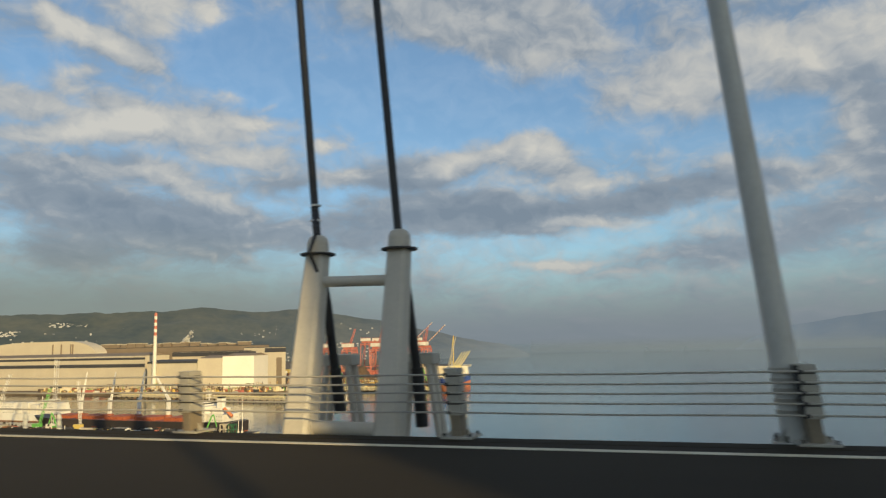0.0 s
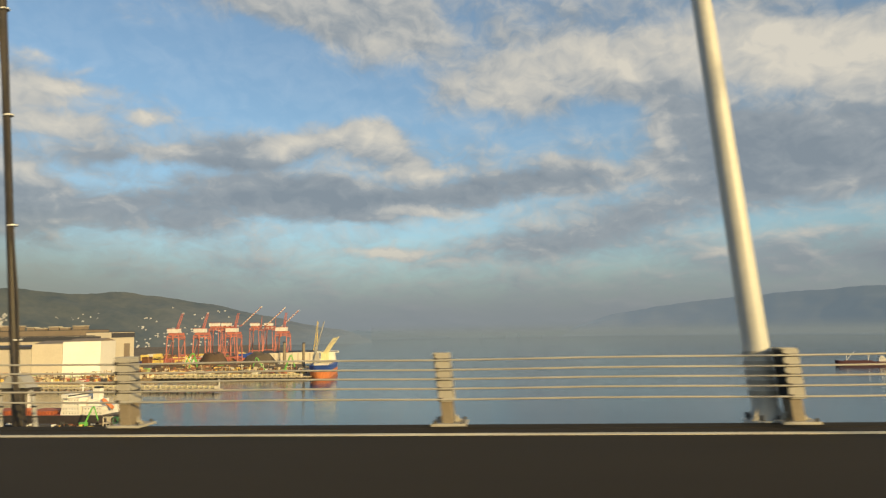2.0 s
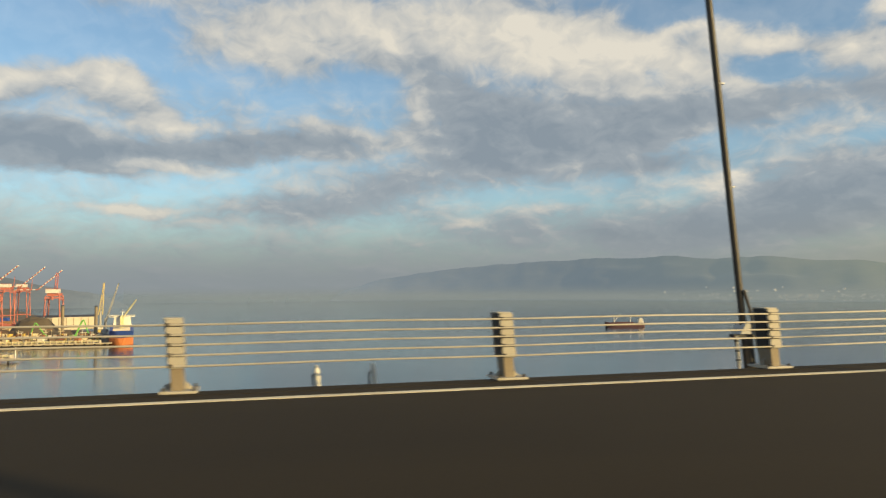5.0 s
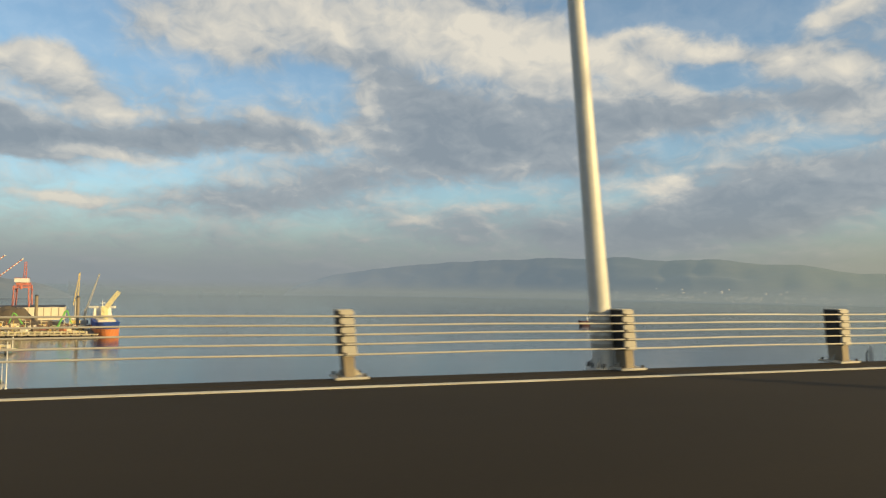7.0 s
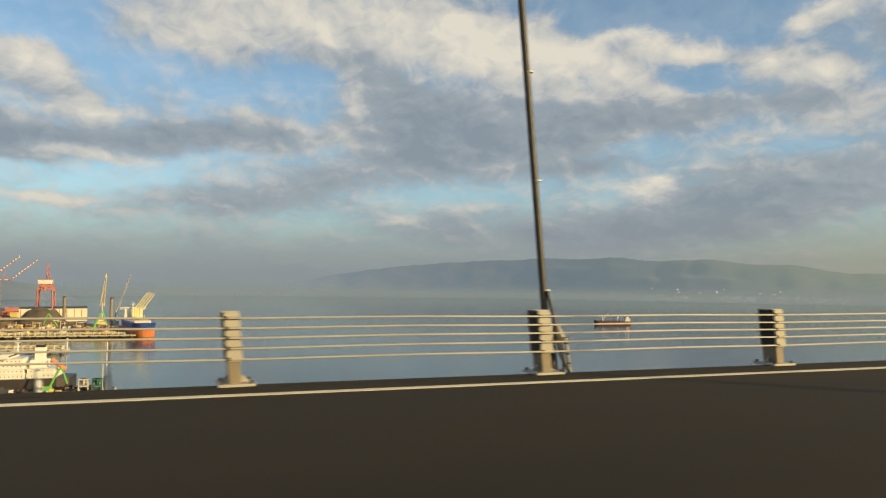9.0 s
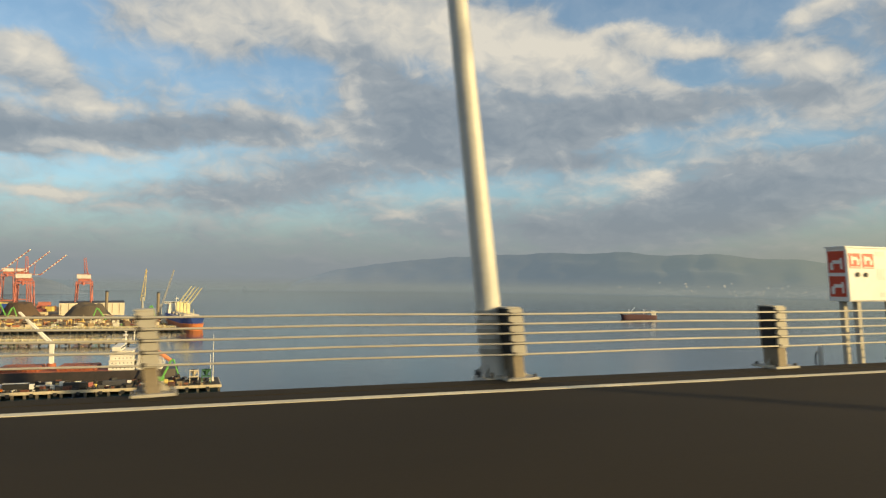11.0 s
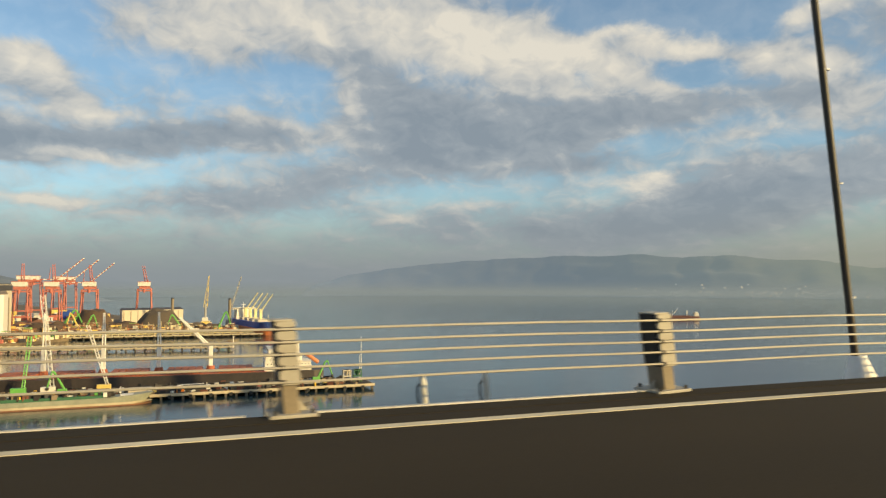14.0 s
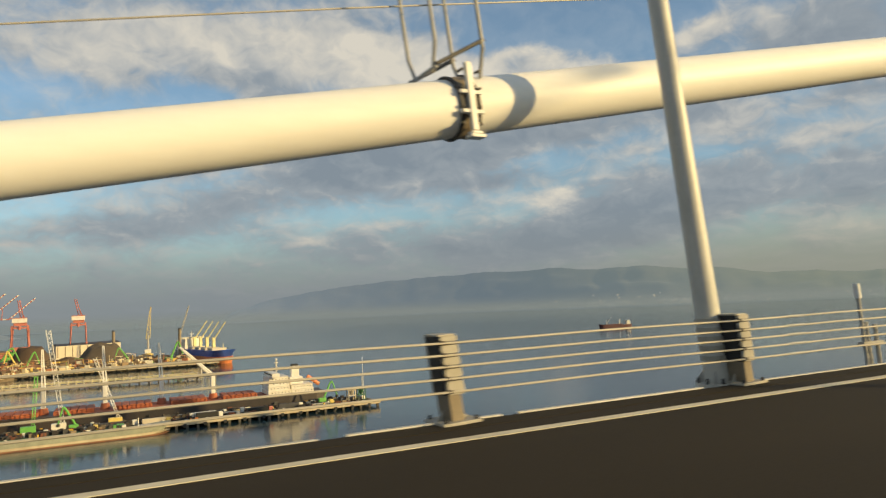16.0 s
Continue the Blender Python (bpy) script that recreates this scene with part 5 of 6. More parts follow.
# bulk carrier along the near pier
ob = thing("bulk_carrier", (-452, 500, SEA_Z), "black-hulled bulk carrier with red oxide deck alongside the pier", "ship", turn=177.0)
bm = bmn()
hull(bm, 214, 30, 1.6, 9.6, 0.3, 2.0)
part("hull", bm, HULL_BLACK, ob)
bm = bmn()
hull(bm, 213, 29.8, -1, 1.6, 0.0, 0.0)
part("boot_top", bm, DECK_RED, ob, "red underwater paint")
bm = bmn()
box(bm, -70, 88, -14.2, 14.2, 9.3, 9.75)
part("main_deck", bm, DECK_RED, ob, "red oxide deck")
for k, x in enumerate((-50, -18, 15, 48, 78)):
    bm = bmn()
    box(bm, x - 11, x + 11, -10, 10, 9.7, 11.6, 0.3)
    hc = part("hatch_coaming", bm, DECK_RED, ob)
    bm = bmn()
    for j in range(5):
        box(bm, x - 11 + j * 4.4 + 0.3, x - 11 + j * 4.4 + 4.1, -10.3, 10.3, 11.6, 12.3, 0.2)
    part("hatch_cover", bm, DECK_RED, hc)
    for j in range(9):
        for sy in (-10.7, 10.0):
            bm = bmn()
            box(bm, x - 10.6 + j * 2.6, x - 10.0 + j * 2.6, sy, sy + 0.7, 9.8, 12.0)
            part("stay", bm, DECK_RED, hc)
for k, x in enumerate((-34, -2, 31, 65)):
    bm = bmn()
    tube(bm, (x, 0, 9.6), (x, 0, 13.5), 3.2, 2.4, 14)
    base = part("crane_house", bm, DECK_RED, ob)
    bm = bmn()
    box(bm, x - 1.3, x + 1.3, -1.3, 1.3, 13.3, 27.0, 0.3)
    part("crane_post", bm, SHIP_WHITE, base, "white crane post")
    bm = bmn()
    tip = (x + (20 if k == 0 else 1), -6, 49 if k else 45)
    for s in (-0.9, 0.9):
        tube(bm, (x + s, -1, 25), (tip[0] + s * 0.4, tip[1], tip[2]), 0.5 if k else 0.85, 0.34 if k else 0.55, 6)
    part("crane_jib", bm, SHIP_WHITE, base, "white crane jib")
top = house(ob, -83, -68, 12.5, 9.6, 4, SHIP_WHITE, 3.0)
aft = house(ob, -99, -83.6, 11, 9.6, 2, SHIP_WHITE, 2.9, wheelhouse=False)
bm = bmn()
box(bm, -93, -84, -6, 6, aft, aft + 4.6, 0.3)
part("engine_casing", bm, SHIP_WHITE, ob)
bm = bmn()
prism(bm, [(-91, -2.6), (-86, -2.6), (-85.4, 0), (-86, 2.6), (-91, 2.6), (-91.8, 0)], aft + 4.6, aft + 12.0)
fn = part("funnel", bm, SHIP_WHITE, ob)
bm = bmn()
prism(bm, [(-90.7, -2.3), (-86.3, -2.3), (-85.8, 0), (-86.3, 2.3), (-90.7, 2.3), (-91.4, 0)], aft + 12.0, aft + 13.2)
part("funnel_top", bm, BLACK, fn, "black funnel top")
for sy in (-11.4, 11.4):
    for zz in (aft + 0.5, aft + 1.1):
        bm = bmn()
        path_tube(bm, [(-98.5, sy, zz), (-84, sy, zz)], 0.06, 5)
        part("hand_rail", bm, SHIP_WHITE, ob)
bm = bmn()
tube(bm, (-76, 0, top), (-76, 0, top + 9), 0.55, 0.3, 8)
box(bm, -76.3, -75.7, -3.4, 3.4, top + 3.2, top + 3.8)
box(bm, -77.2, -74.8, -2.0, 2.0, top + 5.8, top + 6.5)
box(bm, -76.6, -75.4, -2.6, 2.6, top + 8.4, top + 8.8)
part("radar_mast", bm, SHIP_WHITE, ob)
bm = bmn()
tube(bm, (-104, 6, 14), (-96, 6, 20), 1.3, n=8)
part("lifeboat", bm, HULL_ORANGE, ob, "orange lifeboat")
bm = bmn()
tube(bm, (98, 0, 11), (98, 0, 25), 0.5, 0.3, 8)
part("fore_mast", bm, SHIP_WHITE, ob)
for k in range(9):
    bm = bmn()
    box(bm, 84 + k * 1.6, 85.0 + k * 1.6, 13.6 - k * 0.55, 13.7 - k * 0.55, 7.0, 8.2)
    part("name_bar", bm, SHIP_WHITE, ob, "unreadable white name bar")

# green and white coaster in front of the pier
ob = thing("coaster", (-514, 440.5, SEA_Z), "low white coaster with green deck gear beside the pier", "ship")
bm = bmn()
hull(bm, 118, 11.5, 1.9, 4.4, 0.2, 2.2)
part("hull", bm, COASTER_GREEN, ob, "faded grey-green hull side")
bm = bmn()
hull(bm, 117.6, 11.3, 0.7, 1.9, 0.0, 0.0)
part("rubbing_strake", bm, PIER, ob, "cream lower strake")
bm = bmn()
box(bm, 46, 57, -3.4, 3.4, 4.4, 5.6, 0.3)
part("forecastle", bm, SHIP_WHITE, ob, "white forecastle")
bm = bmn()
hull(bm, 117, 11.2, -1, 0.7)
part("boot_top", bm, RUST, ob, "rusty boot top")
bm = bmn()
box(bm, -45, 38, -4.3, 4.3, 4.2, 6.0, 0.2)
part("hold_cover", bm, DARK_GREEN, ob, "grey-green hold cover")
bm = bmn()
box(bm, 33, 39, -3.2, 3.2, 6.0, 7.6, 0.4)
part("green_cover", bm, GREEN, ob, "green tarpaulin cover")
house(ob, -57, -48, 4.8, 4.4, 2, SHIP_WHITE, 2.6, 0.5)
bm = bmn()
tube(bm, (46, 0, 5), (46, 0, 10), 0.25, n=6)
part("mast", bm, SHIP_WHITE, ob)

# white factory ship moored behind the bulk carrier
ob = thing("factory_ship", (-654, 556, SEA_Z), "white factory ship with stepped deck houses moored behind the carrier", "ship", turn=177.0)
bm = bmn()
hull(bm, 150, 18, 1.0, 7.0, 0.3, 2.0)
part("hull", bm, SHIP_WHITE, ob)
bm = bmn()
hull(bm, 149.6, 17.8, -1, 1.0)
part("boot_top", bm, RUST, ob, "rusty boot top")
house(ob, -66, -40, 8, 7.0, 4, SHIP_WHITE)
house(ob, -6, 14, 7.5, 7.0, 4, SHIP_WHITE, 2.8, wheelhouse=False)
for x, hgt in ((-32, 9.0), (-20, 11.0), (24, 10.0), (36, 12.0), (48, 9.0), (60, 7.0)):
    bm = bmn()
    box(bm, x - 4.5, x + 4.5, -6.5, 6.5, 7.0, 7.0 + hgt, 0.3)
    bin_ = part("deck_bin", bm, SHED_WHITE, ob, "big white deck bin")
    bm = bmn()
    box(bm, x - 4.7, x + 4.7, -6.7, 6.7, 7.0 + hgt, 7.35 + hgt, 0.1)
    part("bin_lid", bm, SHIP_WHITE, bin_)
for x, lx in ((-36, -9), (18, 8), (55, -7)):
    bm = bmn()
    tube(bm, (x, 0, 7), (x, 0, 24), 0.5, 0.35, 8)
    part("mast", bm, SHIP_WHITE, ob)
    bm = bmn()
    tube(bm, (x, 0, 10), (x + lx, -2, 27), 0.35, 0.2, 6)
    part("derrick", bm, SHIP_WHITE, ob)

# blue geared bulk carrier, bow on
ob = thing("geared_bulk_carrier", (-341, 1047, SEA_Z), "blue cargo ship with orange boot top and raised cream jibs", "ship", turn=-80.6)
bm = bmn()
hull(bm, 165, 29, 9.0, 16.5, 0.5, 1.5)
part("hull", bm, HULL_BLUE, ob)
bm = bmn()
hull(bm, 164.6, 28.8, -1, 9.0, 0.2)
part("boot_top", bm, HULL_ORANGE, ob, "orange underwater paint")
for k, x in enumerate((50, 22, -6, -34)):
    bm = bmn()
    box(bm, x - 9, x + 9, -10, 10, 16.3, 19.6, 0.4)
    part("hatch", bm, SHED, ob, "pale hatch")
    bm = bmn()
    box(bm, x - 15.3, x - 11.7, -2.0, 2.0, 16.2, 33.5, 0.4)
    post = part("crane_post", bm, PALE_YELLOW, ob, "cream crane post")
    bm = bmn()
    for s in (-1.3, 1.3):
        tube(bm, (x - 13.5 + s, -1, 29), (x - 11.0 + s * 0.5, 16 + 0.6 * k, 54 + 0.5 * k), 0.85, 0.6, 6)
    part("crane_jib", bm, PALE_YELLOW, post, "cream crane jib")
top = house(ob, -72, -54, 12, 16.5, 5, SHIP_WHITE, 2.8, 5)
bm = bmn()
tube(bm, (-62, 0, top), (-62, 0, top + 9), 0.6, 0.3, 8)
box(bm, -62.4, -61.6, -3.5, 3.5, top + 4, top + 4.7)
part("radar_mast", bm, SHIP_WHITE, ob)
bm = bmn()
tube(bm, (74, 0, 17.5), (74, 0, 27), 0.5, 0.3, 8)
part("fore_mast", bm, PALE_YELLOW, ob)
for s in (-1, 1):
    bm = bmn()
    tube(bm, (76.5, s * 6.8, 13.5), (77.2, s * 7.6, 13.9), 0.9, n=8)
    part("hawse_pipe", bm, SHIP_WHITE, ob, "pale hawse pipe rim")

# coaster at anchor in the bay
ob = thing("anchored_coaster", (452, 1108, SEA_Z), "dark maroon coaster lying at anchor in the bay", "ship", turn=165.0)
bm = bmn()
hull(bm, 66, 11, -0.5, 6.2, 0.3, 2.2)
part("hull", bm, HULL_MAROON, ob)
bm = bmn()
box(bm, -14, 22, -4, 4, 5.8, 7.6, 0.3)
part("hatch", bm, HULL_MAROON, ob)
house(ob, -31, -22, 4.8, 6.2, 2, SHIP_WHITE, 2.7, 0.4)
for x, lean_x in ((-9, -2.5), (19, -11)):
    bm = bmn()
    tube(bm, (x, 0, 6), (x, 0, 17), 0.6, 0.4, 8)
    part("mast", bm, SHIP_WHITE, ob)
    bm = bmn()
    tube(bm, (x, 0, 8), (x + lean_x, 0, 21 if x > 0 else 17), 0.45, 0.3, 6)
    part("derrick", bm, SHIP_WHITE, ob)
# the freighters use the far shore's material, haze glow included
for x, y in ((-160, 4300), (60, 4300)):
    ob = thing("far_freighter", (x, y, SEA_Z), "tiny dark freighter far out, haze put into its glow", "ship", "far freighters")
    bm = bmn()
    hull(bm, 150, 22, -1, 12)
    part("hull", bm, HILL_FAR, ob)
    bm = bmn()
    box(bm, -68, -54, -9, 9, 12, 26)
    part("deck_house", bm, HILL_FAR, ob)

# ---- port: halls ----


def hall(name, corners, z1, label, wall=None, roof=None, ridge=0.0, bands=(), near=0.79):
    """A flat or ridged hall on a four-cornered plan, front side first."""
    ob = thing(name, (0, 0, 0), label, "industrial hall")
    z0 = QUAY_Z
    if near != 1.0:
        corners = [(-51 + near * (x + 51), near * y) for x, y in corners]
        z1 = 1.2 + near * (z1 - 1.2)
        bands = [(f0, f1, max(0.0, 1.2 + near * (z0 + h0 - 1.2) - z0) if h0 > 9 else h0 * near, 1.2 + near * (z0 + h1 - 1.2) - z0 if h1 > 12 else h1 * near, mat, nm) for f0, f1, h0, h1, mat, nm in bands]
    a, b, c, d = [Vector((x, y, 0)) for x, y in corners]
    bm = bmn()
    prism(bm, [(q.x, q.y) for q in (a, b, c, d)], z0, z1)
    part("wall", bm, wall or SHED, ob)
    bm = bmn()
    mid0, mid1 = (a + d) / 2, (b + c) / 2
    pts = [(q.x, q.y, z1 + 0.05) for q in (a, b, c, d)]
    vs = [bm.verts.new(q) for q in pts]
    if ridge:
        r0, r1 = bm.verts.new((mid0.x, mid0.y, z1 + ridge)), bm.verts.new((mid1.x, mid1.y, z1 + ridge))
        bm.faces.new((vs[0], vs[1], r1, r0))
        bm.faces.new((vs[2], vs[3], r0, r1))
        bm.faces.new((vs[0], r0, vs[3]))
        bm.faces.new((vs[1], vs[2], r1))
    else:
        hi = [bm.verts.new((x, y, z + 1.2)) for x, y, z in pts]
        for i in range(4):
            bm.faces.new((vs[i], vs[(i + 1) % 4], hi[(i + 1) % 4], hi[i]))
        bm.faces.new(hi)
    part("roof", bm, roof or ROOF, ob)
    n = (b - a).normalized()
    out = Vector((n.y, -n.x, 0))
    for f0, f1, h0, h1, mat, nm in bands:
        bm = bmn()
        p0, p1 = a.lerp(b, f0) + out * 0.6, a.lerp(b, f1) + out * 0.6
        q0, q1 = a.lerp(b, f0) - out * 0.1, a.lerp(b, f1) - out * 0.1
        lo = [bm.verts.new((q.x, q.y, z0 + h0)) for q in (p0, p1, q1, q0)]
        hi = [bm.verts.new((q.x, q.y, z0 + h1)) for q in (p0, p1, q1, q0)]
        for i in range(4):
            bm.faces.new((lo[i], lo[(i + 1) % 4], hi[(i + 1) % 4], hi[i]))
        bm.faces.new(hi)
        bm.faces.new(lo[::-1])
        part(nm, bm, mat, ob)
    return ob


# one hall, its shaded face put in SHED, its sunlit end in SHED_WHITE
hall("white_hall", [(-882, 1150), (-834, 1160), (-838, 1240), (-890, 1232)], -15, "steel hall on the quay, clad greyer for its shaded face", SHED, ROOF, 4)
hall("white_hall", [(-833, 1160), (-784, 1192), (-790, 1250), (-838, 1240)], -12, "hall end clad bright white for its sunlit face", SHED_WHITE, ROOF, 4, ((0.0, 1.0, 5.5, 7.5, ROOF_DARK, "eave_band"),))
hall("low_hall", [(-1000, 1150), (-883, 1150), (-891, 1232), (-1005, 1225)], -20.5, "low pale hall with a dark roof edge", SHED, ROOF_DARK, 3, ((0.05, 0.09, 0, 9, ROOF_DARK, "door"), (0.62, 0.70, 0, 11, ROOF_DARK, "door"), (0.0, 1.0, 38.5, 42.5, ROOF_DARK, "eave_band")))
hall("long_hall", [(-1900, 1215), (-1042, 1190), (-1040, 1260), (-1900, 1290)], -8, "very long pale hall with dark window bands", SHED, ROOF, 5, ((0.0, 1.0, 46.5, 51.0, ROOF_DARK, "window_band"), (0.0, 1.0, 31.0, 38.0, ROOF_DARK, "window_band"), (0.9, 0.93, 0, 10, ROOF_DARK, "door"), (0.70, 0.74, 0, 10, ROOF_DARK, "door")))
hall("great_hall", [(-1040, 1270), (-810, 1268), (-858, 1342), (-1040, 1345)], -3.5, "great tan shipyard hall with a dark roof edge", SHED, ROOF_DARK, 0, ((0.0, 1.0, 50.0, 58.5, ROOF_DARK, "eave_band"), (0.93, 0.96, 3, 40, ROOF, "door")))
hall("great_hall", [(-649, 1000), (-645, 1057), (-690, 1065), (-690, 1003)], 2.5, "tan gable end of the shipyard hall", SHED, ROOF_DARK, 0, ((0.55, 0.8, 2, 48, ROOF, "louvre"), (0.0, 1.0, 57.0, 64.0, ROOF_DARK, "eave_band")), near=1.0)
hall("rear_hall", [(-1450, 1470), (-985, 1455), (-985, 1560), (-1450, 1580)], 9, "brown rear hall with rooftop machinery", ROOF, ROOF_DARK, 0, ((0.0, 1.0, 60, 66, ROOF, "eave_band"),))
rng = random.Random(33)
for k in range(16):
    x = -1440 + k * 28 + rng.uniform(-5, 5)
    ob = thing("roof_vent", (-51 + 0.79 * (x + 51), 0.79 * 1500, 8.6), "boxy brown vent house on the hall roof", "roof vent", "roof vents")
    bm = bmn()
    w, h = rng.uniform(6, 13), rng.uniform(3, 8)
    prism(bm, [(-w, -6), (w, -6), (w, 6), (-w, 6)], 0, h)
    part("housing", bm, ROOF, ob)
    bm = bmn()
    box(bm, -w - 0.8, w + 0.8, -6.8, 6.8, h, h + 1.2)
    part("cowl", bm, SHED, ob)
# barrel-roofed hall
ob = thing("barrel_hall", (-1220, 1092, QUAY_Z), "cream barrel-roofed hall behind the long halls", "industrial hall")
bm = bmn()
arc = [(-195, 0), (-195, 60)] + [(-195 + 165 * (1 - math.cos(a)), 60 + 26 * math.sin(a)) for a in np.linspace(0.15, 1.5, 9)] + [(58 + 75 * math.cos(a), 60 + 26 * math.sin(a)) for a in np.linspace(1.5, 0.15, 8)] + [(133, 60), (133, 0)]
f0 = [bm.verts.new((x, 0, z)) for x, z in arc]
f1 = [bm.verts.new((x, 30, z)) for x, z in arc]
for i in range(len(arc)):
    j = (i + 1) % len(arc)
    bm.faces.new((f0[i], f0[j], f1[j], f1[i]))
bm.faces.new(f0)
bm.faces.new(f1[::-1])
part("shell", bm, SHED, ob)
for x in (26, 48, 72, 77):
    bm = bmn()
    box(bm, x - 1.4, x + 1.4, -1.0, 0.2, 60, 80 if x < 80 else 84)
    part("rib", bm, ROOF, ob)
# chimney
ob = thing("chimney", (-783, 903, QUAY_Z), "tall slim chimney banded red and white at the top", "chimney")
for k in range(8):
    z0 = 82 + k * 5.0
    bm = bmn()
    tube(bm, (0, 0, z0), (0, 0, z0 + 5.0), 2.5 - 0.04 * k, 2.46 - 0.04 * k, 18)
    part("band", bm, CRANE_RED if k % 2 else CRANE_WHITE, ob, "painted chimney band", smooth=True)
bm = bmn()
tube(bm, (0, 0, 0), (0, 0, 82), 3.4, 2.5, 18)
part("shaft", bm, SHED_WHITE, ob, smooth=True)
# steam
bm = bmn()
rng = random.Random(9)
for k in range(26):
    f = k / 25
    r = rng.uniform(3, 6.5) * (1.3 - f * 0.95)
    g = bmesh.ops.create_icosphere(bm, subdivisions=2, radius=r)
    off = Vector((rng.uniform(-16, 16) * (1 - f) + 26 * f - 8, rng.uniform(-6, 6), f * 44 + rng.uniform(-4, 4)))
    bmesh.ops.translate(bm, verts=g["verts"], vec=off)
for v in bm.verts:
    v.co += Vector((noise.noise(v.co * 0.16), noise.noise(v.co * 0.16 + Vector((9, 0, 0))), noise.noise(v.co * 0.16 + Vector((0, 7, 0))))) * 4
solid("steam_plume", bm, SMOKE, "white steam drifting from a stack behind the halls", "steam", kind="stuff", smooth=True, at=(-1350, 1690, 12))

# ---- port: cranes ----


def gantry(name, at, tall=66.0):
    ob = thing(name, (at[0], at[1], QUAY_Z), "red ship-to-shore gantry crane with a white machinery house", "gantry crane", "gantry cranes")
    for sx in (-13, 11):
        for sy in (-12, 12):
            bm = bmn()
            tube(bm, (sx * 1.1, sy, 0), (sx * 0.86, sy, tall - 8), 1.25, 1.0, 4)
            part("leg", bm, CRANE_RED, ob)
    for sy in (-12, 12):
        for z, h in ((14, 1.8), (tall - 13, 2.4)):
            bm = bmn()
            box(bm, -13, 11, sy - 0.8, sy + 0.8, z, z + h)
            part("portal_beam", bm, CRANE_RED, ob)
    for sx in (-13, 11):
        for z in (14, tall - 16):
            bm = bmn()
            box(bm, sx - 0.7, sx + 0.7, -12, 12, z, z + 1.6)
            part("sill_beam", bm, CRANE_RED, ob)
        bm = bmn()
        tube(bm, (sx, -12, 15), (sx, 12, tall - 16), 0.5, n=6)
        part("brace", bm, CRANE_RED, ob)
    bm = bmn()
    box(bm, -9, 8, -13, 16, tall - 9, tall - 4, 0.3)
    part("girder", bm, CRANE_RED, ob)
    bm = bmn()
    tube(bm, (-1, -13, tall - 9), (-1, -13, tall - 15), 2.2, 1.6, 8)
    part("cabin", bm, CRANE_RED, ob)
    bm = bmn()
    box(bm, -11, 9, -15, 0, tall - 4, tall + 3, 0.4)
    house_part = part("machinery_house", bm, CRANE_WHITE, ob, "white machinery house")
    bm = bmn()
    box(bm, -11.3, 9.3, -15.3, 0.3, tall + 3, tall + 3.8)
    part("house_roof", bm, CRANE_RED, house_part)
    return ob


def raised_boom(ob, tall):
    """A boom folded up beside its stay frame."""
    for dx, w in ((-2.2, 0.8), (2.0, 0.8)):
        bm = bmn()
        tube(bm, (dx + 2, -2, tall + 3), (dx * 0.7 - 5, 34, tall + 32), w, w * 0.8, 6)
        part("boom_chord", bm, CRANE_RED, ob)
    for k in range(7):
        f = k / 7
        bm = bmn()
        tube(bm, (-0.2 - 6.5 * f, -2 + 36 * f, tall + 3 + 29 * f), (3.4 - 7.5 * f, 2 + 36 * f, tall + 7 + 29 * f), 0.4, n=4)
        part("boom_lacing", bm, CRANE_RED, ob)
    bm = bmn()
    tube(bm, (6, -8, tall + 3), (1, 4, tall + 13), 0.7, 0.5, 5)
    part("stay", bm, CRANE_RED, ob)


for at in ((-671, 1252), (-631, 1273), (-580, 1297), (-499, 1340)):
    raised_boom(gantry("gantry_crane", at), 66.0)
for at, tip in (((-723, 1553), None), ((-711, 1592), (-622, 1565, 56)), ((-685, 1705), (-610, 1700, 57)), ((-672, 1768), (-580, 1715, 50.5))):
    ob = gantry("gantry_crane", at, tall=79)
    if tip is None:
        continue
    end = Vector((tip[0] - at[0], tip[1] - at[1], tip[2] - QUAY_Z))
    start = end + Vector((-47, 0, -42))
    segs = 18
    for k in range(segs):
        bm = bmn()
        tube(bm, start.lerp(end, k / segs), start.lerp(end, (k + 1) / segs), 1.3, n=6)
        part("boom_section", bm, CRANE_WHITE if k % 2 else CRANE_RED, ob, "red or white boom section")
    for k in range(8):
        bm = bmn()
        tube(bm, start + Vector((-6 * k, 0, -1)), start + Vector((-6 * k - 6, 0, -1)), 1.1, n=6)
        part("back_boom", bm, CRANE_WHITE if k % 2 else CRANE_RED, ob, "red or white boom section")
    bm = bmn()
    tube(bm, start + Vector((-14, 0, 0)), start + Vector((-12, 0, 22)), 0.9, 0.6, 5)
    part("stay_mast", bm, CRANE_RED, ob)

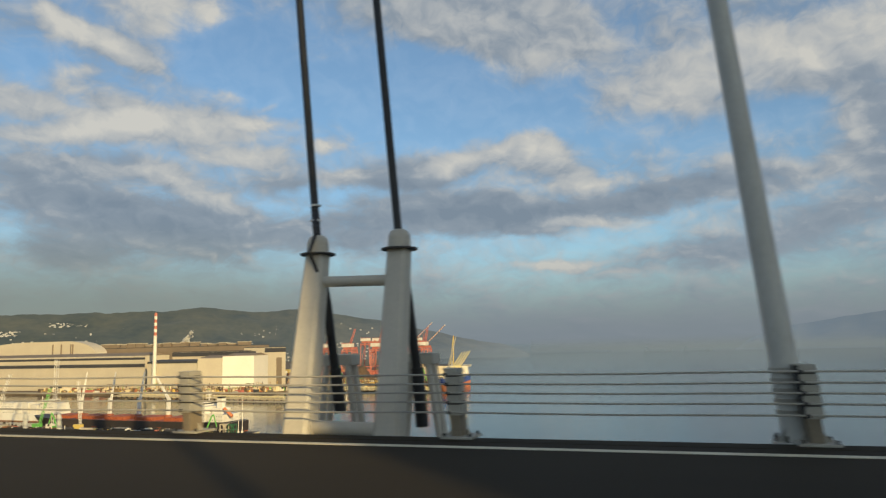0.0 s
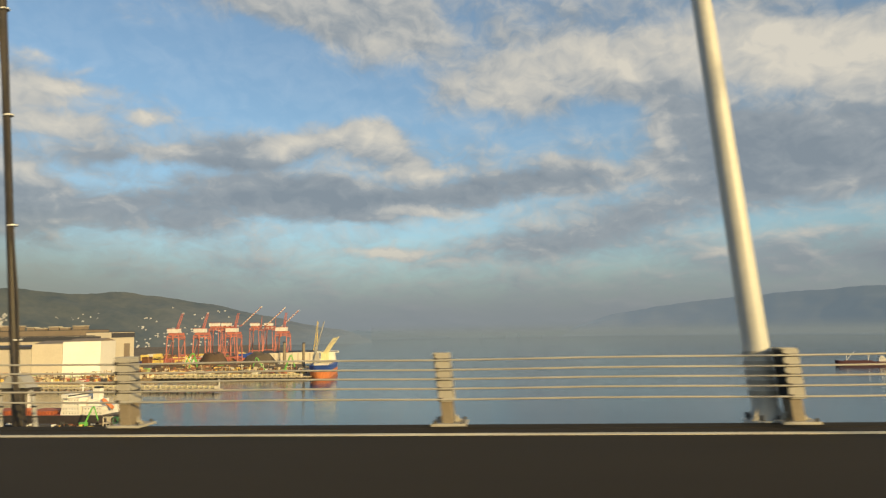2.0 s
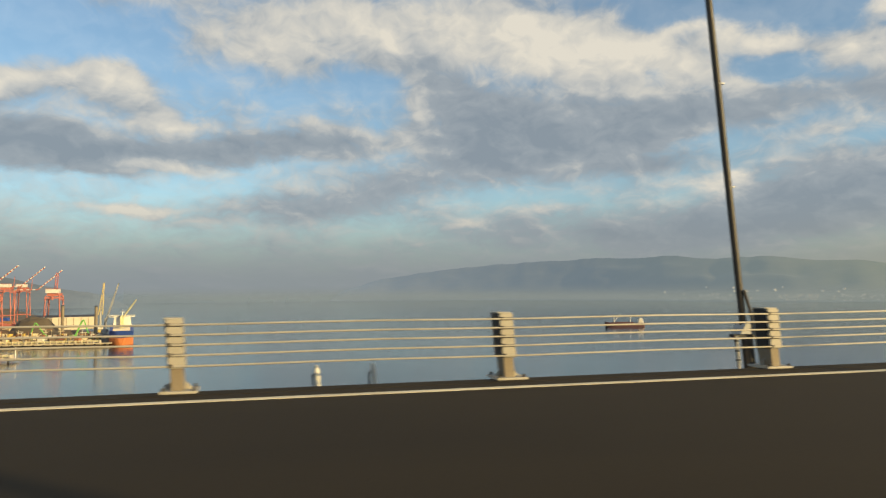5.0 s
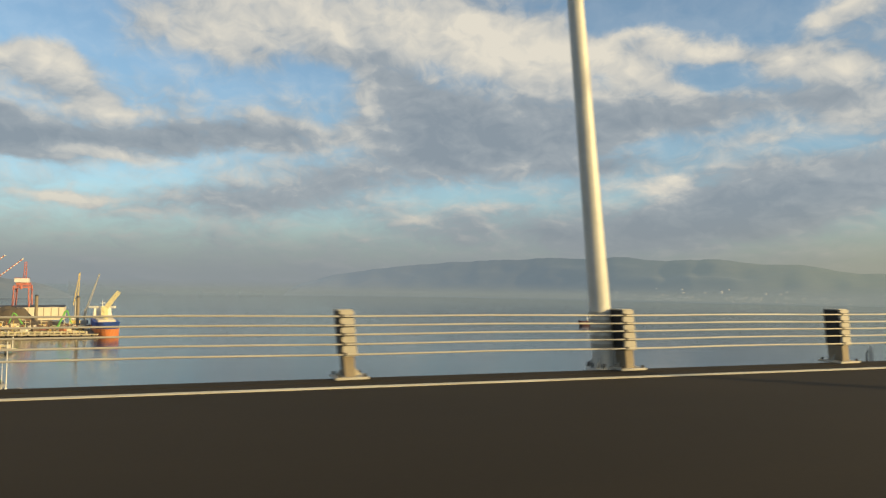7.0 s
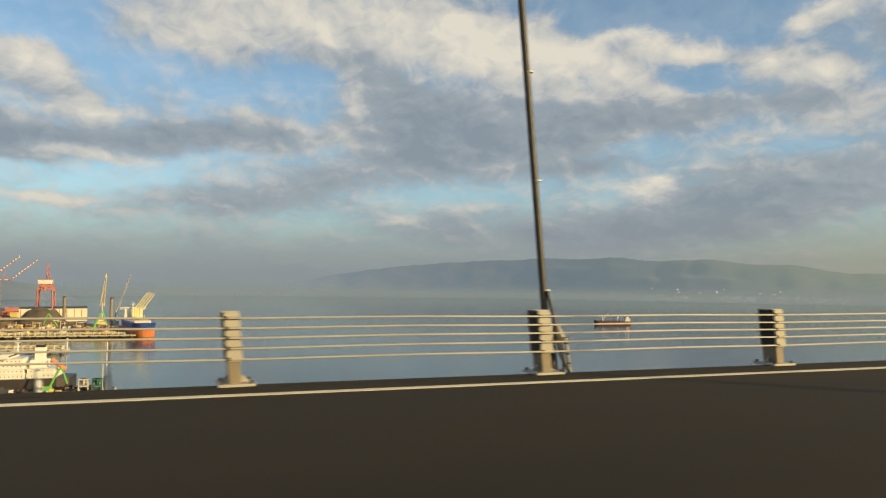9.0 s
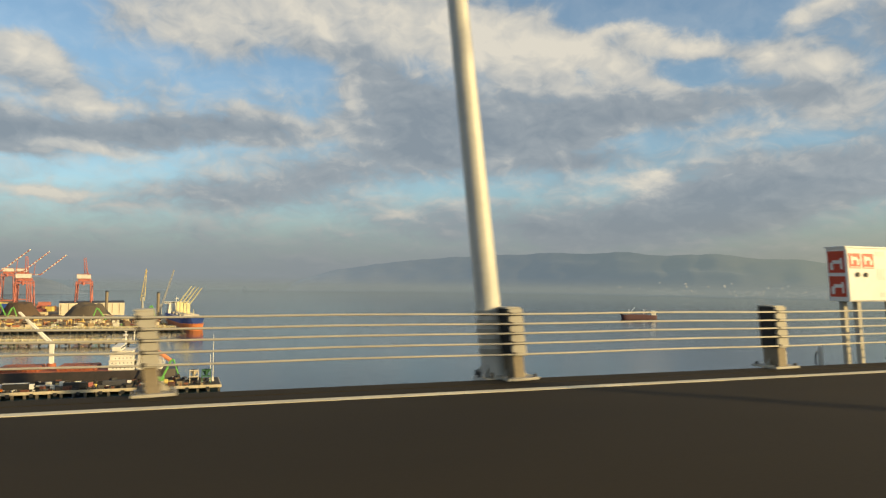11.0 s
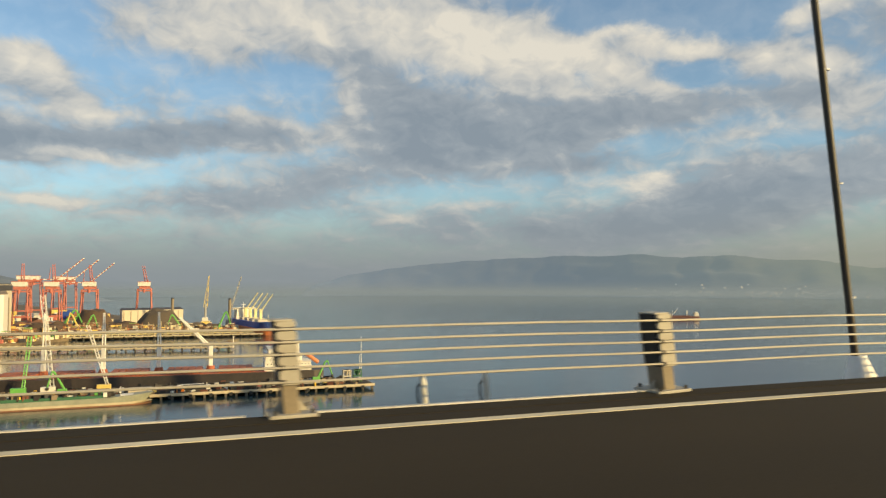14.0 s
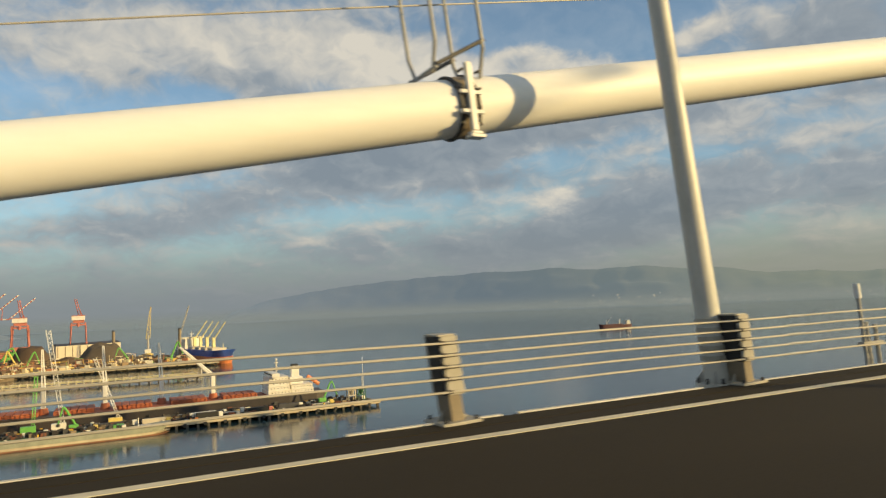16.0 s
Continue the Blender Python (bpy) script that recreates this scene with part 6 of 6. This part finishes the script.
# harbour mobile cranes
def slew_crane(name, at, foot, tip, mat, label, r=1.6):
    ob = thing(name, (at[0], at[1], QUAY_Z), label, "harbour crane")
    bm = bmn()
    box(bm, -7, 7, -5, 5, 0, 4.5, 0.4)
    part("undercarriage", bm, mat, ob)
    bm = bmn()
    box(bm, -5, 4, -3.5, 3.5, 5.2, 11, 0.4)
    part("cab", bm, SHIP_WHITE if mat is YELLOW else mat, ob)
    bm = bmn()
    tube(bm, (0, 0, 4), (0, 0, foot), 2.0, 1.4, 8)
    part("tower", bm, FRAME, ob)
    bm = bmn()
    t = Vector((tip[0] - at[0], tip[1] - at[1], tip[2] - QUAY_Z))
    b = Vector((0, 0, foot - 6))
    side = Vector((1, 0, 0))
    for s in (-1, 1):
        tube(bm, b + side * s * r, t + side * s * 0.5, 0.45, 0.3, 5)
        tube(bm, b + side * s * r + Vector((0, 2, 0)), t + side * s * 0.5, 0.45, 0.3, 5)
    for k in range(14):
        f0, f1 = k / 14, (k + 1) / 14
        s = 1 if k % 2 else -1
        tube(bm, (b + side * s * r).lerp(t, f0), (b - side * s * r).lerp(t, f1), 0.3, n=4)
    part("jib", bm, mat, ob)
    return ob


slew_crane("yellow_harbour_crane", (-402, 1216), 34, (-397.4, 1216, 15.8), YELLOW, "tall yellow lattice-jib harbour crane", 3.0)
slew_crane("grey_harbour_crane", (-372, 1098), 26, (-355, 1098, 13.7), FRAME, "grey slender harbour crane jib", 1.0)


def material_handler(at, reach, label="bright green material handler with a bent boom", s=1.0, paint=None):
    ob = thing("material_handler", at, label, "material handler", "material handlers")
    bm = bmn()
    box(bm, -3 * s, 3 * s, -2 * s, 2 * s, 0, 1.6 * s, 0.2)
    part("crawler", bm, BLACK, ob)
    bm = bmn()
    box(bm, -3 * s, 2.4 * s, -1.8 * s, 1.8 * s, 1.8 * s, 4.6 * s, 0.3)
    part("body", bm, paint or GREEN, ob)
    bm = bmn()
    path_tube(bm, [(1 * s, 0, 4 * s), (reach * 0.55, 0, 15 * s), (reach * 0.7, 0, 16 * s)], 0.7 * s, 6)
    path_tube(bm, [(reach * 0.7, 0, 16 * s), (reach, 0, 6 * s)], 0.5 * s, 6)
    part("boom", bm, paint or GREEN, ob)
    bm = bmn()
    g = bmesh.ops.create_icosphere(bm, subdivisions=1, radius=1.3 * s)
    bmesh.ops.translate(bm, verts=g["verts"], vec=(reach, 0, 5 * s))
    part("grab", bm, STEEL_DARK, ob)
    return ob


material_handler((-392, 1010, QUAY_Z), 17, s=1.7)
material_handler((-596, 1120, QUAY_Z), 26, s=1.8)
material_handler((-575, 1105, QUAY_Z), -12, "yellow material handler with a bent boom", 1.6, YELLOW)
material_handler((-440, 1060, QUAY_Z), -16, s=1.4)
material_handler((-560, 1060, QUAY_Z), 16, s=1.5)
material_handler((-354, 463, -62.3), 10, s=0.9)
material_handler((-500, 462, -62.3), -8, s=0.9)

for at, h, r in (((-452, 1200), 42, 2.3), ((-374, 1050), 43, 2.1)):
    ob = thing("silo_tower", (*at, QUAY_Z), "slim pale loading tower on the quay", "loading tower", "loading towers")
    bm = bmn()
    tube(bm, (0, 0, 0), (0, 0, h), r, n=14)
    part("shaft", bm, STEEL_WORN, ob, smooth=True)
    bm = bmn()
    tube(bm, (0, 0, h), (0, 0, h + 2), r * 1.25, r * 0.6, 14)
    part("cap", bm, ROOF_DARK, ob)

# stockpiles
def stockpile(x, y, w, d, h, mat, seed, label):
    bm = bmn()
    n, m = 26, 12
    grid = []
    for i in range(n + 1):
        row = []
        for j in range(m + 1):
            u, v = i / n * 2 - 1, j / m * 2 - 1
            q = max(0.0, 1 - math.hypot(u, v))
            z = h * min(1, q * 1.9) ** 0.9 + 5.5 * noise.noise((u * 2.6 + seed, v * 2.6, seed)) * min(1, q * 1.6) + 0.8 * noise.noise((u * 11, v * 11 + seed, 2)) * q
            row.append(bm.verts.new((u * w, v * d, max(z, -0.5))))
        grid.append(row)
    for a, b in zip(grid, grid[1:]):
        for j in range(m):
            bm.faces.new((a[j], b[j], b[j + 1], a[j + 1]))
    solid("stockpile", bm, mat, label, "stockpile", "stockpiles", at=(x, y, QUAY_Z))


stockpile(-559, 1157, 30, 28, 28, COAL, 1.0, "tall brown heap of bulk material")
stockpile(-468, 1120, 38, 30, 25, COAL_DARK, 2.3, "dark grey-brown heap of ore on the quay")
stockpile(-425, 1085, 34, 26, 9, COAL_DARK, 3.1, "low dark heap of ore on the quay")
stockpile(-515, 1110, 40, 26, 9, COAL, 4.4, "low brown heap of bulk material")
stockpile(-610, 1100, 36, 26, 11, COAL, 5.7, "low brown heap of bulk material")
stockpile(-395, 1060, 26, 22, 7, COAL_DARK, 7.7, "low dark heap of ore on the quay")
stockpile(-640, 1190, 40, 30, 10, RUST, 6.2, "rusty heap of scrap metal")
stockpile(-560, 1040, 36, 18, 6, RUST, 8.2, "rusty heap of scrap metal")
hall("pale_warehouse", [(-532, 1306), (-436, 1335), (-444, 1400), (-540, 1360)], -41, "long pale warehouse with a dark roof", SHED, ROOF_DARK, 3, tuple((k / 9 + 0.02, k / 9 + 0.03, 3, 20, ROOF, "pilaster") for k in range(9)), near=1.0)

# yard clutter: containers, pipe racks, sheds and machines along the quays
rng = random.Random(77)
CLUTTER = (RUST, SHED_WHITE, YELLOW, SHED, CRANE_RED, GREEN, ROOF_DARK, PIER, STEEL, COAL)


def crate(at, w, d, h, mat, turn=0.0):
    ob = thing("container", at, "weathered freight container in the port yard", "container", "yard containers", turn=turn)
    bm = bmn()
    box(bm, -w / 2, w / 2, -d / 2, d / 2, 0, h, 0.06)
    part("body", bm, mat, ob)
    bm = bmn()
    for k in range(max(3, int(w / 1.6))):
        xx = -w / 2 + (k + 0.5) * w / max(3, int(w / 1.6))
        box(bm, xx - 0.12, xx + 0.12, -d / 2 - 0.08, -d / 2 + 0.02, 0.2, h - 0.2)
    part("side_ribbing", bm, mat, ob)


for _ in range(130):
    x = rng.uniform(-900, -390)
    yq = np.interp(x, [-2700, -920, -700, -600, -560, -384], [965, 884, 872, 909, 976, 966])
    y = yq + rng.uniform(4, 110) * (1 if x > -600 else 0.25)
    h = rng.choice((2.6, 2.6, 5.2, 4.0))
    crate((x, y, QUAY_Z), rng.uniform(6, 16), rng.uniform(2.4, 6), h, rng.choice(CLUTTER), rng.uniform(-25, 25))
for _ in range(90):
    x = rng.uniform(-900, -560)
    y = rng.uniform(1330, 1600)
    crate((x, y, QUAY_Z), rng.uniform(10, 26), rng.uniform(6, 14), rng.uniform(5, 16), rng.choice((CRANE_RED, CRANE_RED, RUST, HULL_BLUE, SHED_WHITE, YELLOW)), rng.uniform(-20, 20))


for _ in range(60):
    crate((rng.uniform(-655, -560), rng.uniform(1090, 1280), QUAY_Z), rng.uniform(6, 13), rng.uniform(3, 6), rng.choice((2.6, 5.2, 7.8)), rng.choice((CRANE_RED, RUST, RUST, YELLOW, SHED_WHITE, HULL_BLUE)), rng.uniform(-15, 15))

# scrap, pallets, pipes and small sheds strewn over the yard, too many to tell apart
verts, faces = [], []


def loose_block(x, y, w, d, z0, z1, turn):
    c, sn, k = math.cos(turn), math.sin(turn), len(verts)
    for z in (z0, z1):
        for u, v in ((-w, -d), (w, -d), (w, d), (-w, d)):
            verts.append((x + u * c - v * sn, y + u * sn + v * c, z))
    faces.extend([(k, k + 3, k + 2, k + 1), (k + 4, k + 5, k + 6, k + 7)] + [(k + i, k + (i + 1) % 4, k + 4 + (i + 1) % 4, k + 4 + i) for i in range(4)])


def quay_front(x):
    return float(np.interp(x, [-2700, -920, -700, -600, -560, -384], [965, 884, 872, 909, 976, 966]))


for _ in range(4200):
    x = rng.uniform(-1000, -365)
    y = quay_front(x) + (rng.random() ** 1.7 * 150 if x > -600 else rng.uniform(2, 24)) + 2
    if x > -420:
        y = min(y, 1050)
    h = rng.uniform(0.6, 4.5) * rng.choice((0.6, 1, 1, 1.8))
    loose_block(x, y, rng.uniform(0.8, 4.5), rng.uniform(0.8, 3), QUAY_Z - 0.3, QUAY_Z + h, rng.uniform(-0.6, 0.6))
for _ in range(700):
    x = rng.uniform(-650, -545)
    y = rng.uniform(1060, 1290)
    h = rng.uniform(1, 6) * rng.choice((0.7, 1, 1.6))
    loose_block(x, y, rng.uniform(1, 5), rng.uniform(1, 3), QUAY_Z - 0.3, QUAY_Z + h, rng.uniform(-0.5, 0.5))
for _ in range(320):
    x = rng.uniform(-900, -370)
    y = quay_front(x) + rng.uniform(2, 90 if x > -600 else 18)
    h = rng.uniform(5, 15)
    loose_block(x, y, 0.25, 0.25, QUAY_Z, QUAY_Z + h, 0)
    if rng.random() < 0.5:
        loose_block(x - 2.5, y, rng.uniform(1.5, 5), 0.3, QUAY_Z + h - 0.6, QUAY_Z + h, 0)
me = bpy.data.meshes.new("yard_clutter")
me.from_pydata(verts, [], faces)
me.materials.append(SCRAP)
tagged(new("yard_clutter", me), "scrap, pallets, pipes and small sheds strewn over the yard", "yard clutter", kind="stuff")


def white_block(x, y, mat, label):
    ob = thing("yard_office", (x, y, QUAY_Z), label, "building")
    for k, (w, h0, h1) in enumerate(((11, 0, 9), (9, 9, 15), (6, 15, 20))):
        bm = bmn()
        box(bm, -w, w - k * 3, -7, 7, h0, h1, 0.2)
        st = part("storey", bm, mat, ob)
        for j in range(4):
            bm = bmn()
            box(bm, -w + 1.5 + j * w * 0.42, -w + 3.0 + j * w * 0.42, -7.1, -6.9, h0 + 3, h0 + 5.5)
            part("window", bm, GLASS_DARK, st)


white_block(-628, 1215, SHIP_WHITE, "stepped white office block below the gantry cranes")
white_block(-585, 1240, GREEN, "green stepped machine house below the gantry cranes")


# pipe racks on the middle jetty
def rack(at, length, turn, label):
    ob = thing("pipe_rack", (at[0], at[1], at[2]), label, "pipe rack", "pipe racks", turn=turn)
    for k in range(4):
        bm = bmn()
        tube(bm, (0, -4 + k * 1.6, 2.0 + (k % 2)), (-length, -4 + k * 1.6, 2.0 + (k % 2)), 0.4, n=6)
        part("pipe", bm, PALE_YELLOW if k < 2 else SHED, ob)
    bm = bmn()
    box(bm, -0.3, 0.3, -4.6, 3.2, 0, 3.6)
    me = mesh_of("trestle", bm, SHED)
    for k in range(int(length / 7)):
        q = new("trestle", me)
        q.parent = ob
        q.location = (-k * 7, 0, 0)


rack((-390, 768.5, -62.0), 400, -10.0, "sunlit yellow pipe rack along the jetty")
rack((-350, 959, -61.8), 240, -3.0, "sunlit yellow pipe rack along the quay")
ob = thing("jetty_beacon", (-386.6, 767, -62.0), "white light beacon at the jetty tip", "beacon")
bm = bmn()
tube(bm, (0, 0, 0), (0, 0, 9), 0.5, 0.35, 8)
part("post", bm, SHIP_WHITE, ob)
bm = bmn()
tube(bm, (0, 0, 9), (0, 0, 10.5), 0.9, n=8)
part("lantern", bm, SHIP_WHITE, ob)

# ---- near pier: trucks, masts and gear ----


def truck(x, y, cab, load, turn=0.0, length=13.0):
    ob = thing("truck", (x, y, -62.3), "articulated truck parked on the pier", "truck", "pier trucks", turn=turn)
    bm = bmn()
    box(bm, 0, 2.4, -1.25, 1.25, 0.9, 3.7, 0.25)
    c = part("cab", bm, cab, ob)
    bm = bmn()
    box(bm, 2.36, 2.44, -1.05, 1.05, 2.2, 3.2)
    part("windscreen", bm, GLASS_DARK, c)
    bm = bmn()
    box(bm, -length, -0.4, -1.25, 1.25, 1.3, 4.0 if load is not FRAME else 2.0, 0.1)
    part("trailer", bm, load, ob)
    bm = bmn()
    box(bm, -length, 0.2, -0.9, 0.9, 0.8, 1.3)
    part("chassis", bm, BLACK, ob)
    for wx in (1.2, -2.0, -length + 1.2, -length + 2.6):
        for s in (-1, 1):
            bm = bmn()
            tube(bm, (wx, s * 1.25, 0.52), (wx, s * 0.9, 0.52), 0.52, n=12)
            part("wheel", bm, BLACK, ob)


for x, y, cab, load, tn in ((-352, 455, YELLOW, FRAME, 4), (-372, 456, SHIP_WHITE, ROOF_DARK, 0), (-392, 453, CRANE_RED, BLACK, 0), (-408, 461, SHIP_WHITE, FRAME, 0), (-422, 455, SHIP_WHITE, BLACK, 0), (-436, 458, SHIP_WHITE, SHIP_WHITE, 180), (-452, 454, YELLOW, SHED, 0), (-470, 458, SHIP_WHITE, FRAME, 0), (-488, 455, YELLOW, ROOF_DARK, 180), (-515, 456, SHIP_WHITE, FRAME, 0), (-540, 458, CRANE_RED, RUST, 0)):
    truck(x, y, cab, load, tn)
rng = random.Random(91)
for k in range(80):
    x = rng.uniform(-600, -338)
    crate((x, rng.uniform(450, 468), -62.3), rng.uniform(1, 4.5), rng.uniform(0.8, 2), rng.uniform(0.6, 2.4), rng.choice((BLACK, ROOF_DARK, STEEL_DARK, SHED_WHITE, ORANGE, YELLOW, RUST)), rng.uniform(-30, 30))
# pallets, drums, hoses and small machines strewn along the pier and the coaster's deck
verts, faces = [], []
for _ in range(1300):
    x = rng.uniform(-620, -328)
    h = rng.uniform(0.4, 1.5) * rng.choice((0.7, 1, 1, 1.9))
    loose_block(x, rng.uniform(449, 482), rng.uniform(0.3, 2.0), rng.uniform(0.3, 1.0), -62.4, -62.3 + h, rng.uniform(-0.6, 0.6))
for _ in range(220):
    x = rng.uniform(-566, -472)
    loose_block(x, rng.uniform(436.5, 444), rng.uniform(0.3, 1.6), rng.uniform(0.3, 0.9), SEA_Z + 5.0, SEA_Z + rng.uniform(6.2, 8.6), rng.uniform(-0.5, 0.5))
me = bpy.data.meshes.new("pier_clutter")
me.from_pydata(verts, [], faces)
me.materials.append(GEAR)
tagged(new("pier_clutter", me), "dark gear, pallets and drums strewn along the pier", "pier clutter", kind="stuff")
ob = thing("hopper", (-331, 460, -62.3), "green and cream loading hopper at the pier end", "hopper")
for dx, mat in ((-4, SHED), (3, DARK_GREEN)):
    for lx in (-2.4, 2.4):
        for ly in (-2, 2):
            bm = bmn()
            box(bm, dx + lx - 0.25, dx + lx + 0.25, ly - 0.25, ly + 0.25, 0, 8)
            part("leg", bm, mat, ob)
    for z in (3.8, 7.6):
        bm = bmn()
        box(bm, dx - 2.6, dx + 2.6, -2.2, 2.2, z, z + 0.6)
        part("platform", bm, mat, ob)
    bm = bmn()
    tube(bm, (dx, 0, 4.6), (dx, 0, 8.2), 0.8, 2.6, 4)
    part("funnel", bm, mat, ob)
for x, y, h in ((-323.8, 466.4, 29), (-325.5, 464, 17)):
    ob = thing("pier_mast", (x, y, -62.3), "thin white signal mast at the pier end", "mast", "pier masts")
    bm = bmn()
    tube(bm, (0, 0, 0), (0, 0, h), 0.32, 0.14, 8)
    part("mast", bm, SHIP_WHITE, ob)
    bm = bmn()
    box(bm, -0.6, 0.6, -0.6, 0.6, 0, 2.4, 0.1)
    part("base_cabinet", bm, SHIP_WHITE, ob)


def crawler_crane(at, tip, mat, label, r=1.2):
    ob = thing("lattice_crane", at, label, "lattice crane", "lattice cranes")
    bm = bmn()
    box(bm, -4, 4, -3, 3, 0, 1.8, 0.2)
    part("crawler", bm, BLACK, ob)
    bm = bmn()
    box(bm, -4.5, 3, -2, 2, 2.0, 5.4, 0.25)
    part("house", bm, mat, ob)
    bm = bmn()
    b, t = Vector((1.5, 0, 4)), Vector(tip)
    u = Vector((1, 0, 0)) if abs((t - b).normalized().x) < 0.7 else Vector((0, 0, 1))
    w = Vector((0, 1, 0))
    cor = [u * r + w * r, u * r - w * r, -u * r - w * r, -u * r + w * r]
    for c in cor:
        tube(bm, b + c * 0.6, t + c * 0.8, 0.18, n=4)
    nseg = 18
    for k in range(nseg):
        f0, f1 = k / nseg, (k + 1) / nseg
        for i in range(4):
            c0, c1 = cor[i], cor[(i + 1) % 4]
            tube(bm, (b + c0 * 0.7).lerp(t + c0 * 0.8, f0), (b + c1 * 0.7).lerp(t + c1 * 0.8, f1), 0.11, n=3)
    part("lattice_jib", bm, SHIP_WHITE if mat is not GREEN else GREEN, ob)
    return ob


crawler_crane((-507, 464, -62.3), (-6, 8, 58), SHED_WHITE, "white lattice crane standing on the pier", 1.5)
crawler_crane((-478, 464, -62.3), (-11, 8, 40), YELLOW, "yellow crawler crane with a pale lattice jib", 1.1)
crawler_crane((-522, 464, -62.3), (3, 8, 34), GREEN, "green crawler crane on the pier", 1.1)
crawler_crane((-575, 464, -62.3), (10, 8, 46), SHED_WHITE, "white lattice crane standing on the pier", 1.2)
